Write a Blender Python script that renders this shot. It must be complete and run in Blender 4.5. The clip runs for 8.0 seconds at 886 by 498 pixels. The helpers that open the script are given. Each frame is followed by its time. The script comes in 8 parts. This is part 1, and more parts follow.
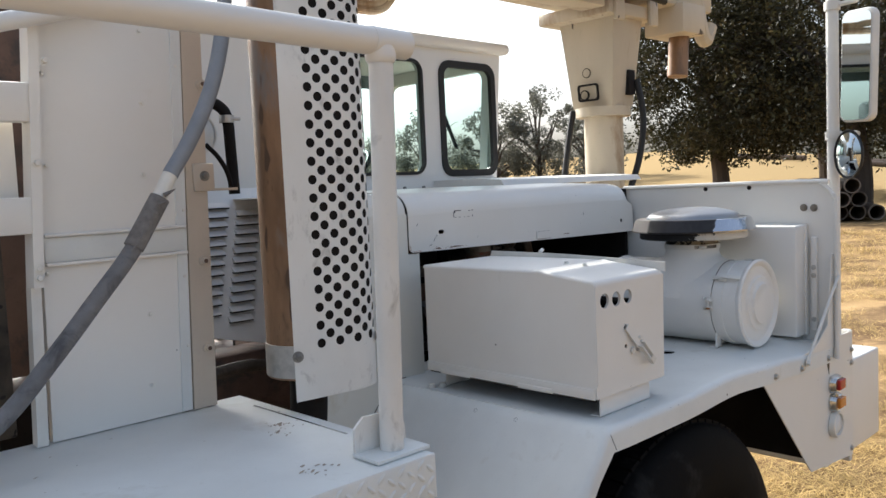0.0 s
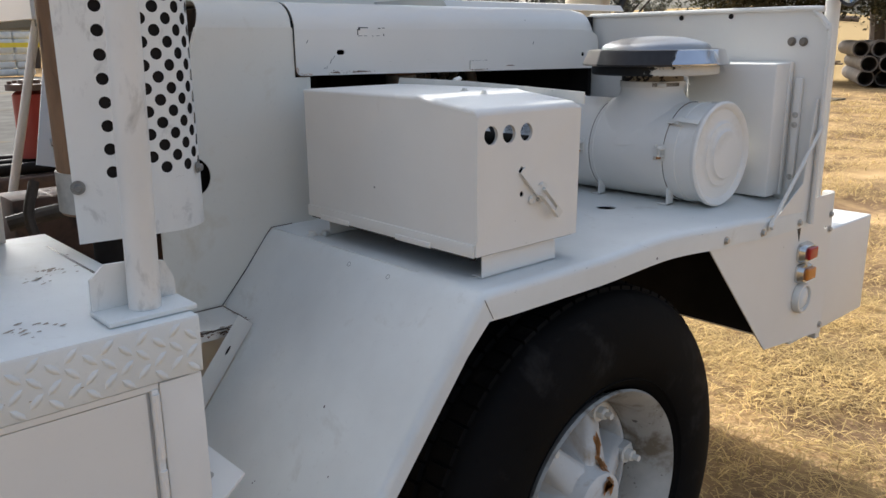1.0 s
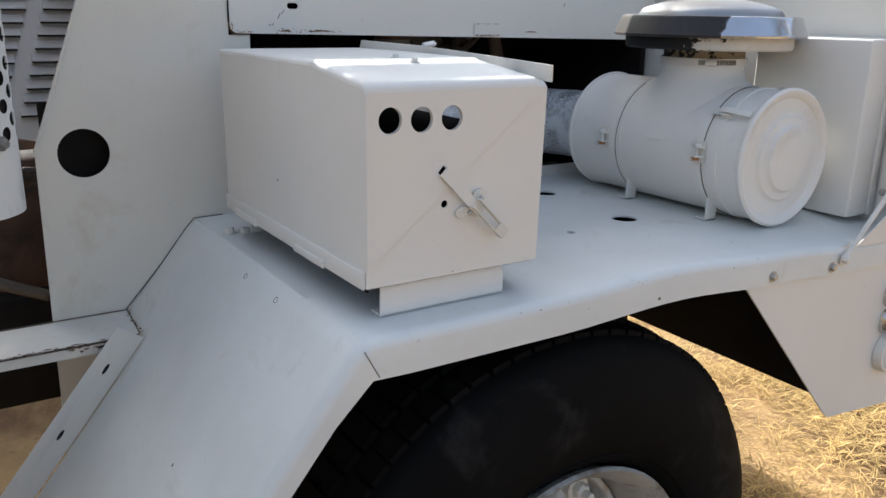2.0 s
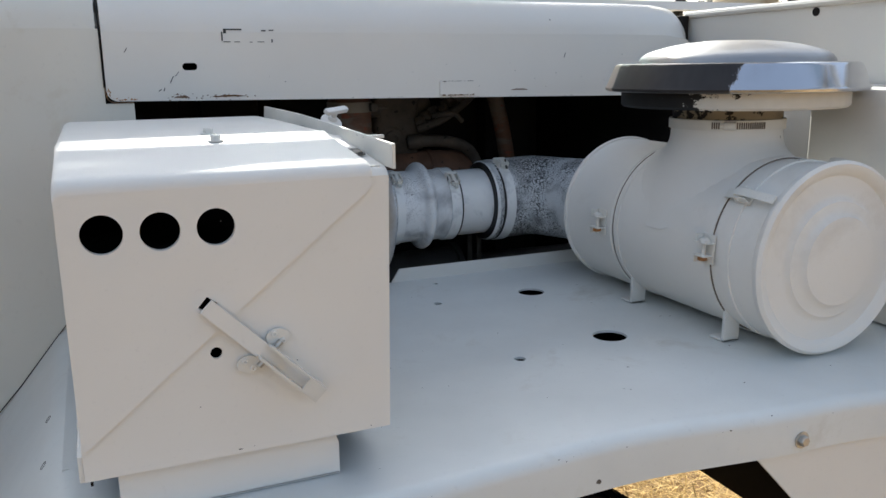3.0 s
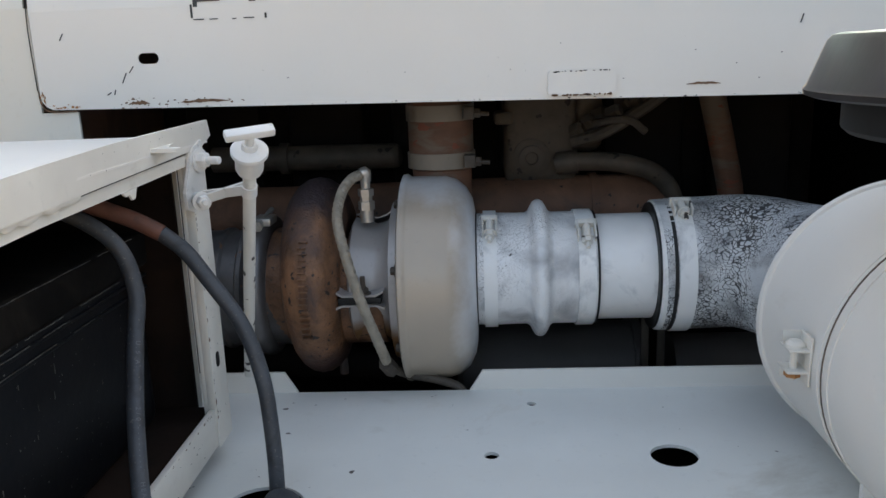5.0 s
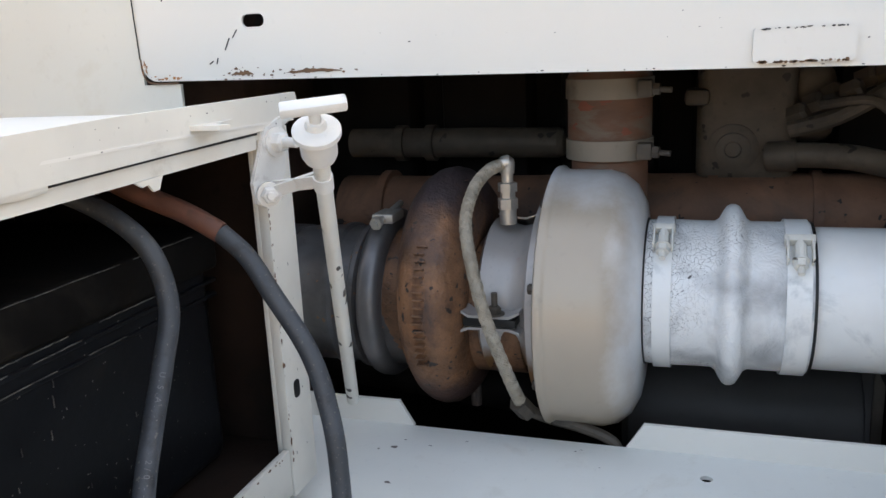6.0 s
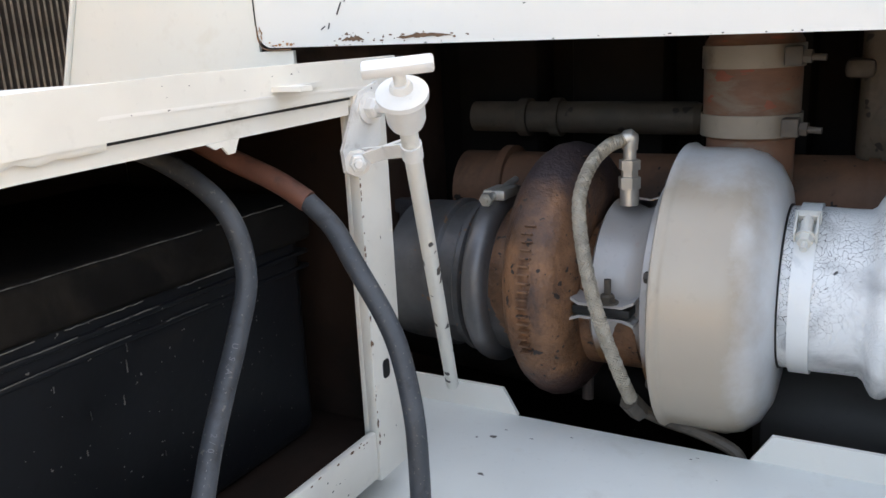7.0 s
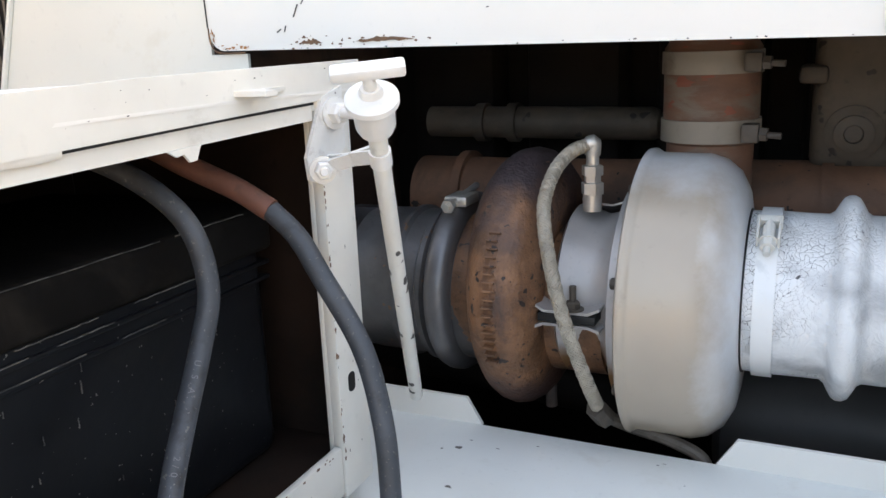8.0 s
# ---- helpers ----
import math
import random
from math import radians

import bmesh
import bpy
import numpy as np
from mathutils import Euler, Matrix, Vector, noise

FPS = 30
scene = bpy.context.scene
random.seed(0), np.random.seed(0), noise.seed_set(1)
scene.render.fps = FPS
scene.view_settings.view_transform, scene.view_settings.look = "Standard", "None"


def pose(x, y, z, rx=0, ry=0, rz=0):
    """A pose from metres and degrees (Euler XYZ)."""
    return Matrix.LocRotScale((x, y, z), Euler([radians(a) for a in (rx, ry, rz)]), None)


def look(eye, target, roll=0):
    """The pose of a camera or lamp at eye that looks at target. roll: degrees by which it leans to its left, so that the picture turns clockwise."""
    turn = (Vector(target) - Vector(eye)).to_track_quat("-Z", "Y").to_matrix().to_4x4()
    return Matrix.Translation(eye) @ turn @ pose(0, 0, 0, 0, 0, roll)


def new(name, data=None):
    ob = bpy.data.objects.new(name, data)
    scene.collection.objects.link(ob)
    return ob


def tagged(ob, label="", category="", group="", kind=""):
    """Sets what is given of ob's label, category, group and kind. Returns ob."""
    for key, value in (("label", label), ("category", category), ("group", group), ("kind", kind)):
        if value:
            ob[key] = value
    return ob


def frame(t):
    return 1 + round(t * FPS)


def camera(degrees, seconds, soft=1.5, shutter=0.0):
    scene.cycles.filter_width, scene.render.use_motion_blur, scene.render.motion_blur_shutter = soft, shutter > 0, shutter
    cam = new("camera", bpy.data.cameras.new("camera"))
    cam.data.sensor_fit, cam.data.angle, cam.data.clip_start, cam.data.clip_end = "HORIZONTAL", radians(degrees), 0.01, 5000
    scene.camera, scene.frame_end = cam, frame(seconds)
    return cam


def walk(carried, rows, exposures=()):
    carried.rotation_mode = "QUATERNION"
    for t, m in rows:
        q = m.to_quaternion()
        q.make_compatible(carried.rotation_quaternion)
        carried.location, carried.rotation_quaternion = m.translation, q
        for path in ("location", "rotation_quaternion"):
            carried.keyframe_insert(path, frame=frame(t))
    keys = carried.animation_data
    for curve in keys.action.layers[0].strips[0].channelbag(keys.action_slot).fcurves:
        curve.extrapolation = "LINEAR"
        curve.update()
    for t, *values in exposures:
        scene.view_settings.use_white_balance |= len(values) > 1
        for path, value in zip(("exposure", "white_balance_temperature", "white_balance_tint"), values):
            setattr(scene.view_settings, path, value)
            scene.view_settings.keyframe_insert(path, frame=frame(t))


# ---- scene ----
cam = camera(57.3, 8.0)
PATH = [
    (0, (-1.715, -1.93, 1.78), (-0.33, -0.495, 1.629), -2.6),
    (0.2, (-1.61, -1.941, 1.743), (-0.176, -0.56, 1.548), -0.9),
    (0.3, (-1.556, -1.934, 1.729), (-0.1, -0.589, 1.464), -0.1),
    (0.4, (-1.5, -1.908, 1.72), (-0.068, -0.543, 1.429), -0.5),
    (0.5, (-1.463, -1.891, 1.721), (-0.053, -0.518, 1.369), -0.8),
    (0.7, (-1.347, -1.902, 1.689), (0.009, -0.488, 1.288), -1.2),
    (0.8, (-1.292, -1.903, 1.676), (0.035, -0.468, 1.251), -1.4),
    (1, (-1.179, -1.899, 1.664), (0.109, -0.453, 1.165), -0.7),
    (1.2, (-1.063, -1.895, 1.638), (0.179, -0.419, 1.11), 1.4),
    (2.3, (-0.426, -1.688, 1.626), (0.565, -0.043, 1.068), -0.8),
    (2.5, (-0.323, -1.648, 1.629), (0.635, 0.023, 1.091), -1.7),
    (2.8, (-0.148, -1.597, 1.62), (0.696, 0.155, 1.155), -1.5),
    (3, (-0.031, -1.562, 1.627), (0.737, 0.232, 1.191), -0.7),
    (3.3, (0.091, -1.512, 1.633), (0.677, 0.347, 1.183), -0.8),
    (3.5, (0.154, -1.46, 1.631), (0.68, 0.418, 1.189), -1.6),
    (3.7, (0.213, -1.396, 1.624), (0.678, 0.5, 1.187), -1.6),
    (4, (0.306, -1.271, 1.621), (0.699, 0.647, 1.214), -0.6),
    (4.2, (0.36, -1.197, 1.617), (0.726, 0.73, 1.225), -0.9),
    (5.3, (0.606, -0.948, 1.625), (0.276, 0.965, 1.143), -2.5),
    (5.5, (0.618, -0.899, 1.618), (0.179, 0.993, 1.14), -2.5),
    (5.8, (0.604, -0.812, 1.604), (0.052, 1.057, 1.155), -2.4),
    (6, (0.601, -0.775, 1.594), (-0.016, 1.067, 1.121), -2.7),
    (6.3, (0.598, -0.731, 1.595), (-0.171, 1.037, 1.065), -2.9),
    (6.5, (0.603, -0.721, 1.582), (-0.236, 1.018, 1.061), -3.0),
    (6.7, (0.609, -0.711, 1.583), (-0.312, 0.983, 1.053), -3.5),
    (7, (0.618, -0.712, 1.577), (-0.327, 0.977, 1.075), -2.8),
    (7.3, (0.616, -0.708, 1.581), (-0.313, 0.985, 1.063), -2.9),
    (7.5, (0.615, -0.707, 1.577), (-0.311, 0.991, 1.07), -3.0),
    (8, (0.594, -0.706, 1.577), (-0.229, 1.047, 1.08), -2.4),
]
walk(cam, [(t, look(eye, target, roll)) for t, eye, target, roll in PATH],
     exposures=[(0, 0.95, 5800, 8), (1.0, 0.97, 5780, 8), (2.5, 1.24, 5860, 7), (3.5, 1.04, 5890, 5.5), (4.0, 1.10, 5900, 5.5), (5.5, 2.06, 6280, 7), (6.5, 2.42, 6380, 8), (8.0, 2.66, 6350, 8)])

# ---- light ----
SUN = Vector((0.19, 1.0, 0.69)).normalized()
world = bpy.data.worlds.new("world")
scene.world = world
world.use_nodes = True
wn = world.node_tree
wn.nodes.clear()
sky = wn.nodes.new("ShaderNodeTexSky")
sky.sky_type = "NISHITA"
sky.sun_disc = False
sky.sun_elevation = math.asin(SUN.z)
sky.sun_rotation = math.atan2(SUN.x, SUN.y)
sky.air_density, sky.dust_density, sky.ozone_density = 1.0, 7.0, 1.0
background = wn.nodes.new("ShaderNodeBackground")
background.inputs["Strength"].default_value = 0.15
world_out = wn.nodes.new("ShaderNodeOutputWorld")
haze = wn.nodes.new("ShaderNodeHueSaturation")
haze.inputs["Saturation"].default_value = 0.6
wn.links.new(sky.outputs[0], haze.inputs["Color"])
wn.links.new(haze.outputs[0], background.inputs[0])
wn.links.new(background.outputs[0], world_out.inputs[0])
sun = new("sun", bpy.data.lights.new("sun", "SUN"))
sun.data.energy, sun.data.angle, sun.data.color = 4.2, radians(0.5), (1.0, 0.9, 0.76)
sun.matrix_world = look(SUN * 30, (0, 0, 0))


# ---- materials ----
def nodes_of(name):
    m = bpy.data.materials.new(name)
    m.use_nodes = True
    return m, m.node_tree, m.node_tree.nodes["Principled BSDF"]


def surface(name, base, rough=0.5, metal=0.0, var=0.08, big=3.0, fine=60.0, bump=0.08, stain=None, stain_at=0.62, stain_big=2.5,
            chips=None, chip_at=0.73, chip_big=45.0, coat=0.0, stretch=(1, 1, 1), each=0.0, depth=0.002, spec=0.5, zones=(), island=0.0):
    """Colour with broad and fine variation, optional stains and chips, and fine relief."""
    m, tree, shader = nodes_of(name)
    add, link = tree.nodes.new, tree.links.new
    place = add("ShaderNodeTexCoord")
    mapping = add("ShaderNodeMapping")
    mapping.inputs["Scale"].default_value = stretch
    link(place.outputs["Object"], mapping.inputs[0])

    def grain(scale, detail=4.0, rough_=0.6, dist=0.0):
        n = add("ShaderNodeTexNoise")
        n.inputs["Scale"].default_value, n.inputs["Detail"].default_value = scale, detail
        n.inputs["Roughness"].default_value, n.inputs["Distortion"].default_value = rough_, dist
        link(mapping.outputs[0], n.inputs["Vector"])
        return n.outputs["Fac"]

    def ramp(src, lo, hi):
        r = add("ShaderNodeMapRange")
        r.inputs["From Min"].default_value, r.inputs["From Max"].default_value = lo, hi
        link(src, r.inputs["Value"])
        return r.outputs[0]

    def ramp_to(src, lo, hi):
        """0 at lo, 1 at hi, going on past both."""
        r = add("ShaderNodeMapRange")
        r.clamp = False
        r.inputs["From Min"].default_value, r.inputs["From Max"].default_value = lo, hi
        link(src, r.inputs["Value"])
        return r.outputs[0]

    def mix(fac, a, b):
        x = add("ShaderNodeMix")
        x.data_type = "RGBA"
        link(fac, x.inputs["Factor"])
        for value, socket in ((a, x.inputs[6]), (b, x.inputs[7])):
            if isinstance(value, tuple):
                socket.default_value = (*value, 1.0)
            else:
                link(value, socket)
        return x.outputs[2]

    dark = tuple(c * (1 - var) for c in base)
    light = tuple(min(1.0, c * (1 + var)) for c in base)
    broad = grain(big)
    colour = mix(ramp(broad, 0.3, 0.7), dark, light)
    small = grain(fine, 3.0)
    colour = mix(ramp(small, 0.62, 0.85), colour, tuple(c * (1 - 1.6 * var) for c in base))
    if each:
        info = add("ShaderNodeObjectInfo")
        shade = add("ShaderNodeHueSaturation")
        link(info.outputs["Random"], shade.inputs["Fac"])
        shade.inputs["Value"].default_value = 1.0 - each
        link(colour, shade.inputs["Color"])
        colour = shade.outputs[0]
    if stain:
        colour = mix(ramp(grain(stain_big, 6.0, 0.65, 0.4), stain_at, stain_at + 0.14), colour, stain)
    # ragged zones of another colour: (axis, from, to, colour, raggedness)
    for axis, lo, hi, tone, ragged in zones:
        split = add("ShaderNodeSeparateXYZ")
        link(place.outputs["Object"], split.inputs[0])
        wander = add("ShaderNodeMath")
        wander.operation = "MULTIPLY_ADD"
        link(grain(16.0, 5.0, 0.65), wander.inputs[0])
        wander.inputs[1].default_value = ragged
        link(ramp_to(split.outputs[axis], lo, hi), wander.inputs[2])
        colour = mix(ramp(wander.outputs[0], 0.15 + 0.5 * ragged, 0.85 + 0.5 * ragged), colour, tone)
    if island:
        info = add("ShaderNodeNewGeometry")
        shade = add("ShaderNodeHueSaturation")
        link(info.outputs["Random Per Island"], shade.inputs["Fac"])
        shade.inputs["Value"].default_value = 1.0 - island
        link(colour, shade.inputs["Color"])
        colour = shade.outputs[0]
    if chips:
        colour = mix(ramp(grain(chip_big, 2.0, 0.5), chip_at, chip_at + 0.02), colour, chips)
    link(colour, shader.inputs["Base Color"])
    shader.inputs["Metallic"].default_value = metal
    shader.inputs["Specular IOR Level"].default_value = spec
    r = add("ShaderNodeMapRange")
    r.inputs["To Min"].default_value, r.inputs["To Max"].default_value = max(0.02, rough - 0.1), min(1.0, rough + 0.1)
    link(broad, r.inputs["Value"])
    link(r.outputs[0], shader.inputs["Roughness"])
    if coat:
        shader.inputs["Coat Weight"].default_value, shader.inputs["Coat Roughness"].default_value = coat, 0.15
    if bump:
        b = add("ShaderNodeBump")
        b.inputs["Strength"].default_value, b.inputs["Distance"].default_value = bump, depth
        link(small, b.inputs["Height"])
        link(b.outputs[0], shader.inputs["Normal"])
    return m


def crackled(name, base, deep, scale, gap, rough=0.45, part_at=0.45, grime=(0.4, 0.4, 0.4)):
    """Paint that has shrunk and cracked, with the dark rubber showing in the gaps."""
    m, tree, shader = nodes_of(name)
    add, link = tree.nodes.new, tree.links.new
    place = add("ShaderNodeTexCoord")
    warp = add("ShaderNodeTexNoise")
    warp.inputs["Scale"].default_value = 30.0
    link(place.outputs["Object"], warp.inputs["Vector"])
    shift = add("ShaderNodeMix")
    shift.data_type = "RGBA"
    shift.inputs["Factor"].default_value = 0.04
    link(place.outputs["Object"], shift.inputs[6])
    link(warp.outputs["Color"], shift.inputs[7])
    cells = add("ShaderNodeTexVoronoi")
    cells.feature = "DISTANCE_TO_EDGE"
    cells.inputs["Scale"].default_value = scale
    link(shift.outputs[2], cells.inputs["Vector"])
    area = add("ShaderNodeTexNoise")
    area.inputs["Scale"].default_value, area.inputs["Detail"].default_value = 7.0, 3.0
    link(place.outputs["Object"], area.inputs["Vector"])
    width = add("ShaderNodeMapRange")
    width.inputs["From Min"].default_value, width.inputs["From Max"].default_value = part_at, part_at + 0.3
    width.inputs["To Max"].default_value = gap
    link(area.outputs["Fac"], width.inputs["Value"])
    less = add("ShaderNodeMath")
    less.operation = "LESS_THAN"
    link(cells.outputs["Distance"], less.inputs[0])
    link(width.outputs[0], less.inputs[1])
    x = add("ShaderNodeMix")
    x.data_type = "RGBA"
    x.inputs[7].default_value = (*deep, 1)
    link(less.outputs[0], x.inputs["Factor"])
    smear = add("ShaderNodeTexNoise")
    smear.inputs["Scale"].default_value, smear.inputs["Detail"].default_value, smear.inputs["Distortion"].default_value = 17.0, 5.0, 0.5
    link(place.outputs["Object"], smear.inputs["Vector"])
    dirty = add("ShaderNodeMapRange")
    dirty.inputs["From Min"].default_value, dirty.inputs["From Max"].default_value = 0.50, 0.72
    link(smear.outputs["Fac"], dirty.inputs["Value"])
    tone = add("ShaderNodeMix")
    tone.data_type = "RGBA"
    tone.inputs[6].default_value, tone.inputs[7].default_value = (*base, 1), (*grime, 1)
    link(dirty.outputs[0], tone.inputs["Factor"])
    link(tone.outputs[2], x.inputs[6])
    link(x.outputs[2], shader.inputs["Base Color"])
    shader.inputs["Roughness"].default_value = rough
    b = add("ShaderNodeBump")
    b.inputs["Strength"].default_value, b.inputs["Distance"].default_value = 0.35, 0.003
    link(cells.outputs["Distance"], b.inputs["Height"])
    link(b.outputs[0], shader.inputs["Normal"])
    return m


def flaking(name, over, under, axis, lo, hi, ragged, scale, over_rough=0.5, under_rough=0.45, under_metal=0.0, stretch=(1, 1, 1), tail=None):
    """A skin that has come away with a ragged edge: over where the axis is below lo, under past hi; tail: (from, to, colour)."""
    m, tree, shader = nodes_of(name)
    add, link = tree.nodes.new, tree.links.new
    place = add("ShaderNodeTexCoord")
    split = add("ShaderNodeSeparateXYZ")
    link(place.outputs["Object"], split.inputs[0])
    along_ = add("ShaderNodeMapRange")
    along_.clamp = False
    along_.inputs["From Min"].default_value, along_.inputs["From Max"].default_value = lo, hi
    link(split.outputs[axis], along_.inputs["Value"])
    mapping = add("ShaderNodeMapping")
    mapping.inputs["Scale"].default_value = stretch
    link(place.outputs["Object"], mapping.inputs[0])
    tear = add("ShaderNodeTexNoise")
    tear.inputs["Scale"].default_value, tear.inputs["Detail"].default_value, tear.inputs["Roughness"].default_value = scale, 6.0, 0.7
    link(mapping.outputs[0], tear.inputs["Vector"])
    total = add("ShaderNodeMath")
    total.operation = "MULTIPLY_ADD"
    link(tear.outputs["Fac"], total.inputs[0])
    total.inputs[1].default_value = ragged
    link(along_.outputs[0], total.inputs[2])
    off = add("ShaderNodeMapRange")
    off.inputs["From Min"].default_value, off.inputs["From Max"].default_value = 0.5 + 0.5 * ragged - 0.03, 0.5 + 0.5 * ragged + 0.03
    link(total.outputs[0], off.inputs["Value"])
    worn = add("ShaderNodeTexNoise")
    worn.inputs["Scale"].default_value, worn.inputs["Detail"].default_value = 60.0, 4.0
    link(mapping.outputs[0], worn.inputs["Vector"])

    def mix(fac, p, q):
        x = add("ShaderNodeMix")
        x.data_type = "RGBA"
        link(fac, x.inputs["Factor"])
        for value, socket in ((p, x.inputs[6]), (q, x.inputs[7])):
            if isinstance(value, tuple):
                socket.default_value = (*value, 1.0)
            else:
                link(value, socket)
        return x.outputs[2]

    skin = mix(worn.outputs["Fac"], tuple(0.6 * c for c in over), tuple(1.4 * c for c in over))
    bare = mix(worn.outputs["Fac"], tuple(0.92 * c for c in under), tuple(min(1.0, 1.08 * c) for c in under))
    colour = mix(off.outputs[0], skin, bare)
    if tail:
        end = add("ShaderNodeMapRange")
        end.inputs["From Min"].default_value, end.inputs["From Max"].default_value = tail[0], tail[1]
        link(split.outputs[axis], end.inputs["Value"])
        colour = mix(end.outputs[0], colour, tail[2])
    link(colour, shader.inputs["Base Color"])
    for socket, a, b in (("Roughness", over_rough, under_rough), ("Metallic", 0.0, under_metal)):
        r = add("ShaderNodeMapRange")
        r.inputs["To Min"].default_value, r.inputs["To Max"].default_value = a, b
        link(off.outputs[0], r.inputs["Value"])
        link(r.outputs[0], shader.inputs[socket])
    shader.inputs["Specular IOR Level"].default_value = 0.3
    b = add("ShaderNodeBump")
    b.inputs["Strength"].default_value, b.inputs["Distance"].default_value = 0.12, 0.002
    link(worn.outputs["Fac"], b.inputs["Height"])
    link(b.outputs[0], shader.inputs["Normal"])
    return m


def glass(name, tint, rough=0.02):
    m, tree, shader = nodes_of(name)
    shader.inputs["Base Color"].default_value = (*tint, 1)
    shader.inputs["Transmission Weight"].default_value = 1.0
    shader.inputs["Roughness"].default_value = rough
    shader.inputs["IOR"].default_value = 1.2
    return m


CREAM = (0.74, 0.72, 0.67)
PRIMER = (0.10, 0.09, 0.08)
white = surface("white_paint", CREAM, 0.42, var=0.035, big=2.0, fine=140, bump=0.03, stain=(0.66, 0.62, 0.53), stain_at=0.66, chips=PRIMER, chip_at=0.80, chip_big=38)
deck_white = surface("deck_paint", (0.71, 0.72, 0.69), 0.46, var=0.08, big=3.0, fine=120, bump=0.05, stain=(0.60, 0.59, 0.54), stain_at=0.60, stain_big=6.0, chips=PRIMER, chip_at=0.775, chip_big=42, spec=0.35)
wall_white = surface("cowl_paint", (0.71, 0.69, 0.62), 0.42, var=0.06, big=1.6, fine=90, bump=0.04, stain=(0.60, 0.55, 0.44), stain_at=0.575, stain_big=4.5, stretch=(1, 1, 0.8), chips=PRIMER, chip_at=0.80, chip_big=30)
box_white = surface("box_paint", (0.76, 0.74, 0.69), 0.48, var=0.04, big=2.5, fine=160, bump=0.03, stain=(0.66, 0.63, 0.57), stain_at=0.62, stain_big=4.0, chips=PRIMER, chip_at=0.79, chip_big=34, spec=0.3)
worn_white = surface("worn_paint", (0.70, 0.68, 0.62), 0.45, var=0.08, big=9.0, fine=90, bump=0.08, stain=(0.42, 0.38, 0.31), stain_at=0.64, stain_big=11, chips=PRIMER, chip_at=0.785, chip_big=60)
pipe_white = surface("pipe_paint", (0.80, 0.81, 0.80), 0.36, var=0.08, big=8, fine=70, bump=0.06, stain=(0.40, 0.42, 0.43), stain_at=0.58, stain_big=9, chips=(0.06, 0.06, 0.06), chip_at=0.75, chip_big=60)
crinkle = crackled("crinkled_paint", (0.62, 0.64, 0.65), (0.06, 0.062, 0.065), 165.0, 0.17, part_at=0.36, grime=(0.20, 0.205, 0.21))
hose_white = crackled("cracked_paint", (0.79, 0.80, 0.80), (0.07, 0.07, 0.07), 190.0, 0.06, part_at=0.50, grime=(0.38, 0.39, 0.40))
beige = surface("beige_paint", (0.52, 0.45, 0.36), 0.5, var=0.08, big=5, fine=80, stain=(0.30, 0.22, 0.15), stain_at=0.66)
# pale zones on shoulder and top paint sky sheen over the rubbed edges
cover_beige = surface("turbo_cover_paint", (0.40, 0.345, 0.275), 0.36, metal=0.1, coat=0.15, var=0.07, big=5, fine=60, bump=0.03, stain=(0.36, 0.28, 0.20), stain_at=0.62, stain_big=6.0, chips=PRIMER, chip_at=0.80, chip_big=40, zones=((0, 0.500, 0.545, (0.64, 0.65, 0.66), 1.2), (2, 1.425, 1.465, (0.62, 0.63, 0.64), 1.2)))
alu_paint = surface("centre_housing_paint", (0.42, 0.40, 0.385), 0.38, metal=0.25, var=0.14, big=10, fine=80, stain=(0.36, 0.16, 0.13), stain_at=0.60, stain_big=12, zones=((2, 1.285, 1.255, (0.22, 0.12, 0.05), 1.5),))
# zones darken the iron towards its top and bottom
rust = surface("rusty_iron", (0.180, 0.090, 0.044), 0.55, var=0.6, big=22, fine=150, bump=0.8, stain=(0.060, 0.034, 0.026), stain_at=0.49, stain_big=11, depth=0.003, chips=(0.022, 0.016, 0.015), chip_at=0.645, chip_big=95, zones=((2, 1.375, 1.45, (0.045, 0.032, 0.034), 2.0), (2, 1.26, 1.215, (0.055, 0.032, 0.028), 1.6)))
rust_dark = surface("old_iron", (0.115, 0.07, 0.05), 0.75, var=0.3, big=8, fine=60, bump=0.4, stain=(0.05, 0.04, 0.035), stain_at=0.5, stain_big=7)
rust_flake = surface("rust_flake", (0.15, 0.088, 0.050), 0.85, var=0.4, big=60, fine=200, bump=0.4)
exhaust_rust = surface("exhaust_rust", (0.215, 0.125, 0.066), 0.46, metal=0.3, var=0.45, big=8, fine=60, bump=0.2, stain=(0.20, 0.185, 0.175), stain_at=0.56, stain_big=5.0, stretch=(1.5, 1.5, 0.45), chips=(0.085, 0.050, 0.030), chip_at=0.62, chip_big=11)
orange_hose = surface("orange_hose", (0.125, 0.062, 0.036), 0.75, var=0.25, big=12, fine=80, bump=0.2, stain=(0.13, 0.10, 0.072), stain_at=0.46, stain_big=14, chips=(0.17, 0.050, 0.026), chip_at=0.64, chip_big=26, stretch=(1, 1, 3))
dust_metal = surface("dusty_metal", (0.080, 0.066, 0.051), 0.65, metal=0.1, var=0.35, big=14, fine=90, bump=0.25, stain=(0.04, 0.033, 0.027), stain_at=0.50, stain_big=9, chips=(0.014, 0.012, 0.011), chip_at=0.68, chip_big=40)
# toned near-black so bay, arch and hole backings render as deep shade
engine_dark = surface("near_black", (0.013, 0.011, 0.010), 0.75, var=0.35, big=9, fine=60, bump=0.3, spec=0.15)
steel = surface("bolt_steel", (0.50, 0.48, 0.44), 0.4, metal=0.7, var=0.2, big=30, fine=160)
braid = surface("braided_steel", (0.42, 0.38, 0.31), 0.45, metal=0.5, var=0.25, big=40, fine=420, bump=0.8)
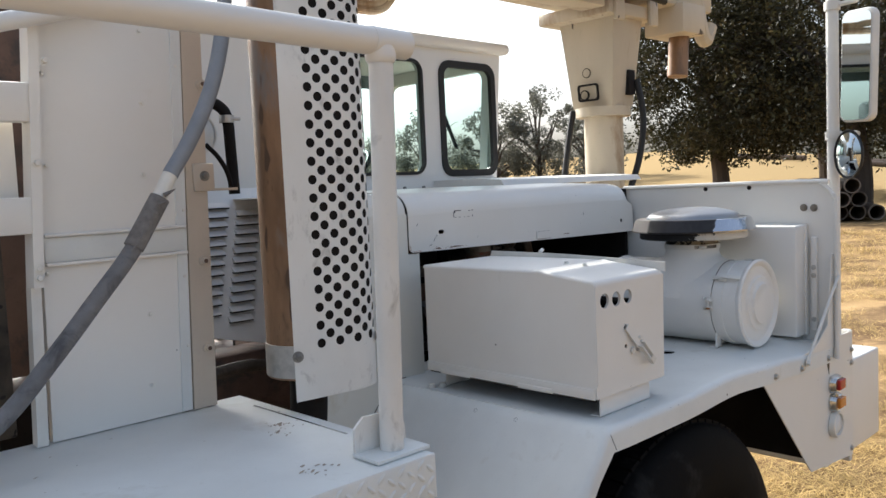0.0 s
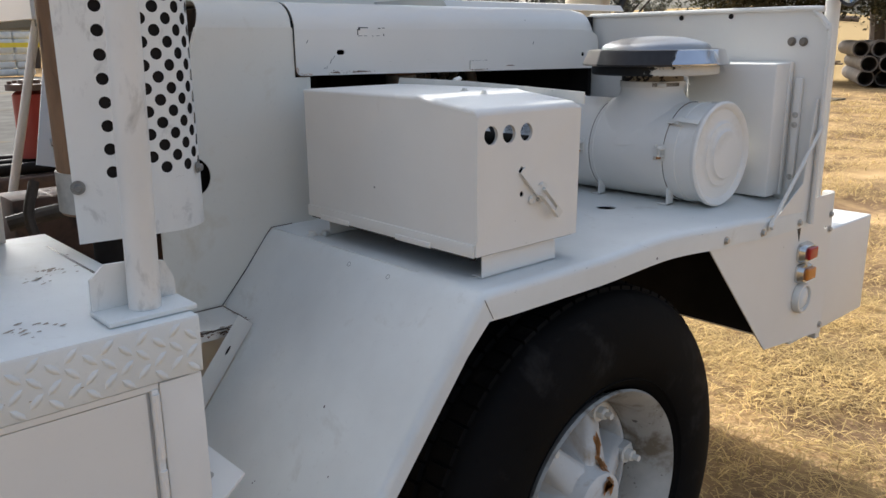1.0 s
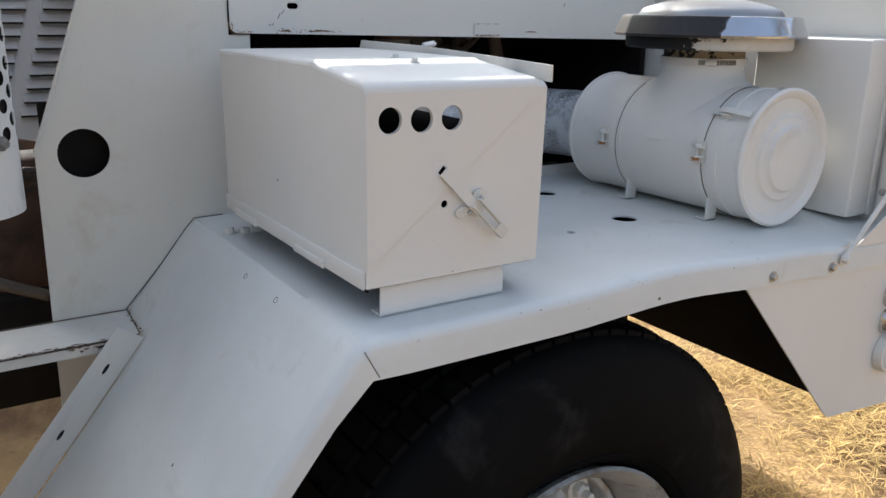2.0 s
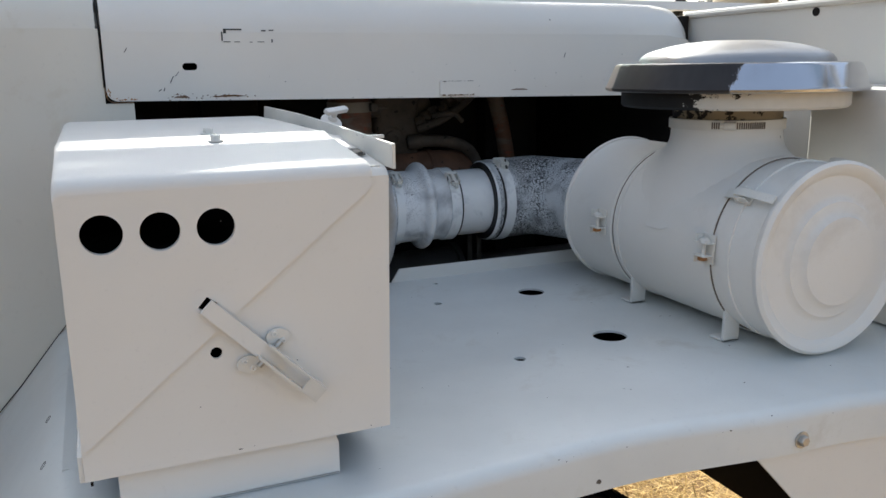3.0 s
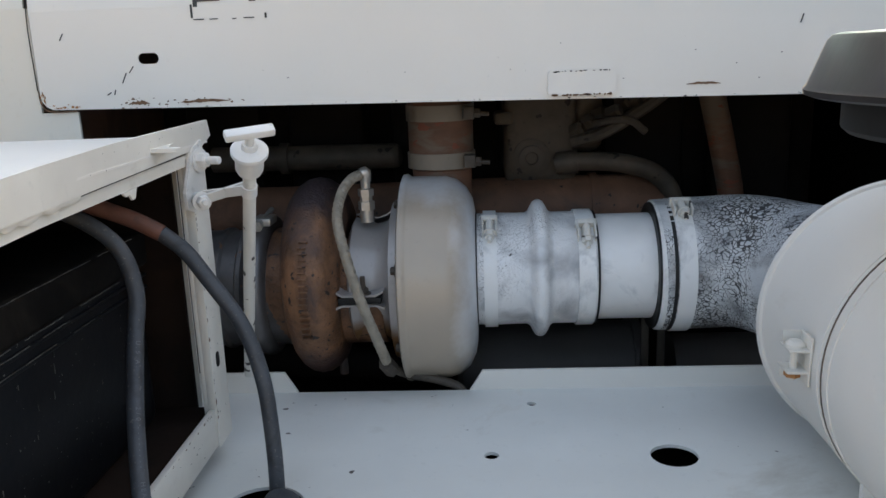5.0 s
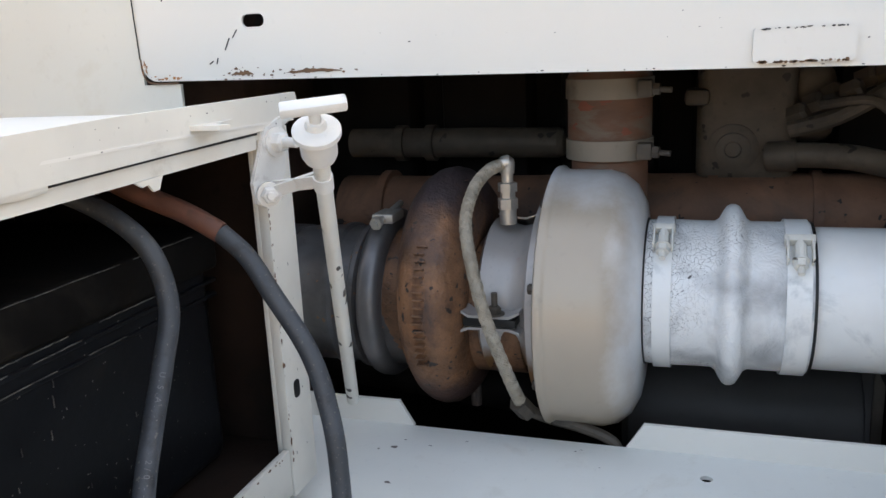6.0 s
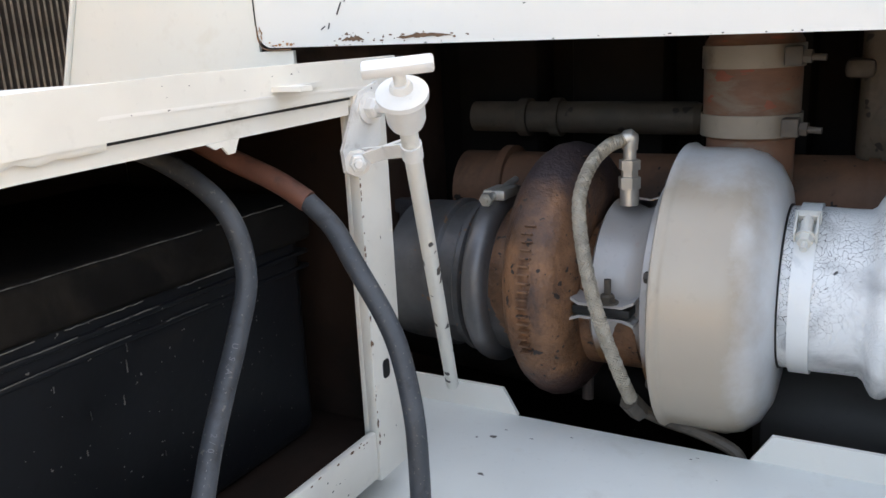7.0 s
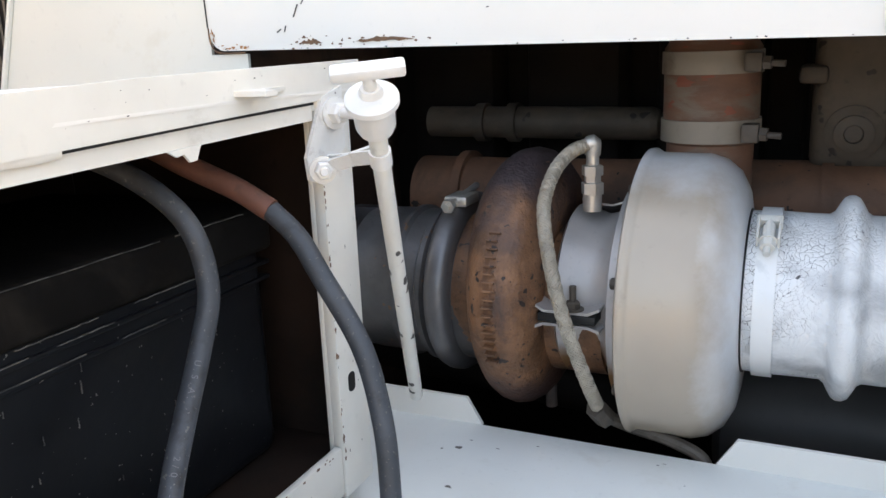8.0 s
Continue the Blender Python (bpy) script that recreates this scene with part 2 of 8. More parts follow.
chrome = surface("worn_chrome", (0.37, 0.37, 0.37), 0.42, metal=1.0, var=0.10, big=7, fine=50, bump=0.05, stain=(0.34, 0.33, 0.32), stain_at=0.56, stain_big=7)
cap_rim = flaking("lacquered_chrome", (0.030, 0.028, 0.028), (0.60, 0.62, 0.66), 1, -0.575, -0.600, 1.6, 26.0, 0.42, 0.16, 1.0, stretch=(1, 1, 0.35), tail=(-0.375, -0.365, (0.52, 0.44, 0.35)))
black_paint = flaking("flaking_black", (0.012, 0.012, 0.012), (0.64, 0.62, 0.56), 1, -0.470, -0.610, 2.6, 34.0, 0.6, 0.5, 0.0, stretch=(1, 1, 1.5))
collar_paint = flaking("flaking_collar", (0.014, 0.013, 0.012), (0.30, 0.25, 0.17), 1, -0.20, -0.62, 3.0, 40.0, 0.6, 0.6, 0.0, stretch=(1, 1, 1.5))
rubber = surface("tyre_rubber", (0.0040, 0.0039, 0.0040), 0.75, var=0.45, big=5, fine=60, bump=0.25, stain=(0.018, 0.0172, 0.0165), stain_at=0.57, stain_big=6, spec=0.10)
cable_rubber = surface("cable_rubber", (0.050, 0.056, 0.066), 0.5, var=0.3, big=20, fine=200, bump=0.15, stain=(0.024, 0.024, 0.028), stain_at=0.56, stain_big=30, chips=(0.11, 0.11, 0.105), chip_at=0.67, chip_big=300)
cable_red = surface("cable_red", (0.17, 0.075, 0.052), 0.55, var=0.3, big=26, fine=200, bump=0.15, stain=(0.06, 0.045, 0.04), stain_at=0.54, stain_big=22)
seal = surface("rubber_seal", (0.015, 0.015, 0.015), 0.5, var=0.1, spec=0.3)
battery_black = surface("battery_case", (0.0062, 0.0068, 0.0084), 0.42, var=0.3, big=6, fine=60, bump=0.12, stain=(0.014, 0.013, 0.012), stain_at=0.64, stain_big=5, chips=(0.13, 0.125, 0.115), chip_at=0.725, chip_big=240, spec=0.12)
wheel_paint = surface("wheel_paint", (0.60, 0.59, 0.56), 0.45, var=0.1, big=8, fine=60, stain=(0.36, 0.25, 0.13), stain_at=0.60, stain_big=6, chips=PRIMER, chip_at=0.77, chip_big=40)
rust_run = surface("rust_run", (0.35, 0.16, 0.05), 0.8, var=0.35, big=30, fine=90)
red_lens = surface("red_lens", (0.36, 0.012, 0.012), 0.15, var=0.1)
amber_lens = surface("amber_lens", (0.50, 0.17, 0.02), 0.15, var=0.1)
clear_lens = surface("clear_lens", (0.66, 0.69, 0.70), 0.18, var=0.06)
mirror = surface("mirror_glass", (0.56, 0.60, 0.60), 0.03, metal=1.0, var=0.0, bump=0.0)
mirror.node_tree.nodes["Principled BSDF"].inputs["Roughness"].links and mirror.node_tree.links.remove(mirror.node_tree.nodes["Principled BSDF"].inputs["Roughness"].links[0])
mirror.node_tree.nodes["Principled BSDF"].inputs["Roughness"].default_value = 0.02
window_glass = glass("window_glass", (0.62, 0.79, 0.78))
cab_inside = surface("cab_inside", (0.11, 0.125, 0.125), 0.7, var=0.15)
straw_ground = surface("dry_ground", (0.31, 0.21, 0.105), 0.95, var=0.3, big=1.4, fine=30, bump=0.8, stain=(0.145, 0.095, 0.055), stain_at=0.46, stain_big=1.1, depth=0.015, spec=0.0, zones=((0, 24.0, 34.0, (0.33, 0.24, 0.122), 0.6),))
straw = surface("dry_straw", (0.68, 0.49, 0.20), 0.7, var=0.2, big=1.5, fine=14, bump=0.0, island=0.6, spec=0.15)
# lighter patches in the leaf colour stand in for sunlit clumps
leaf = surface("oak_leaf", (0.046, 0.044, 0.018), 0.6, var=0.5, big=0.45, fine=2.5, bump=0.0, stain=(0.125, 0.098, 0.046), stain_at=0.52, stain_big=0.9, spec=0.3, island=0.55)
# paler grey leaf, with the haze of distance put into its colour
leaf_hazed = surface("hazed_leaf", (0.15, 0.15, 0.12), 0.7, var=0.3, big=0.2, fine=1.5, bump=0.0)
bark = surface("oak_bark", (0.075, 0.058, 0.045), 0.9, var=0.35, big=3, fine=25, bump=0.8, depth=0.02, stretch=(1, 1, 0.25))
old_pipe = surface("old_pipe_steel", (0.20, 0.16, 0.125), 0.7, metal=0.2, var=0.3, big=2, fine=12, bump=0.2, each=0.45)
wood = surface("grey_timber", (0.17, 0.13, 0.10), 0.85, var=0.3, big=2, fine=18, bump=0.4, stretch=(1, 8, 8))
mast_paint = surface("mast_paint", (0.50, 0.43, 0.315), 0.5, var=0.10, big=2.5, fine=60, bump=0.06, stain=(0.27, 0.17, 0.085), stain_at=0.56, stain_big=3.2, stretch=(1, 1, 0.4), chips=(0.07, 0.05, 0.035), chip_at=0.70, chip_big=16)
flaked_white = surface("flaked_white", (0.68, 0.67, 0.62), 0.45, var=0.08, big=9, fine=90, bump=0.1, stain=(0.40, 0.36, 0.30), stain_at=0.64, stain_big=20, chips=(0.05, 0.045, 0.04), chip_at=0.62, chip_big=55)
# darkened almost to black for the sheets added inside the battery box
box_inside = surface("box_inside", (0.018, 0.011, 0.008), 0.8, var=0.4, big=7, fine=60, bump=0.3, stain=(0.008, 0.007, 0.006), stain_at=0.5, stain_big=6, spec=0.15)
# greyer than wheel_paint: the barrel's shade is in the colour, with dirt
rim_shaded_paint = surface("rim_shaded_paint", (0.40, 0.39, 0.355), 0.5, var=0.2, big=7, fine=60, bump=0.08, stain=(0.17, 0.14, 0.10), stain_at=0.50, stain_big=8, chips=PRIMER, chip_at=0.70, chip_big=45)
lid_white = surface("lid_paint", (0.75, 0.73, 0.68), 0.5, spec=0.3, var=0.05, big=2.5, fine=160, bump=0.02, stain=(0.66, 0.63, 0.57), stain_at=0.62, stain_big=4.0, chips=PRIMER, chip_at=0.80, chip_big=34)
old_bolt = surface("old_bolt", (0.22, 0.21, 0.19), 0.55, metal=0.4, var=0.3, big=60, fine=200)
scuff = surface("brown_scuff", (0.36, 0.31, 0.245), 0.8, var=0.3, big=60, fine=200)
# whiter than the other paint, standing in for sunlight on the louvres
louvre_lit_white = surface("cover_paint", (0.82, 0.82, 0.80), 0.35, var=0.04, big=4, fine=90, bump=0.03, stain=(0.62, 0.60, 0.55), stain_at=0.66)
rail_white = surface("rail_paint", (0.70, 0.69, 0.65), 0.45, var=0.07, big=5, fine=90, bump=0.06, stain=(0.43, 0.42, 0.39), stain_at=0.56, stain_big=16, stretch=(1, 1, 0.6), chips=PRIMER, chip_at=0.79, chip_big=40)
scorched = surface("scorched_steel", (0.095, 0.093, 0.095), 0.45, metal=0.35, var=0.35, big=16, fine=90, bump=0.3, stain=(0.10, 0.062, 0.040), stain_at=0.56, stain_big=18, chips=(0.17, 0.10, 0.06), chip_at=0.68, chip_big=80)
valve_white = surface("valve_paint", (0.74, 0.73, 0.70), 0.42, var=0.06, big=30, fine=160, bump=0.06, stain=(0.46, 0.44, 0.41), stain_at=0.60, stain_big=45, chips=PRIMER, chip_at=0.76, chip_big=160)
gravel = surface("grey_gravel", (0.13, 0.122, 0.11), 0.95, var=0.25, big=1.2, fine=12, bump=0.8, stain=(0.19, 0.15, 0.10), stain_at=0.56, stain_big=0.4, depth=0.01, spec=0.0)
manifold_rust = surface("manifold_rust", (0.17, 0.088, 0.052), 0.7, var=0.35, big=14, fine=90, bump=0.4, stain=(0.09, 0.058, 0.042), stain_at=0.5, stain_big=9, chips=(0.02, 0.016, 0.014), chip_at=0.70, chip_big=70)
dirt_line = surface("dirt_line", (0.13, 0.10, 0.075), 0.8, var=0.4, big=60)
clamp_tan = surface("dusty_clamp", (0.19, 0.165, 0.13), 0.6, var=0.15, big=12, fine=80, stain=(0.10, 0.075, 0.055), stain_at=0.56, stain_big=14)
battery_lid = surface("battery_lid", (0.0078, 0.0072, 0.0068), 0.75, var=0.35, big=7, fine=40, bump=0.15, stain=(0.018, 0.0155, 0.013), stain_at=0.50, stain_big=6, spec=0.05)
pale_scratch = surface("pale_scratch", (0.11, 0.105, 0.095), 0.6, var=0.4, big=50, stain=(0.02, 0.02, 0.02), stain_at=0.46, stain_big=60)
mark_ink = surface("worn_ink", (0.05, 0.05, 0.05), 0.7, var=0.3, big=90)


def leafy(m, share=0.45):
    """Let a leaf's light through as well."""
    tree = m.node_tree
    shader, out = tree.nodes["Principled BSDF"], tree.nodes["Material Output"]
    thin, both = tree.nodes.new("ShaderNodeBsdfTranslucent"), tree.nodes.new("ShaderNodeMixShader")
    both.inputs[0].default_value = share
    tree.links.new(shader.inputs["Base Color"].links[0].from_socket, thin.inputs["Color"])
    tree.links.new(shader.outputs[0], both.inputs[1])
    tree.links.new(thin.outputs[0], both.inputs[2])
    tree.links.new(both.outputs[0], out.inputs["Surface"])


leafy(leaf, 0.3)
leafy(leaf_hazed)
leafy(straw, 0.3)


# ---- shaping ----
def basis(axis):
    a = Vector(axis).normalized()
    side = a.cross(Vector((0, 0, 1)) if abs(a.z) < 0.9 else Vector((0, 1, 0))).normalized()
    return a, side, side.cross(a).normalized()


def box(bm, x0, x1, y0, y1, z0, z1, bevel=0.003, seg=2, m=None):
    r = bmesh.ops.create_cube(bm, size=1.0)
    vs = r["verts"]
    for v in vs:
        v.co = Vector(((x0 + x1) / 2 + v.co.x * (x1 - x0), (y0 + y1) / 2 + v.co.y * (y1 - y0), (z0 + z1) / 2 + v.co.z * (z1 - z0)))
    if m:
        bmesh.ops.transform(bm, matrix=m, verts=vs)
    if bevel:
        es = list({e for v in vs for e in v.link_edges})
        bmesh.ops.bevel(bm, geom=es, offset=min(bevel, 0.45 * min(abs(x1 - x0), abs(y1 - y0), abs(z1 - z0))), segments=seg, profile=0.5, affect="EDGES")
    return bm


def lathe(bm, origin, axis, profile, segs=36, start=0.0, sweep=360.0):
    """Turn (along, radius) pairs round an axis."""
    a, s, u = basis(axis)
    o = Vector(origin)
    full = sweep >= 359.9
    n = segs if full else segs + 1
    rings = []
    for along, r in profile:
        if r < 1e-6:
            rings.append([bm.verts.new(o + a * along)])
            continue
        ring = []
        for i in range(n):
            t = radians(start + sweep * i / segs)
            ring.append(bm.verts.new(o + a * along + (s * math.cos(t) + u * math.sin(t)) * r))
        rings.append(ring)
    for p, q in zip(rings, rings[1:]):
        for i in range(segs):
            j = (i + 1) % n
            if len(p) == 1 and len(q) == 1:
                continue
            if len(p) == 1:
                bm.faces.new((p[0], q[i], q[j]))
            elif len(q) == 1:
                bm.faces.new((p[i], p[j], q[0]))
            else:
                bm.faces.new((p[i], p[j], q[j], q[i]))
    return bm


def rod(bm, p, q, r, segs=16, r2=None, bevel=0.0):
    p, q = Vector(p), Vector(q)
    d = (q - p).length
    r2 = r if r2 is None else r2
    b = min(bevel, r * 0.4, d * 0.3)
    prof = [(0, 0), (0, r - b), (b, r), (d - b, r2), (d, r2 - b), (d, 0)] if b else [(0, 0), (0, r), (d, r2), (d, 0)]
    return lathe(bm, p, q - p, prof, segs)


def bolt(bm, at, axis, r=0.007, h=0.006, washer=True):
    at, a = Vector(at), Vector(axis).normalized()
    if washer:
        rod(bm, at, at + a * 0.0016, r * 1.5, 16)
    lathe(bm, at + a * 0.0015, a, [(0, r), (h * 0.8, r), (h, r * 0.8), (h, 0)], 6)
    return bm


def spline(pts, n=8):
    p = [Vector(q) for q in pts]
    p = [p[0] * 2 - p[1]] + p + [p[-1] * 2 - p[-2]]
    out = []
    for i in range(1, len(p) - 2):
        a, b, c, d = p[i - 1:i + 3]
        for k in range(n):
            t = k / n
            out.append(0.5 * (2 * b + (c - a) * t + (2 * a - 5 * b + 4 * c - d) * t * t + (3 * b - a - 3 * c + d) * t ** 3))
    return out + [p[-2]]


def tube(bm, pts, r, segs=14, n=8, smooth=True, taper=None):
    path = spline(pts, n) if smooth else [Vector(q) for q in pts]
    rings, up = [], None
    for i, c in enumerate(path):
        d = (path[min(i + 1, len(path) - 1)] - path[max(i - 1, 0)]).normalized()
        if up is None:
            up = basis(d)[1]
        up = (up - d * up.dot(d)).normalized()
        w = d.cross(up)
        rr = r if taper is None else r + (taper - r) * i / (len(path) - 1)
        rings.append([bm.verts.new(c + (up * math.cos(6.28319 * k / segs) + w * math.sin(6.28319 * k / segs)) * rr) for k in range(segs)])
    for p, q in zip(rings, rings[1:]):
        for k in range(segs):
            bm.faces.new((p[k], p[(k + 1) % segs], q[(k + 1) % segs], q[k]))
    bm.faces.new(rings[0][::-1])
    bm.faces.new(rings[-1])
    return bm


def circle(x, y, r, n=24, rx=None):
    rx = rx or r
    return [(x + rx * math.cos(6.28319 * i / n), y + r * math.sin(6.28319 * i / n)) for i in range(n)]


def rounded(x0, x1, y0, y1, r, n=5):
    """A rectangle with round corners."""
    out = []
    for cx, cy, a in ((x1 - r, y1 - r, 0), (x0 + r, y1 - r, 90), (x0 + r, y0 + r, 180), (x1 - r, y0 + r, 270)):
        for i in range(n + 1):
            t = radians(a + 90 * i / n)
            out.append((cx + r * math.cos(t), cy + r * math.sin(t)))
    return out


def sheet(bm, loops, lay, thick):
    """A flat sheet: outer loop, then holes, in 2D; lay puts (u, v) into space; thick is the vector of its thickness."""
    es = []
    for loop in loops:
        vs = [bm.verts.new(lay(u, v)) for u, v in loop]
        es += [bm.edges.new((a, b)) for a, b in zip(vs, vs[1:] + vs[:1])]
    faces = [g for g in bmesh.ops.triangle_fill(bm, use_beauty=True, edges=es)["geom"] if isinstance(g, bmesh.types.BMFace)]
    ext = bmesh.ops.extrude_face_region(bm, geom=faces, use_keep_orig=True)
    bmesh.ops.translate(bm, vec=Vector(thick), verts=[g for g in ext["geom"] if isinstance(g, bmesh.types.BMVert)])
    return bm


def grid(bm, rows):
    """Quads through rows of points."""
    vs = [[bm.verts.new(p) for p in row] for row in rows]
    for p, q in zip(vs, vs[1:]):
        for i in range(len(p) - 1):
            bm.faces.new((p[i], p[i + 1], q[i + 1], q[i]))
    return bm


def thicken(bm, d):
    bmesh.ops.recalc_face_normals(bm, faces=bm.faces)
    bmesh.ops.solidify(bm, geom=bm.faces[:], thickness=d)
    return bm


def fresh():
    return bmesh.new()


def mesh_of(name, bm, material, sharp=34.0):
    bmesh.ops.recalc_face_normals(bm, faces=bm.faces)
    for f in bm.faces:
        f.smooth = True
    lim = radians(sharp)
    for e in bm.edges:
        if len(e.link_faces) != 2 or e.calc_face_angle(0.0) > lim:
            e.smooth = False
    data = bpy.data.meshes.new(name)
    bm.to_mesh(data)
    bm.free()
    data.materials.append(material)
    return data


def part(name, bm, material, parent, label="", sharp=34.0):
    ob = new(name, mesh_of(name, bm, material, sharp))
    if parent:
        ob.parent = parent
        ob.matrix_parent_inverse = Matrix.Translation(-parent.location)
    return tagged(ob, label)


def thing(name, label, category, at=(0, 0, 0), group="", kind=""):
    ob = new(name)
    ob.location = at
    ob.empty_display_size = 0.05
    return tagged(ob, label, category, group, kind)


def single(name, bm, material, label, category, group="", kind="", sharp=34.0):
    return tagged(part(name, bm, material, None, "", sharp), label, category, group, kind)


def chips(parent, p, q, normal, count, seed, size=0.0012, spread=0.001, material=None):
    """Flecks of missing paint strewn along a line."""
    rng = random.Random(seed)
    p, q, n = Vector(p), Vector(q), Vector(normal).normalized()
    t = (q - p).normalized()
    s = n.cross(t)
    bm = fresh()
    for _ in range(count):
        c = p.lerp(q, rng.random()) + s * rng.gauss(0, spread) + n * 0.0004
        a = size * rng.uniform(0.3, 1.0) ** 1.5
        long = rng.uniform(1.0, 3.2)
        bm.faces.new([bm.verts.new(c + t * a * long * math.cos(1.047 * k) * rng.uniform(0.6, 1.2) + s * a * math.sin(1.047 * k) * rng.uniform(0.5, 1.2)) for k in range(6)])
    return tagged(part("paint_chips", bm, material or mark_ink, parent, "dark flecks of chipped paint"), "dark flecks of chipped paint", kind="stuff")

# ---- ground and distance ----
DECK = 1.18


def rise(x, y):
    """The dry field climbs gently beyond the oaks."""
    return min(5.0, 0.1 * max(0.0, x - 36)) * min(1.0, max(0.0, (y / max(x, 1.0) - 0.12) / 0.36))


def ground():
    bm = fresh()
    xs = [-900, -300, -100, -40, -15] + [-6 + 0.5 * i for i in range(53)] + [30, 33, 36, 39, 43, 48, 54, 60, 66, 72, 78, 86, 100, 160, 300, 900]
    ys = [-900, -300, -100, -40, -12] + [-5 + 0.5 * i for i in range(43)] + [20, 23, 26, 30, 34, 39, 45, 55, 70, 90, 160, 300, 900]
    rows = []
    for y in ys:
        rows.append([(x, y, 0.03 * noise.noise(Vector((x * 0.5, y * 0.5, 0))) + 0.012 * noise.noise(Vector((x * 2.1, y * 2.1, 3))) - 0.05
                      if abs(x - 1) < 25 and abs(y - 4) < 20 else -0.05 + rise(x, y)) for x in xs])
    grid(bm, rows)
    return single("ground", bm, straw_ground, "dry trampled ground with patches of straw", "ground", kind="structure")


def gravel_yard():
    bm = fresh()
    box(bm, -9.0, 22.0, 7.5, 46.0, -0.09, 0.004, 0.02)
    return single("road", bm, gravel, "grey gravel yard road beyond the truck", "road", kind="structure")


def straw_blades():
    """Loose straw and dry grass, thickest on the lit side beyond the wheel."""
    rng = random.Random(4)
    verts, faces = [], []
    for i in range(225000):
        if i >= 125000:
            x = 3.5 + 20.0 * rng.random() ** 1.7
            y = 0.27 * x - 0.9 + rng.gauss(0, 0.5 + 0.16 * x)
        elif i % 5:
            x, y = 3.0 + rng.gauss(0, 1.5), 0.7 + rng.gauss(0, 1.7)
        else:
            x, y = 8.0 + rng.gauss(0, 9.0), 3.0 + rng.gauss(0, 6.0)
        if noise.noise(Vector((x * 0.9, y * 0.9, 7))) + 0.5 * noise.noise(Vector((x * 3.1, y * 3.1, 2))) + rng.uniform(-0.35, 0.35) < 0.02:
            continue
        size = 1.0 + 0.08 * max(0.0, x - 4)
        a, ln, w = rng.uniform(0, 6.283), rng.uniform(0.025, 0.11) * size, rng.uniform(0.0012, 0.0028) * size
        tuft = max(0.0, noise.noise(Vector((x * 0.8, y * 0.8, 5))) - 0.05) if x > 4.5 else 0.0
        lift = rng.uniform(0.0, 0.5) ** 2 * ln * 1.6 + tuft * ln * rng.uniform(0.2, 1.6)
        dx, dy = math.cos(a) * ln, math.sin(a) * ln
        nx, ny = -math.sin(a) * w, math.cos(a) * w
        z = rng.uniform(-0.045, -0.005)
        k = len(verts)
        verts += [(x - nx, y - ny, z), (x + nx, y + ny, z), (x + dx * 0.55 + nx, y + dy * 0.55 + ny, z + lift * 0.7 + 0.004), (x + dx * 0.55 - nx, y + dy * 0.55 - ny, z + lift * 0.7 + 0.004), (x + dx, y + dy, z + lift)]
        faces += [(k, k + 1, k + 2, k + 3), (k + 3, k + 2, k + 4)]
    data = bpy.data.meshes.new("straw")
    data.from_pydata(verts, [], faces)
    data.materials.append(straw)
    return tagged(new("straw", data), "loose golden straw and dry grass on the ground", "dry grass", kind="stuff")


def leaf_cloud(rng, clumps, per, size, lo=0.4):
    verts, faces = [], []
    for c, r in clumps:
        for _ in range(per):
            d = Vector((rng.gauss(0, 1), rng.gauss(0, 1), rng.gauss(0, 1))).normalized()
            p = c + d * r * rng.uniform(lo, 1.0) ** 0.6
            n = Vector((rng.gauss(0, 1), rng.gauss(0, 1), rng.gauss(0.6, 1))).normalized()
            s = n.orthogonal().normalized()
            s = (s * math.cos(rng.uniform(0, 6.28)) + n.cross(s) * math.sin(rng.uniform(0, 6.28))).normalized()
            t = n.cross(s)
            w = size * rng.uniform(0.5, 1.3)
            k = len(verts)
            verts += [p - s * w, p - t * w * 0.45, p + s * w, p + t * w * 0.45]
            faces.append((k, k + 1, k + 2, k + 3))
    return verts, faces


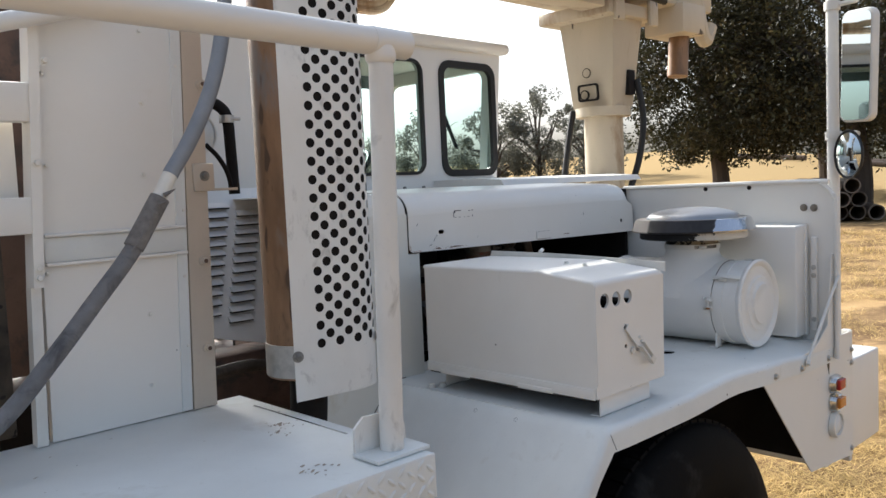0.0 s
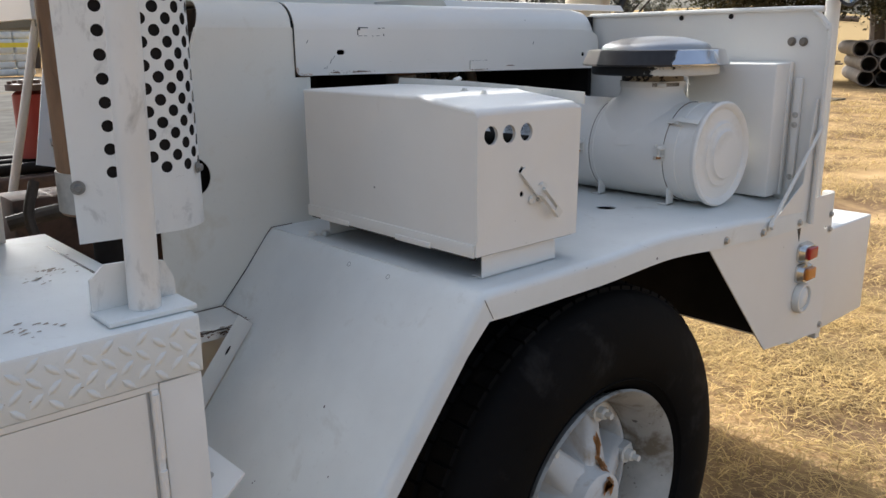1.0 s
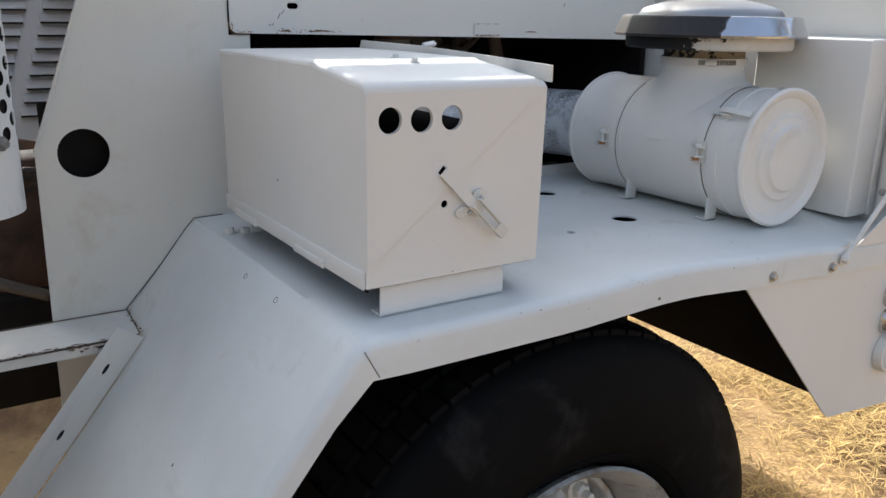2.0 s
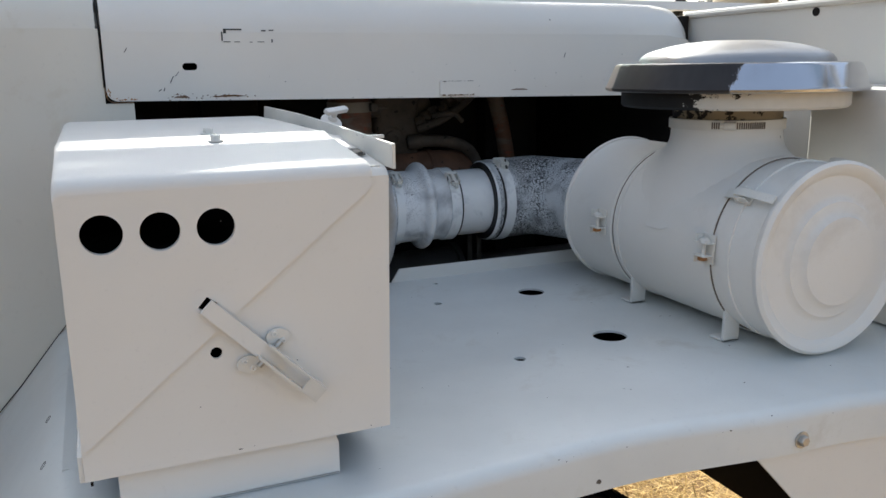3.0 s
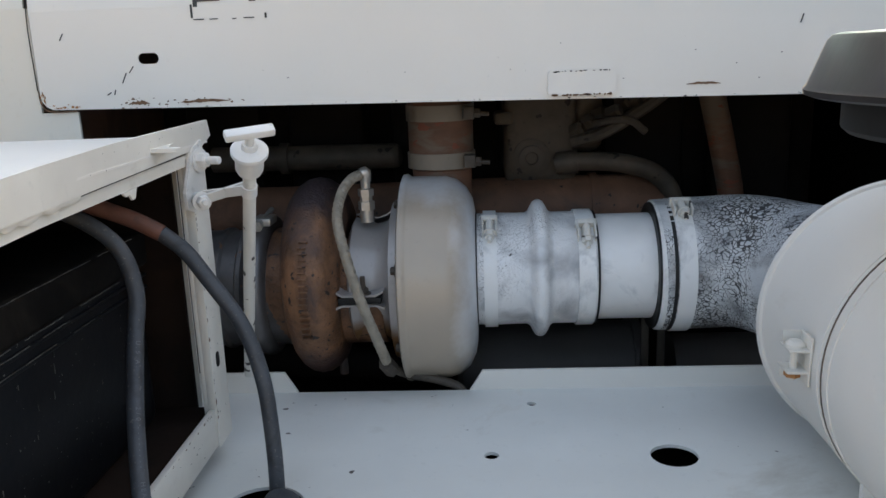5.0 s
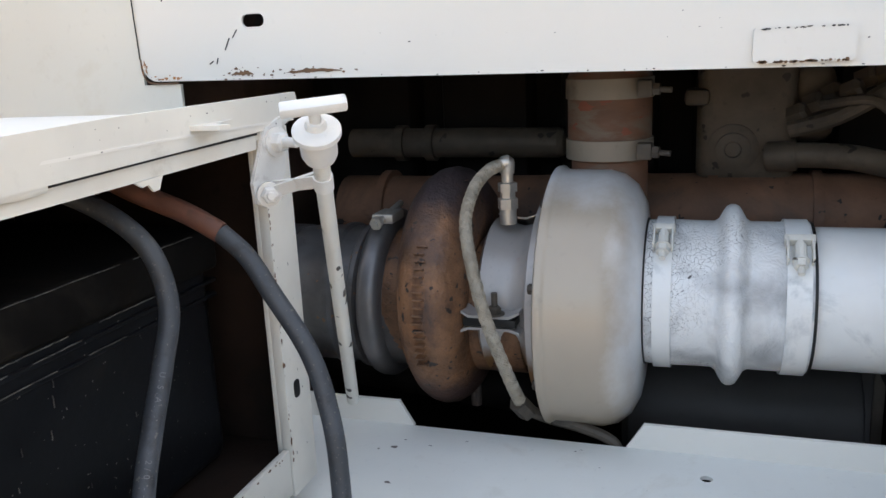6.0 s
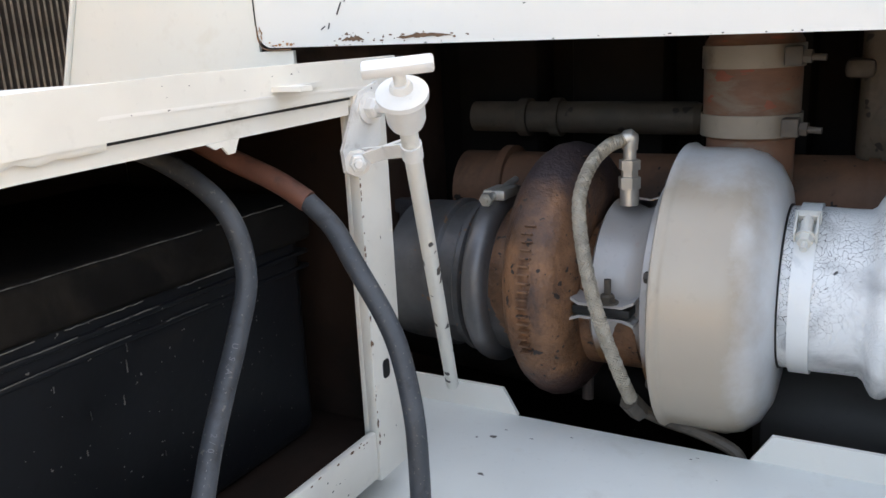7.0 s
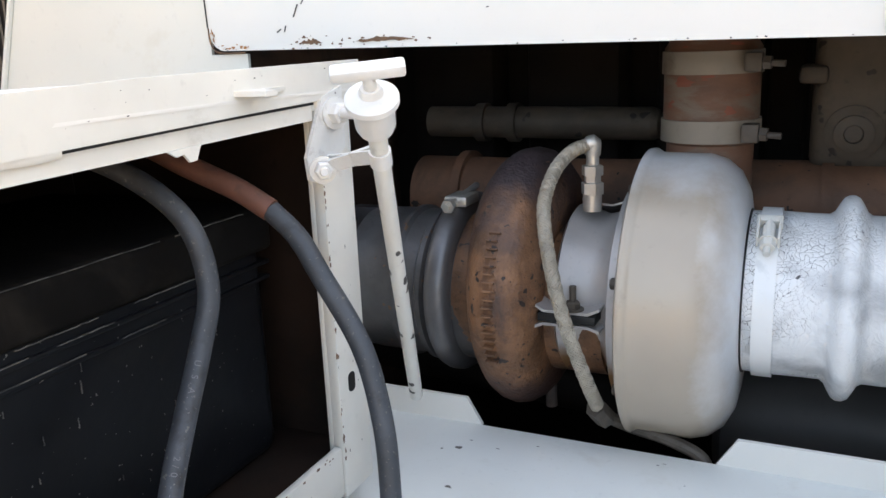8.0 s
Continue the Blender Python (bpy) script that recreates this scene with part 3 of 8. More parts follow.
def oak(x, y, height, spread, seed, leaves=26, clump_count=150, size=0.13, droop=0.35, label="", leaf_mat=None, base=0.22, gaps=-0.22):
    rng = random.Random(seed)
    tree = thing("oak_tree", label, "tree", (x, y, 0), group="trees behind the truck")
    bm = fresh()
    trunk_r = 0.03 * height + 0.05
    top = Vector((x + rng.uniform(-0.3, 0.3), y + rng.uniform(-0.3, 0.3), height * 0.42))
    foot = Vector((x, y, -0.1))
    tube(bm, [foot, foot.lerp(top, 0.3) + Vector((0.1, -0.1, 0)), foot.lerp(top, 0.65), top], trunk_r, 10, 5, taper=trunk_r * 0.6)
    clumps = []
    limbs = []
    for i in range(11):
        a = 6.283 * i / 11 + rng.uniform(-0.3, 0.3)
        el = rng.uniform(0.15, 1.2)
        ln = spread * rng.uniform(0.65, 1.05)
        start = foot.lerp(top, rng.uniform(0.6, 1.0))
        end = start + Vector((math.cos(a) * math.cos(el), math.sin(a) * math.cos(el), math.sin(el) * (height - start.z) / spread)) * ln
        mid = start.lerp(end, 0.5) + Vector((rng.uniform(-0.3, 0.3), rng.uniform(-0.3, 0.3), 0.12 * ln))
        tube(bm, [start, mid, end], trunk_r * 0.42, 7, 5, taper=trunk_r * 0.07)
        limbs.append((start, mid, end))
        for k in range(4):
            q = mid.lerp(end, rng.uniform(0, 1))
            tip = q + Vector((rng.uniform(-1, 1), rng.uniform(-1, 1), rng.uniform(-0.7, 0.8))) * spread * 0.3
            tube(bm, [q, q.lerp(tip, 0.5) + Vector((0, 0, 0.1)), tip], trunk_r * 0.1, 5, 3, taper=0.01)
            limbs.append((q, q, tip))
    part("trunk", bm, bark, tree)
    centre = Vector((x, y, height * 0.6))
    while len(clumps) < clump_count:
        d = Vector((rng.gauss(0, 1), rng.gauss(0, 1), rng.gauss(0, 1))).normalized() * rng.uniform(0.45, 1.0) ** 0.5
        c = centre + Vector((d.x * spread, d.y * spread, d.z * height * 0.42))
        c.z -= droop * (d.x * d.x + d.y * d.y) * height * 0.3
        if c.z > height * base * rng.uniform(0.6, 1.3) and noise.noise(c * 0.35 + Vector((seed, 0, 0))) > gaps:
            clumps.append((c, spread * rng.uniform(0.1, 0.22)))
    verts, faces = leaf_cloud(rng, clumps, leaves, size)
    data = bpy.data.meshes.new("crown")
    data.from_pydata(verts, [], faces)
    data.materials.append(leaf_mat or leaf)
    crown = new("crown", data)
    crown.parent = tree
    crown.matrix_parent_inverse = Matrix.Translation(-Vector((x, y, 0)))
    return tree


def far_woods():
    rng = random.Random(11)
    clumps = []
    for i in range(700):
        a = radians(rng.uniform(-20, 110))
        d = rng.uniform(220, 330)
        h = rng.uniform(4, 10)
        for k in range(3):
            clumps.append((Vector((d * math.cos(a) + rng.uniform(-3, 3), d * math.sin(a) + rng.uniform(-3, 3), h * (0.3 + 0.3 * k))), h * rng.uniform(0.3, 0.5)))
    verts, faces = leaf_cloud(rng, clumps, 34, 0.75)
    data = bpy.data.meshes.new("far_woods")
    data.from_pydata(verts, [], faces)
    data.materials.append(leaf_hazed)
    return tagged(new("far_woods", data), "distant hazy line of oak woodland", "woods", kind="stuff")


def pipe_stack():
    """Well casing, stacked in rows."""
    m = None
    direction = Vector((0.89, 0.455, 0)).normalized()
    side = Vector((-direction.y, direction.x, 0))
    r = 0.27
    k = 0
    for row, count in enumerate((4, 3, 3)):
        for i in range(count):
            at = Vector((27.75, 8.66, 0)) + side * ((i - (count - 1) / 2) * 2.06 * r + (-0.28, 0.0, 0.22)[row]) + Vector((0, 0, r + row * r * 1.75))
            at += direction * (0.35 * math.sin(7.1 * k))
            k += 1
            bm = fresh()
            lathe(bm, (0, 0, 0), (1, 0, 0), [(0, r * 0.86), (0, r), (6, r), (6, r * 0.86), (0, r * 0.86)], 16) if m is None else None
            if m is None:
                m = mesh_of("steel_pipe", bm, old_pipe)
            else:
                bm.free()
            ob = new("steel_pipe", m)
            ob.matrix_world = Matrix.Translation(at) @ Matrix.Rotation(math.atan2(direction.y, direction.x), 4, "Z") @ Matrix.Rotation(k * 1.3, 4, "X")
            tagged(ob, "rusty steel casing pipe stacked on dry ground", "pipe", group="pipe stack")


def yard_timber():
    for n, (p, q, r) in enumerate((((69.7, 34.5, 3.55), (72.7, 27.7, 2.95), 0.25), ((74.2, 23.6, 2.30), (76.0, 17.8, 1.50), 0.25), ((75.0, 23.4, 2.42), (76.8, 17.6, 1.62), 0.25))):
        bm = fresh()
        tube(bm, [p, Vector(p).lerp(Vector(q), 0.5) + Vector((0, 0, 0.03)), q], r, 10, 4)
        single("timber_pole", bm, wood, "weathered grey timber pole lying on the ground", "pole", group="timber poles")
    bm = fresh()
    for i in range(26):
        rng = random.Random(i)
        a = rng.uniform(-0.4, 0.4)
        c = Vector((38 + rng.uniform(-1.5, 1.5), 17.5 + rng.uniform(-2.2, 2.2), 0.1 + rng.uniform(0, 0.35)))
        d = Vector((math.sin(a), -math.cos(a), 0)) * rng.uniform(1, 2)
        rod(bm, c - d, c + d, 0.05, 6)
    single("brush_pile", bm, wood, "low pile of cut grey branches", "brush pile", kind="stuff")
    cone = thing("traffic_cone", "small orange traffic cone on dry grass", "traffic cone", (40, 13.4, 0.2))
    bm = fresh()
    lathe(bm, (40, 13.4, 0.2), (0, 0, 1), [(0, 0), (0, 0.2), (0.04, 0.2), (0.05, 0.14), (0.6, 0.03), (0.6, 0)], 14)
    part("body", bm, surface("cone_orange", (0.6, 0.12, 0.03), 0.6), cone)


chrome_lamp = surface("lamp_chrome", (0.60, 0.60, 0.58), 0.2, metal=0.9, var=0.1, big=20)


# ---- the truck ----
truck = thing("truck", "white-painted heavy drilling truck with one side cab, parked on dry ground", "truck", (0.3, 0.4, 0))


def lip_drop(x):
    """How far the fender's front edge is bent up or down along its length."""
    pts = ((-9, 0), (0.25, 0), (0.53, 0.010), (0.85, -0.008), (1.1, -0.024), (1.4, -0.028))
    for (a, p), (b, q) in zip(pts, pts[1:]):
        if x <= b:
            t = (x - a) / (b - a)
            t = t * t * (3 - 2 * t)
            return p + (q - p) * t
    return pts[-1][1]


def fender():
    deck = [(-0.10, -0.60), (1.30, -0.60), (1.30, 0.022), (-0.10, 0.022)]
    holes = [circle(0.759, -0.169, 0.0262), circle(0.743, -0.468, 0.029), circle(0.552, -0.502, 0.0095, 14), circle(0.608, -0.026, 0.006, 12), circle(0.320, -0.272, 0.043, 28), circle(0.555, -0.165, 0.0085, 14),
             circle(0.19, -0.09, 0.006, 12)]
    bm = fresh()
    sheet(bm, [deck] + holes, lambda u, v: (u, v, DECK), (0, 0, -0.004))
    top = part("fender_deck", bm, deck_white, truck, "flat fender deck of white painted sheet steel with drilled holes")
    # the bent front edge, the corner and the slope, one swept sheet
    bm = fresh()
    sd = Vector((-0.625, 0, -0.78))
    path = []
    for i in range(29):
        x = 1.30 - i * (1.30 + 0.079) / 28
        path.append((Vector((x, 0, DECK)), Vector((0, 0, 1)), x))
    path.append((Vector((-0.0845, 0, DECK)), Vector((0, 0, 1)), -0.0845))
    for k in range(1, 5):
        a = radians(51.3 * k / 5)
        path.append((Vector((-0.085 - 0.04 * math.sin(a), 0, DECK - 0.04 * (1 - math.cos(a)))), Vector((-math.sin(a), 0, math.cos(a))), -1))
    end = path[-1][0] + Vector((-0.01, 0, -0.008))
    for d in (0, 0.006, 0.1, 0.2, 0.32, 0.45, 0.6, 0.75, 0.9):
        path.append((end + sd * d, Vector((-0.78, 0, 0.625)), -1))
    rows = []
    for at, n, x in path:
        drop = lip_drop(x) if x > -0.5 else 0.0
        row = []
        on_slope = x < -0.5
        back = 0.022 if on_slope and at.z > 0.985 else -0.16
        for y in ((back, back * 0.7 - 0.18, -0.45, -0.60) if on_slope else (-0.60, -0.60, -0.60, -0.60)):
            row.append(Vector((at.x, y, at.z)))
        for y in (-0.606, -0.66, -0.72, -0.77, -0.794, -0.798):
            row.append(Vector((at.x, y, at.z)) + n * drop * ((-0.60 - y) / 0.2))
        for a in (25, 50, 75, 90):
            t = radians(a)
            row.append(Vector((at.x, -0.798 - 0.018 * math.sin(t), at.z)) + n * (drop - 0.018 * (1 - math.cos(t))))
        low = Vector((at.x, -0.816, at.z)) + n * (drop - (0.040 if on_slope else 0.064))
        if abs(at.x + 0.105) < 0.045:
            low = Vector((-0.092, -0.816, DECK - 0.062))
        row.append(low)
        row.append(low + Vector((0, 0.008, 0)) - n * 0.002)
        rows.append(row)
    grid(bm, rows)
    bmesh.ops.remove_doubles(bm, verts=bm.verts, dist=0.0006)
    part("fender_edge", bm, deck_white, truck, "bent front edge and sloping side of the fender", 50)
    # back flange with a cut-out for the turbocharger
    for loop in ([(-0.10, DECK), (0.29, DECK), (0.273, DECK + 0.029), (-0.10, DECK + 0.029)], [(0.527, DECK), (1.30, DECK), (1.30, DECK + 0.028), (0.545, DECK + 0.028)]):
        bm = fresh()
        sheet(bm, [loop], lambda u, v: (u, 0.022, v), (0, 0.004, 0))
        part("back_flange", bm, white, truck)
    # slotted flange below the ledge
    bm = fresh()
    base = Vector((-0.268, -0.161, 0.985))
    w = Vector((-0.055, -0.035, 0.045))
    L = sd * 0.52
    slots = []
    for k in (0.16, 0.45, 0.75):
        slots.append(circle(k, 0.5, 0.065, 14, 0.027))
    sheet(bm, [[(0, 0), (1, 0), (1, 1), (0, 1)]] + slots, lambda u, v: base + L * u + w * v, (0.003, 0.002, 0.002))
    flange = part("slotted_flange", bm, white, truck)
    # black sheet added behind the slots to make them read dark
    bm = fresh()
    sheet(bm, [[(0.05, 0.25), (0.9, 0.25), (0.9, 0.75), (0.05, 0.75)]], lambda u, v: base + L * u + w * v + Vector((0.006, 0.004, 0.004)), (0.002, 0.001, 0.001))
    part("slot_backing", bm, seal, flange)
    # two open bolt holes in the slope beside the battery box
    for y in (-0.3835, -0.5303):
        bm = fresh()
        lathe(bm, (-0.1247, y, 1.1579), (-0.7804, 0, 0.6253), [(-0.002, 0.0055), (0.0006, 0.0055), (0.0004, 0.005), (-0.0012, 0.0046), (-0.0012, 0.0)], 14)
        part("bolt_hole", bm, engine_dark, truck, "small dark bolt hole")
    # dirt in the joints of the ledge and the wall
    for pts in ([(-0.62, -0.1565, 0.9915), (-0.335, -0.1565, 0.9915), (-0.271, -0.1468, 0.9915)], [(-0.2705, -0.146, 0.9938), (-0.2625, -0.001, 0.9938)], [(-0.62, 0.0015, 0.9945), (-0.262, 0.0015, 0.9945)],
                [(-0.120, 0.0015, DECK - 0.016), (-0.106, 0.0015, DECK + 0.0005), (-0.04, 0.0015, DECK + 0.0015)], [(-0.106, -0.8166, DECK - 0.014), (-0.082, -0.8166, DECK - 0.058)]):
        bm = fresh()
        tube(bm, pts, 0.0007 if pts[0][1] < -0.8 else 0.0011, 6, 5, smooth=False)
        part("dirt_seam", bm, dirt_line, truck, "dark dirt in a joint")
    # ledge on the cowl
    bm = fresh()
    sheet(bm, [[(-0.62, -0.155), (-0.335, -0.155), (-0.27, -0.145), (-0.262, 0.0), (-0.62, 0.0)]], lambda u, v: (u, v, 0.993), (0, 0, -0.004))
    sheet(bm, [[(-0.62, 0.993), (-0.30, 0.993), (-0.30, 0.970), (-0.62, 0.970)]], lambda u, v: (u, -0.155, v), (0, 0.004, 0))
    part("ledge", bm, worn_white, truck, "narrow ledge with worn brown edges")
    # edge bolts and small nicks
    for x in (0.815, 1.02, 1.25):
        bm = fresh()
        bolt(bm, (x, -0.8165, DECK + lip_drop(x) - 0.045), (0, -1, 0), 0.008, 0.007)
        part("bolt", bm, steel, truck)
    # flecks on the lip, the deck and the ledge
    for k in range(7):
        x = -0.05 + 0.19 * k
        chips(top, (x, -0.8162, DECK + lip_drop(x) - 0.012), (x + 0.19, -0.8162, DECK + lip_drop(x + 0.19) - 0.012), (0, -1, 0), 3, 40 + k, 0.0012, 0.006)
        chips(top, (x, -0.70, DECK + lip_drop(x) * 0.5), (x + 0.19, -0.70, DECK + lip_drop(x + 0.19) * 0.5), (0, 0, 1), 1, 60 + k, 0.0018, 0.03)
    chips(top, (0.28, -0.30, DECK), (1.20, -0.30, DECK), (0, 0, 1), 34, 31, 0.0010, 0.14)
    chips(top, (0.27, -0.02, DECK), (0.56, -0.02, DECK), (0, 0, 1), 10, 32, 0.0010, 0.03)
    chips(top, (-0.42, -0.1565, 0.985), (-0.30, -0.1565, 0.985), (0, -1, 0), 30, 33, 0.003, 0.004, rust_flake)
    chips(top, (-0.60, -0.150, 0.993), (-0.30, -0.150, 0.993), (0, 0, 1), 40, 34, 0.004, 0.004, rust_flake)
    chips(top, (-0.266, -0.14, 0.993), (-0.266, -0.01, 0.993), (0, 0, 1), 30, 35, 0.003, 0.002, rust_flake)
    # black box added behind the cowl's round hole to paint its dark depth
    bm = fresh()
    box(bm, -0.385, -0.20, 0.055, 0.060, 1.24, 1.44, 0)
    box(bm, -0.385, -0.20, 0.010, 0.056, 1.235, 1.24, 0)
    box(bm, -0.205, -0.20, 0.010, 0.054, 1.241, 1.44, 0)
    part("hole_backing", bm, engine_dark, truck)
    # near-black bulkhead, plus wall and under-deck sheet added for the arch's shade
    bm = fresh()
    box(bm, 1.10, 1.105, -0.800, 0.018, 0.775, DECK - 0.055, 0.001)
    part("arch_dark_sheet", bm, engine_dark, truck)
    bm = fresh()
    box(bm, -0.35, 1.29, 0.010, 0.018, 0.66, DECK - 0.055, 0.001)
    part("arch_dark_sheet", bm, engine_dark, truck)
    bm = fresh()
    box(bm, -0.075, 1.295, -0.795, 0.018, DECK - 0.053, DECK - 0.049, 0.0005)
    part("arch_dark_sheet", bm, engine_dark, truck)


def under_deck():
    # brown plate added so the deck hole shows brown inside
    bm = fresh()
    box(bm, 0.68, 0.81, -0.60, -0.455, 1.150, 1.154, 0.001)
    part("deck_hole_plate", bm, manifold_rust, truck, "brown plate added below the deck hole")


def hood():
    # lower flat part with its slot, then the rolled top
    bm = fresh()
    z0, z1, x1 = 1.574, 1.695, 1.285
    r = 0.018
    outer = [(r, z0)] + [(x1, z0), (x1, z1 - 0.040), (1.275, z1 - 0.020), (1.25, z1 - 0.008), (1.2, z1 - 0.002), (1.1, z1), (0, z1), (0, z0 + r)] + [(r - r * math.cos(radians(a)), z0 + r - r * math.sin(radians(a))) for a in (25, 50, 75)]
    slot = rounded(0.131, 0.157, 1.628, 1.641, 0.006)
    slot2 = rounded(1.19, 1.206, 1.612, 1.624, 0.005)
    sheet(bm, [outer, slot, slot2], lambda u, v: (u, 0, v + (0.002 - 0.0135 * u) * (z1 - v) / (z1 - z0)), (0, 0.003, 0))
    panel = part("hood_side", bm, white, truck, "long rolled hood side panel of scratched white paint")
    bm = fresh()
    prof = [(0.0, z1)]
    for a in range(10, 91, 10):
        t = radians(a)
        prof.append((0.075 - 0.075 * math.cos(t), z1 + 0.072 * math.sin(t)))
    prof += [(0.3, 1.778), (0.62, 1.782), (0.95, 1.778)]
    rows = []
    for i, x in enumerate((0.0, 0.3, 0.6, 0.9, 1.1, 1.2, 1.25, 1.275, 1.285)):
        sag = (0, 0, 0, 0, 0, 0.002, 0.008, 0.02, 0.04)[i]
        rows.append([(x, y + (sag if z > z1 else 0.0), z - sag) for y, z in prof])
    grid(bm, rows)
    thicken(bm, 0.003)
    part("hood_top", bm, white, truck, "rolled white hood top", 40)
    # thin dark seam line down the end of the panel
    bm = fresh()
    tube(bm, [(-0.0035, 0.002, 1.60), (-0.0035, 0.001, 1.69), (-0.0035, 0.02, 1.74), (-0.0035, 0.06, 1.765)], 0.0008, 6, 4)
    part("seam", bm, seal, truck, "thin dark gap at the panel's end")
    bm = fresh()
    tube(bm, [(-0.002, 0.001, 1.600), (-0.0008, 0.0008, 1.585), (0.006, 0.0008, 1.5755), (0.020, 0.001, 1.5732), (0.044, 0.001, 1.5734)], 0.0009, 6, 4)
    part("rust_line", bm, rust_flake, panel, "rust round the panel's lower corner")
    chips(panel, (0.004, -0.0002, 1.600), (0.004, -0.0002, 1.582), (0, -1, 0), 22, 27, 0.0013, 0.0016, rust_run)
    chips(panel, (0.006, -0.0002, 1.5795), (0.050, -0.0002, 1.5785), (0, -1, 0), 26, 28, 0.0014, 0.0012, rust_run)
    # small plate on the panel
    bm = fresh()
    sheet(bm, [rounded(0.634, 0.716, 1.571, 1.602, 0.005)], lambda u, v: (u, -0.0050, v), (0, 0.0040, 0))
    part("cover_plate", bm, white, panel)
    chips(panel, (0.640, -0.0051, 1.6002), (0.710, -0.0051, 1.6002), (0, -1, 0), 26, 21, 0.0011, 0.0003)
    chips(panel, (0.638, -0.0051, 1.5722), (0.712, -0.0051, 1.5722), (0, -1, 0), 34, 22, 0.0018, 0.0004, rust_flake)
    chips(panel, (0.02, 0.0, 1.5770), (1.27, 0.0, 1.5605), (0, -1, 0), 40, 23, 0.0009, 0.0005)
    chips(panel, (0.02, 0.0, 1.60), (1.27, 0.0, 1.61), (0, -1, 0), 30, 24, 0.0008, 0.018)
    chips(panel, (0.10, 0.0, 1.5800), (0.16, 0.0, 1.5805), (0, -1, 0), 16, 25, 0.0013, 0.003, rust_flake)
    chips(panel, (0.16, 0.0, 1.5800), (0.26, 0.0, 1.5800), (0, -1, 0), 22, 26, 0.0013, 0.002, rust_flake)
    # rust along the lower edge
    rng = random.Random(3)
    for x0, x1_, h in ((0.112, 0.140, 0.0042), (0.178, 0.242, 0.0036), (0.80, 0.84, 0.0018)):
        bm = fresh()
        n = 16
        up = [(x0 + (x1_ - x0) * i / n, 1.5795 + (rng.uniform(0.35, 1.0) * h + 0.0012) * min(1.0, 3 * i / n + 0.1, 3 - 3 * i / n + 0.1)) for i in range(n + 1)]
        dn = [(x0 + (x1_ - x0) * i / n, 1.5792 + rng.uniform(-0.2, 0.2) * h) for i in range(n, -1, -1)]
        sheet(bm, [up + dn], lambda u, v: (u, -0.0009, v), (0, 0.0007, 0))
        part("rust_patch", bm, rust_flake, panel, "brown rust patch")
    # scratches, and the worn outline of an old label
    for x, z, dx, dz, w in ((0.108, 1.606, 0.006, 0.012, 0.0010), (0.087, 1.592, 0.005, 0.003, 0.0010), (0.096, 1.592, 0.002, 0.006, 0.0010), (0.118, 1.618, 0.006, 0.008, 0.0008),
                            (0.93, 1.646, 0.003, 0.01, 0.0012), (0.035, 1.66, 0.005, 0.008, 0.001)):
        bm = fresh()
        rod(bm, (x, -0.0004, z), (x + dx, -0.0004, z + dz), w * 0.7, 6)
        part("scratch", bm, mark_ink, panel)
    for x0, x1_, z, h in ((0.207, 0.240, 1.699, 0.0024), (0.207, 0.212, 1.693, 0.006), (0.276, 0.284, 1.697, 0.0024), (0.290, 0.299, 1.698, 0.0020), (0.203, 0.2055, 1.680, 0.016),
                          (0.206, 0.219, 1.6775, 0.0014), (0.226, 0.236, 1.6775, 0.0012), (0.254, 0.259, 1.677, 0.0012), (0.268, 0.281, 1.6775, 0.0012), (0.294, 0.2965, 1.677, 0.006)):
        bm = fresh()
        box(bm, x0, x1_, -0.0008, 0.0005, z, z + h, 0)
        part("worn_mark", bm, mark_ink, panel)
    # raised centre of the hood and cowl beyond
    bm = fresh()
    grid(bm, [[(x, y, z) for y, z in ((0.34, 1.778), (0.36, 1.802), (0.5, 1.812), (0.95, 1.812))] for x in (0.85, 1.2, 1.9)])
    thicken(bm, 0.003)
    sheet(bm, [[(0.345, 1.775), (0.362, 1.800), (0.5, 1.810), (0.95, 1.810), (0.95, 1.775)]], lambda u, v: (0.851, u, v), (0.003, 0, 0))
    part("hood_centre", bm, white, truck)


def cowl():
    """The flat wall that carries on from the hood side."""
    bm = fresh()
    outer = [(-0.274, 1.70), (-0.335, 1.53), (-0.405, 1.34), (-0.415, 0.60), (-0.098, 0.60), (-0.098, 1.177), (0.044, 1.177), (0.044, 1.572), (-0.003, 1.572), (-0.003, 1.70)]
    sheet(bm, [outer, circle(-0.315, 1.340, 0.050, 30)], lambda u, v: (u, 0.004, v), (0, 0.004, 0))
    part("cowl_wall", bm, wall_white, truck, "flat white cowl wall with brown stains and a round hole")
    bm = fresh()
    prof = [(0.004, 1.70)]
    for a in range(15, 91, 15):
        t = radians(a)
        prof.append((0.079 - 0.075 * math.cos(t), 1.70 + 0.068 * math.sin(t)))
    prof += [(0.4, 1.772), (0.95, 1.776)]
    grid(bm, [[(x + (0.36 * (z - 1.70) if x < -0.2 else 0.0), y, z) for y, z in prof] for x in (-0.274, -0.15, -0.008)])
    thicken(bm, 0.003)
    part("cowl_top", bm, wall_white, truck, "", 40)
    bm = fresh()
    tube(bm, [(-0.275, 0.002, 1.70), (-0.337, 0.002, 1.53), (-0.407, 0.002, 1.34)], 0.004, 8, 6)
    part("cowl_edge", bm, wall_white, truck)
    # dark seam between wall and fender
    bm = fresh()
    tube(bm, [(-0.120, 0.0015, DECK - 0.016), (-0.19, 0.0015, DECK - 0.102), (-0.264, 0.0015, 0.996)], 0.0011, 6, 5, smooth=False)
    part("seam", bm, seal, truck)


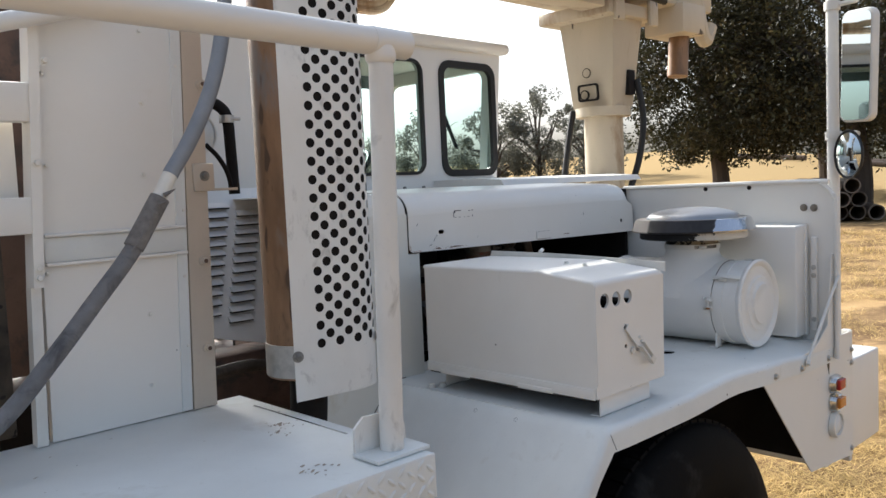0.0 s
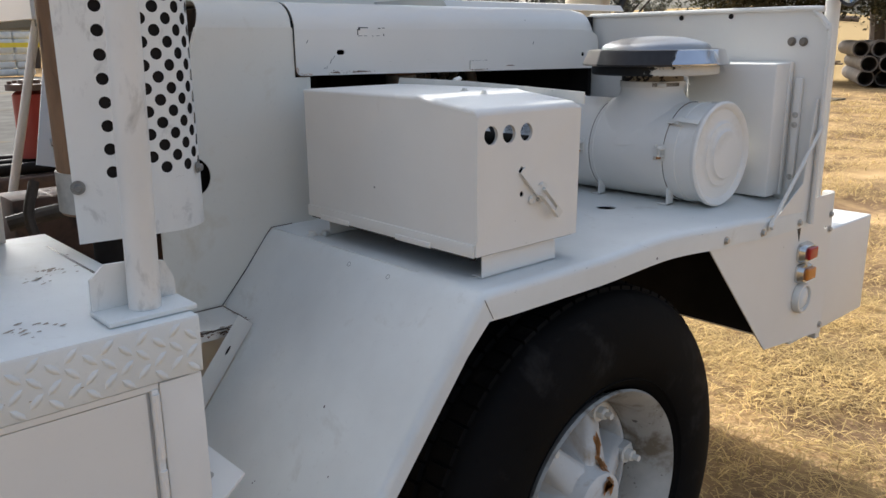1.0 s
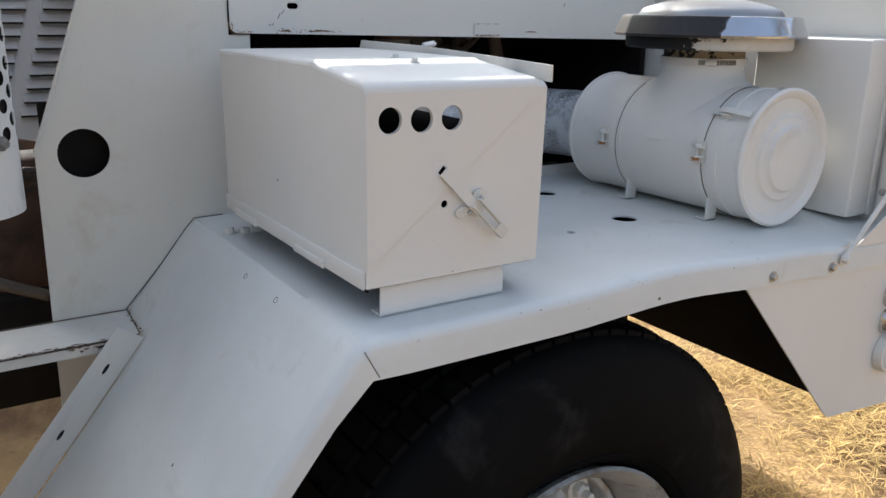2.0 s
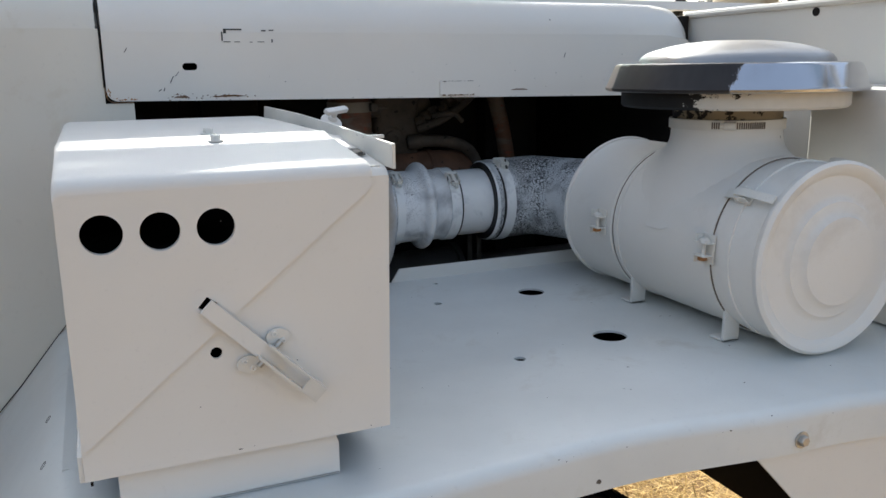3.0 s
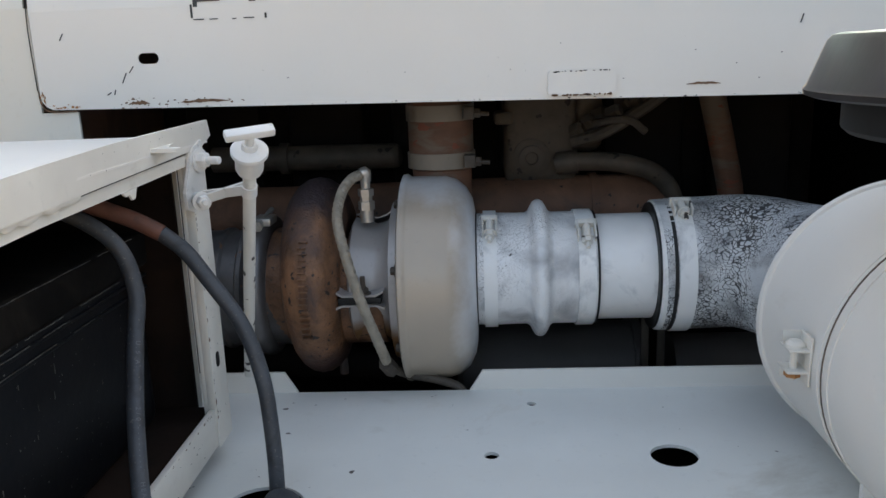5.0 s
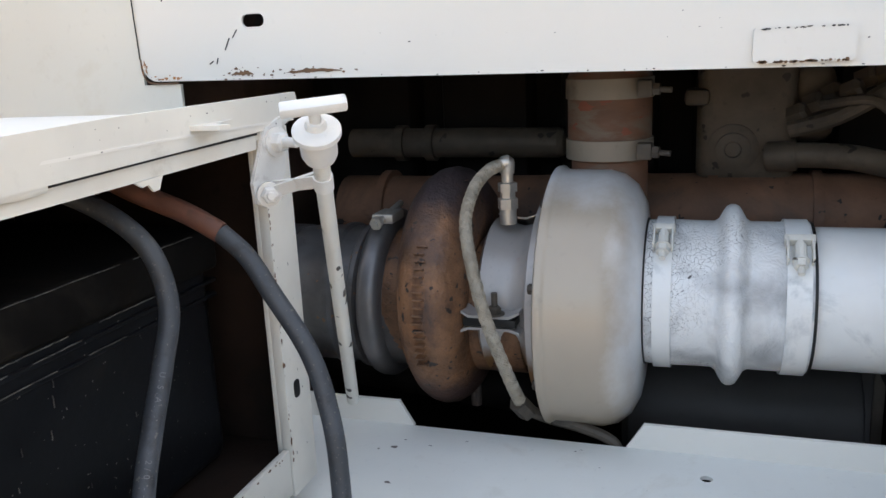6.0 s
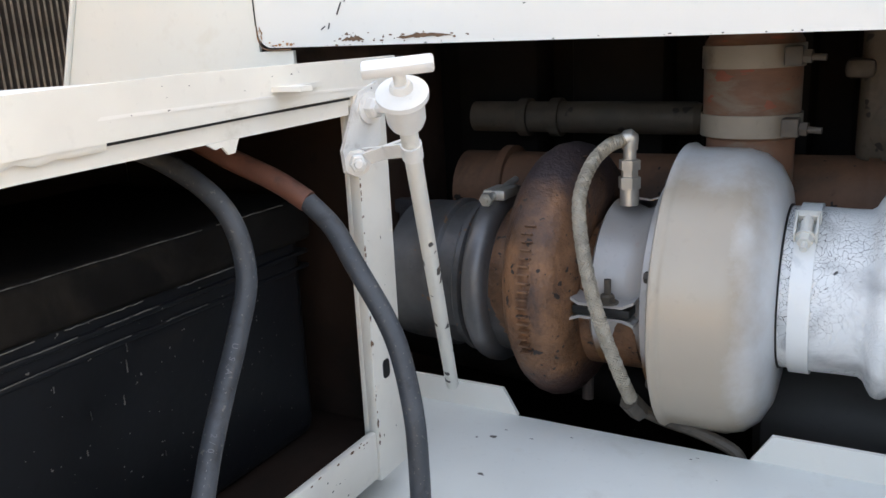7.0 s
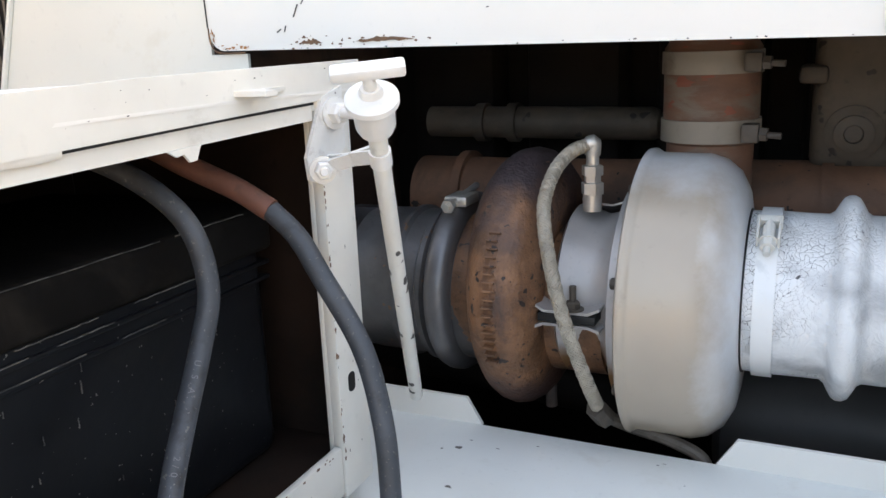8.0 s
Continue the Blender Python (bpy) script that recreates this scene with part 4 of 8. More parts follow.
def front_panel():
    """The upright sheet across the fender's front end, with its tall box and brace."""
    bm = fresh()
    r = 0.095
    outer = [(0.30, DECK - 0.08), (0.30, 1.742), (-0.83 + r, 1.742)] + [(-0.83 + r - r * math.sin(radians(a)), 1.742 - r + r * math.cos(radians(a))) for a in (18, 36, 54, 72, 90)] + [(-0.83, DECK - 0.08)]
    holes = [circle(-0.33, 1.738 - 0.012, 0.007, 12), circle(-0.51, 1.738 - 0.012, 0.007, 12)]
    sheet(bm, [outer] + holes, lambda u, v: (1.302, u, v), (0.004, 0, 0))
    panel = part("front_panel", bm, white, truck, "upright white sheet panel with a rounded corner")
    bm = fresh()
    tube(bm, [(1.30, 0.05, 1.742), (1.30, -0.735, 1.742), (1.30, -0.778, 1.732), (1.30, -0.806, 1.710), (1.30, -0.823, 1.682), (1.30, -0.83, 1.645), (1.30, -0.83, 1.10)], 0.008, 8, 6)
    part("rolled_edge", bm, white, panel)
    for y in (-0.33, -0.51):
        part("panel_plug", rod(fresh(), (1.3035, y, 1.726), (1.3000, y, 1.726), 0.0085, 12), engine_dark, panel, "dark bolt in the upper edge")
    for y, z in ((-0.716, 1.647), (-0.752, 1.646)):
        part("panel_bolt", bolt(fresh(), (1.301, y, z), (-1, 0, 0), 0.009, 0.006), clamp_tan, panel)
    bm = fresh()
    box(bm, 1.285, 1.301, -0.765, -0.745, DECK + 0.02, DECK + 0.36, 0.002)
    part("stiffener", bm, white, panel)
    for z in (1.40, 1.43, 1.24):
        part("panel_bolt", bolt(fresh(), (1.285, -0.755, z), (-1, 0, 0), 0.006, 0.006), steel, panel)
    # gusset and stay
    bm = fresh()
    sheet(bm, [[(1.30, DECK - 0.04), (1.30, 1.48), (1.285, 1.48), (1.245, DECK + 0.05), (1.10, DECK - 0.03)]], lambda u, v: (u, -0.818, v), (0, 0.003, 0))
    part("gusset", bm, white, panel)
    bm = fresh()
    rod(bm, (1.05, -0.823, DECK - 0.05), (1.30, -0.835, 1.40), 0.0055, 10)
    bolt(bm, (1.05, -0.823, DECK - 0.05), (0, -1, 0), 0.009, 0.01)
    part("stay_rod", bm, worn_white, panel)
    box_ = thing("control_box", "tall plain white sheet-metal box standing on the fender deck", "box", (1.24, -0.57, DECK))
    bm = fresh()
    box(bm, 1.198, 1.276, -0.728, -0.43, DECK + 0.002, 1.585, 0.006, 3)
    part("body", bm, box_white, box_)
    bm = fresh()
    box(bm, 1.276, 1.2975, -0.732, -0.43, DECK + 0.002, 1.588, 0.002)
    part("flange", bm, box_white, box_)


def skirt_and_bumper():
    bm = fresh()
    outer = [(0.735, 1.135), (0.735, 1.120), (1.085, 0.750), (1.107, 0.731), (1.135, 0.728), (1.50, 0.690), (1.50, 1.17), (1.30, 1.17)]
    holes = [circle(1.455, 1.06, 0.006, 10)]
    sheet(bm, [outer] + holes, lambda u, v: (u, -0.811, v), (0, 0.004, 0))
    skirt = part("skirt", bm, white, truck, "lower skirt plate behind the wheel arch, white paint")
    bm = fresh()
    box(bm, 1.497, 1.525, -0.80, -0.77, 0.66, 1.17, 0.003)
    part("end_strip", bm, white, skirt)
    for z in (0.72, 1.05, 1.10):
        part("skirt_bolt", bolt(fresh(), (1.485, -0.811, z), (0, -1, 0), 0.008, 0.007), steel, skirt)
    bm = fresh()
    sheet(bm, [[(1.245, 1.105), (1.275, 1.105), (1.270, 1.045)]], lambda u, v: (u, -0.8122, v), (0, 0.0012, 0))
    part("vent_slot", bm, seal, skirt)
    for z, lens in ((1.006, red_lens), (0.939, amber_lens)):
        bm = fresh()
        outline = rounded(1.262, 1.350, z - 0.031, z + 0.031, 0.022, 5)
        for k in range(3):
            inset, y = ((0, -0.8112), (0.001, -0.822), (0.007, -0.836))[k]
            row = [bm.verts.new((1.306 + (x - 1.306) * (1 - inset / 0.044), y, z + (v - z) * (1 - inset / 0.031))) for x, v in outline]
            if k:
                for i in range(len(row)):
                    bm.faces.new((last[i], last[(i + 1) % len(row)], row[(i + 1) % len(row)], row[i]))
            last = row
        bm.faces.new(last)
        lamp = part("lamp_base", bm, chrome_lamp, skirt, "chrome lamp housing")
        bm = fresh()
        box(bm, 1.282, 1.340, -0.846, -0.834, z - 0.019, z + 0.019, 0.005, 3)
        part("lens", bm, lens, lamp)
    bm = fresh()
    lathe(bm, (1.308, -0.812, 0.856), (0, -1, 0), [(0, 0.05), (0.014, 0.05), (0.02, 0.046), (0.02, 0.040), (0.012, 0.038)], 28)
    lamp = part("lamp_base", bm, worn_white, skirt, "white round lamp rim")
    bm = fresh()
    lathe(bm, (1.308, -0.823, 0.856), (0, -1, 0), [(0, 0.039), (0.003, 0.036), (0.008, 0.02), (0.009, 0.0)], 24)
    part("lens", bm, clear_lens, lamp)
    bm = fresh()
    box(bm, 1.53, 2.14, -0.70, 1.55, 0.60, 0.985, 0.008, 3)
    bump = part("bumper_box", bm, white, truck, "square white bumper box across the truck's front")
    bm = fresh()
    box(bm, 1.53, 1.62, -0.66, -0.40, 0.9855, 0.989, 0.001)
    part("bumper_plate", bm, white, bump)
    for zc, y0 in ((0.86, 0.2), (0.86, 0.9)):
        bm = fresh()
        box(bm, -2.6, 1.53, y0, y0 + 0.08, zc - 0.13, zc + 0.13, 0.01)
        part("frame_rail", bm, engine_dark, truck)
    bm = fresh()
    rod(bm, (0.29, -0.6, 0.55), (0.29, 1.75, 0.55), 0.07, 16)
    box(bm, 0.2, 0.38, -0.3, 1.5, 0.42, 0.62, 0.02)
    part("axle", bm, engine_dark, truck)
    bm = fresh()
    for i in range(5):
        box(bm, -0.25 + 0.03 * i, 0.85 - 0.03 * i, 0.20, 0.28, 0.64 + 0.016 * i, 0.653 + 0.016 * i, 0.002)
    part("leaf_spring", bm, engine_dark, truck)


def wheel(cx, cy, cz, flip=1):
    """Cast spoke wheel with its tyre; built with the outer face towards -y."""
    w = part("wheel", lathe(fresh(), (cx, cy, cz), (0, -flip, 0), [(-0.30, 0.28), (-0.29, 0.30), (-0.24, 0.275), (-0.10, 0.265), (-0.045, 0.275), (-0.03, 0.298), (-0.012, 0.305), (-0.004, 0.301), (-0.010, 0.292), (-0.05, 0.262), (-0.11, 0.250), (-0.24, 0.262), (-0.30, 0.28)], 64), rim_shaded_paint, truck, "white painted steel wheel rim with rust streaks")
    bm = fresh()
    R = 0.566
    prof = [(-0.285, 0.30), (-0.31, 0.36), (-0.325, 0.45), (-0.31, 0.515), (-0.295, 0.545), (-0.28, R - 0.014), (-0.17, R - 0.010), (-0.075, R - 0.014), (-0.052, 0.549), (-0.034, 0.537), (-0.018, 0.512), (-0.004, 0.47), (0.006, 0.425), (0.006, 0.375), (-0.003, 0.337), (-0.020, 0.312), (-0.040, 0.297)]
    lathe(bm, (cx, cy, cz), (0, -flip, 0), prof, 96)
    # sidewall ribs
    tyre_rings = ((0.334, -0.0035),)
    tyre = part("tyre", bm, rubber, w, "smooth worn black rubber truck tyre", 50)
    for r, d in tyre_rings:
        bm = fresh()
        lathe(bm, (cx, cy, cz), (0, -flip, 0), [(d - 0.004, r - 0.005), (d + 0.003, r), (d - 0.006, r + 0.005)], 96)
        part("sidewall_rib", bm, rubber, w)
    # tread blocks, shouldered and staggered
    bm = fresh()
    n = 76
    for i in range(n):
        for lane, (d0, d1) in enumerate(((-0.290, -0.225), (-0.218, -0.128), (-0.121, -0.058))):
            a = 6.28319 * (i + 0.33 * lane) / n
            m = Matrix.Translation((cx, cy, cz)) @ Matrix.Rotation(a, 4, "Y")
            x0, x1 = -0.0205, 0.0205
            r0, r1 = R - 0.03, R + (0.0 if lane == 1 else -0.006)
            y0, y1 = -flip * d1, -flip * d0
            vs = [bm.verts.new(m @ Vector((x, y, z))) for x, y, z in ((x0, y0, r0), (x1, y0, r0), (x1, y1, r0), (x0, y1, r0), (x0 * 0.9, y0 + 0.004, r1), (x1 * 0.9, y0 + 0.004, r1), (x1 * 0.9, y1 - 0.004, r1), (x0 * 0.9, y1 - 0.004, r1))]
            for q in ((4, 5, 6, 7), (0, 1, 5, 4), (1, 2, 6, 5), (2, 3, 7, 6), (3, 0, 4, 7)):
                bm.faces.new([vs[k] for k in q])
    tagged(part("tread", bm, rubber, w), "", kind="stuff")
    # black disc added to darken the spoke gaps, then spacer ring, hub, spokes and clamps, set deep in the rim
    bm = fresh()
    lathe(bm, (cx, cy, cz), (0, -flip, 0), [(-0.28, 0.0), (-0.225, 0.0), (-0.225, 0.19), (-0.235, 0.20), (-0.28, 0.20)], 40)
    part("spoke_backing", bm, engine_dark, w, "black disc added behind the spokes for the dark gaps")
    bm = fresh()
    lathe(bm, (cx, cy, cz), (0, -flip, 0), [(-0.20, 0.251), (-0.20, 0.236), (-0.135, 0.232), (-0.128, 0.236), (-0.128, 0.246), (-0.135, 0.251)], 64)
    part("spacer_ring", bm, wheel_paint, w, "white rim spacer ring")
    bm = fresh()
    lathe(bm, (cx, cy, cz), (0, -flip, 0), [(-0.26, 0.12), (-0.12, 0.11), (-0.085, 0.100), (-0.04, 0.082), (-0.025, 0.078), (-0.02, 0.07), (-0.018, 0.0)], 40)
    part("hub", bm, wheel_paint, w, "white cast hub with rust runs")
    for i in range(6):
        a = 60 * i + 22
        m = Matrix.Translation((cx, cy, cz)) @ Matrix.Rotation(radians(a), 4, "Y")
        bm = fresh()
        rows = []
        for z, half, near, far in ((0.07, 0.048, 0.050, 0.20), (0.11, 0.042, 0.068, 0.19), (0.16, 0.034, 0.094, 0.18), (0.20, 0.032, 0.112, 0.19), (0.234, 0.036, 0.120, 0.20)):
            rows.append([(-half, flip * far, z), (-half, flip * (near + 0.014), z), (-half * 0.66, flip * near, z), (half * 0.66, flip * near, z), (half, flip * (near + 0.014), z), (half, flip * far, z)])
        grid(bm, rows)
        bmesh.ops.transform(bm, matrix=m, verts=bm.verts)
        part("spoke", bm, wheel_paint, w, "white cast spoke with rust streaks", 50)
        bm = fresh()
        box(bm, -0.024, 0.024, flip * 0.098, flip * 0.135, 0.196, 0.246, 0.008, 2)
        bmesh.ops.transform(bm, matrix=m, verts=bm.verts)
        part("rim_clamp", bm, wheel_paint, w)
        bm = fresh()
        bolt(bm, (0, flip * 0.098, 0.216), (0, -flip, 0), 0.0175, 0.020)
        rod(bm, (0, flip * 0.08, 0.216), (0, flip * 0.058, 0.216), 0.0085, 10)
        bmesh.ops.transform(bm, matrix=m, verts=bm.verts)
        part("wheel_nut", bm, worn_white, w)
    turn = Matrix.Translation((cx, cy, cz)) @ Matrix.Rotation(radians(22), 4, "Y")
    run = [(0.0, 0.088, 0.150), (0.004, 0.078, 0.128), (-0.003, 0.066, 0.106), (0.0, 0.046, 0.088), (0.002, 0.0165, 0.066), (0.004, 0.0165, 0.035)]
    for k, (p, q) in enumerate(zip(run, run[1:])):
        chips(w, turn @ Vector((p[0], flip * (p[1] - 0.0016), p[2])), turn @ Vector((q[0], flip * (q[1] - 0.0016), q[2])), (0, -flip, 0), 34, 80 + k, 0.0075, 0.0065, rust_run)


def mirrors():
    post = part("mirror_post", rod(fresh(), (1.40, -0.785, 1.10), (1.40, -0.785, 2.75), 0.0215, 18), white, truck, "white tube post carrying two mirrors")
    for z in (2.37, 1.905):
        bm = fresh()
        tube(bm, [(1.40, -0.77, z), (1.395, -0.855, z + 0.004), (1.37, -0.88, z)], 0.009, 8, 4)
        lathe(bm, (1.40, -0.785, z - 0.015), (0, 0, 1), [(0, 0.0215), (0, 0.028), (0.03, 0.028), (0.03, 0.0215)], 18)
        part("mirror_arm", bm, worn_white, post)
    # tall mirror, turned a little towards the cab
    m = Matrix.Translation((1.345, -0.884, 2.140)) @ Matrix.Rotation(radians(-21), 4, "Z") @ Matrix.Rotation(radians(2), 4, "X")
    bm = fresh()
    sheet(bm, [rounded(-0.066, 0.066, -0.195, 0.195, 0.03)], lambda u, v: (0, u, v), (0.035, 0, 0))
    es = [e for e in bm.edges if e.is_manifold and e.calc_face_angle(0) > 1.0]
    bmesh.ops.bevel(bm, geom=es, offset=0.008, segments=2, affect="EDGES", profile=0.5)
    bmesh.ops.transform(bm, matrix=m, verts=bm.verts)
    tall = part("tall_mirror", bm, worn_white, post, "tall white-framed wing mirror")
    bm = fresh()
    sheet(bm, [rounded(-0.058, 0.058, -0.187, 0.187, 0.026)], lambda u, v: (-0.003, u, v), (0.002, 0, 0))
    bmesh.ops.transform(bm, matrix=m, verts=bm.verts)
    part("mirror_pane", bm, mirror, tall, "mirror glass")
    m = Matrix.Translation((1.345, -0.856, 1.832)) @ Matrix.Rotation(radians(-12), 4, "Z")
    bm = fresh()
    lathe(bm, (0, 0, 0), (1, 0, 0), [(0.0, 0.059), (-0.004, 0.066), (0.004, 0.068), (0.018, 0.06), (0.035, 0.03), (0.04, 0.0)], 36)
    bmesh.ops.scale(bm, vec=(1, 0.8, 1.3), verts=bm.verts)
    bmesh.ops.transform(bm, matrix=m, verts=bm.verts)
    rnd = part("round_mirror", bm, seal, post, "small oval convex mirror with a black rim")
    bm = fresh()
    lathe(bm, (0, 0, 0), (-1, 0, 0), [(0.0, 0.06), (0.008, 0.04), (0.012, 0.02), (0.013, 0.0)], 36)
    bmesh.ops.scale(bm, vec=(1, 0.8, 1.3), verts=bm.verts)
    bmesh.ops.transform(bm, matrix=m, verts=bm.verts)
    part("mirror_pane", bm, mirror, rnd, "convex mirror glass")


def cab():
    Y = 0.77
    bm = fresh()
    wins = [rounded(0.20, 0.800, 1.850, 2.350, 0.05, 6), rounded(0.925, 1.272, 1.845, 2.350, 0.055, 6)]
    outer = [(-0.42, 1.74), (1.275, 1.74), (1.338, 2.42), (-0.42, 2.42)]
    sheet(bm, [outer] + wins, lambda u, v: (u, Y, v), (0, 0.035, 0))
    c = part("cab_side", bm, white, truck, "white cab side with two rubber-sealed windows")
    for k, (x0, x1, z0, z1, rr) in enumerate(((0.20, 0.800, 1.850, 2.350, 0.05), (0.925, 1.272, 1.845, 2.350, 0.055))):
        bm = fresh()
        w = (0.007, 0.016)[k]
        sheet(bm, [rounded(x0 - w, x1 + w, z0 - w, z1 + w, rr + 0.012, 6), rounded(x0 + w, x1 - w, z0 + w, z1 - w, rr - 0.012, 6)], lambda u, v: (u, Y - 0.008, v), (0, 0.02, 0))
        win = part("window_seal", bm, seal, c, "black rubber window seal")
        bm = fresh()
        sheet(bm, [rounded(x0, x1, z0, z1, rr, 6)], lambda u, v: (u, Y + 0.012, v), (0, 0.004, 0))
        pane = part("pane", bm, window_glass, win)
        pane.visible_shadow = False
    # far side with its windows, front, back, floor
    bm = fresh()
    sheet(bm, [outer, rounded(-0.32, 0.3, 1.85, 2.36, 0.05, 5), rounded(0.42, 1.25, 1.83, 2.35, 0.05, 5)], lambda u, v: (u, 1.62, v), (0, 0.03, 0))
    part("cab_far_side", bm, cab_inside, truck)
    bm = fresh()
    lay = lambda u, v: (1.275 + (v - 1.74) * 0.0926, u, v)
    sheet(bm, [[(Y + 0.04, 1.74), (1.62, 1.74), (1.62, 2.42), (Y + 0.04, 2.42)], rounded(Y + 0.09, 1.57, 1.83, 2.35, 0.05, 5)], lay, (-0.03, 0, 0))
    part("cab_front", bm, white, truck)
    bm = fresh()
    sheet(bm, [[(Y + 0.04, 1.74), (1.62, 1.74), (1.62, 2.42), (Y + 0.04, 2.42)]], lambda u, v: (-0.416, u, v), (0.03, 0, 0))
    part("cab_back", bm, white, truck)
    bm = fresh()
    # unseen rear end, out to x -0.62, added to keep sun off the cabinet
    box(bm, -0.62, 1.375, Y - 0.045, 1.68, 2.415, 2.468, 0.024, 4)
    part("cab_roof", bm, white, truck, "cream rolled cab roof")
    bm = fresh()
    box(bm, -0.38, 1.262, Y + 0.04, 1.615, 1.72, 1.745, 0)
    part("cab_floor", bm, cab_inside, truck)
    for i in range(14):
        x = -0.25 + 0.115 * i
        part("cab_rivet", rod(fresh(), (x, Y + 0.001, 1.785), (x, Y - 0.007, 1.785), 0.0075, 10), old_bolt, c)
    # steering wheel and wiper, seen through the glass
    bm = fresh()
    a, s, u = basis((-0.55, 0, 0.83))
    ring = [Vector((0.60, 1.2, 1.86)) + (s * math.cos(t) + u * math.sin(t)) * 0.2 for t in [6.28319 * i / 24 for i in range(25)]]
    tube(bm, ring, 0.014, 8, 1, smooth=False)
    rod(bm, (0.60, 1.2, 1.86), (0.75, 1.2, 1.74), 0.025, 10)
    part("steering_wheel", bm, seal, truck, "dark steering wheel inside the cab")
    bm = fresh()
    rod(bm, (1.345, 1.30, 2.37), (1.312, 1.12, 2.08), 0.008, 8)
    rod(bm, (1.330, 1.19, 2.20), (1.302, 1.06, 1.98), 0.010, 8)
    part("wiper", bm, seal, truck, "black wiper on the windscreen")
    bm = fresh()
    box(bm, 0.0, 0.42, 1.0, 1.45, 1.745, 1.84, 0.03)
    box(bm, -0.06, 0.04, 1.0, 1.45, 1.80, 2.2, 0.03)
    part("seat", bm, seal, truck, "dark driver's seat")


plain_part = part


def mast():
    """The crane post on the front bumper, its head plate and boom."""
    m = thing("crane_mast", "weathered cream crane post with boom and hoses on the bumper", "crane", (2.038, 0.653, 0.986))
    x, y = 2.86, 1.22
    size = Matrix.Translation((2.038, 0.653, 0.3435)) @ Matrix.Scale(0.82, 4) @ Matrix.Translation((-x, -y, 0))

    def part(name, bm, material, parent, label="", sharp=34.0):
        bmesh.ops.transform(bm, matrix=size, verts=bm.verts)
        return plain_part(name, bm, material, parent, label, sharp)

    part("post", rod(fresh(), (x, y, 0.783), (x, y, 2.22), 0.128, 28), mast_paint, m, "round cream post")
    bm = fresh()
    lathe(bm, (x, y, 2.17), (0, 0, 1), [(0, 0.128), (0, 0.18), (0.06, 0.18), (0.06, 0.1)], 28)
    part("flange", bm, mast_paint, m)
    bm = fresh()
    grid(bm, [[(x + sx * (0.115 + 0.05 * k), y + sy * (0.155 + 0.055 * k), 2.23 + 0.56 * k) for sx, sy in ((-1, -1), (1, -1), (1, 1), (-1, 1), (-1, -1))] for k in (0, 0.25, 0.5, 0.75, 1)])
    thicken(bm, 0.02)
    head = part("head", bm, mast_paint, m, "tapered cream turret head", 30)
    bm = fresh()
    sheet(bm, [rounded(y - 0.07, y + 0.09, 2.27, 2.38, 0.02), rounded(y - 0.058, y + 0.078, 2.282, 2.368, 0.015)], lambda u, v: (x - 0.150 - 0.09 * (v - 2.3), u, v), (0.012, 0, 0))
    lathe(bm, (x - 0.143, y + 0.035, 2.31), (-1, 0, 0), [(0, 0.034), (0.012, 0.034), (0.012, 0.026)], 18)
    lathe(bm, (x - 0.155, y + 0.01, 2.45), (-1, 0, 0), [(0, 0.032), (0.006, 0.032), (0.006, 0.027)], 18)
    part("hatch", bm, engine_dark, head, "dark outlined hatch with a round plug")
    bm = fresh()
    box(bm, x - 0.28, x + 0.26, y - 0.26, y + 0.30, 2.78, 2.86, 0.012)
    for d in (-0.24, 0.15):
        box(bm, x + d, x + d + 0.10, y - 0.285, y - 0.257, 2.74, 2.90, 0.01)
    part("head_plate", bm, mast_paint, m, "thick cream head plate")
    bm = fresh()
    box(bm, x - 3.0, x + 0.95, y - 0.30, y + 0.30, 2.90, 3.30, 0.02)
    part("boom", bm, mast_paint, m, "long cream boom seen from below")
    part("bracket", box(fresh(), x - 1.2, x - 0.35, y - 0.28, y - 0.10, 2.80, 2.90, 0.01), mast_paint, m)
    part("bracket", box(fresh(), x + 0.45, x + 0.75, y - 0.35, y - 0.05, 2.72, 2.92, 0.012), mast_paint, m)
    bm = fresh()
    rod(bm, (x + 0.62, y - 0.2, 2.45), (x + 0.66, y - 0.2, 2.78), 0.07, 14)
    part("cylinder_end", bm, exhaust_rust, m, "rusty brown cylinder end")
    bm = fresh()
    tube(bm, [(x + 0.80, y - 0.25, 3.1), (x + 0.84, y - 0.25, 2.85), (x + 0.92, y - 0.25, 2.72), (x + 1.0, y - 0.25, 2.82)], 0.055, 10, 6)
    part("hook_tube", bm, mast_paint, m)
    for pts in ([(x - 0.10, y + 0.17, 2.22), (x - 0.14, y + 0.19, 2.0), (x - 0.20, y + 0.20, 1.7)], [(x + 0.10, y - 0.2, 2.40), (x + 0.12, y - 0.23, 2.15), (x + 0.08, y - 0.22, 1.9), (x + 0.0, y - 0.2, 1.7)],
                [(x - 1.0, y - 0.32, 2.93), (x - 0.55, y - 0.38, 2.83), (x - 0.2, y - 0.36, 2.9), (x + 0.2, y - 0.36, 2.88)]):
        bm = fresh()
        tube(bm, pts, 0.022, 10, 6)
        part("hose", bm, seal, m, "black hydraulic hose")
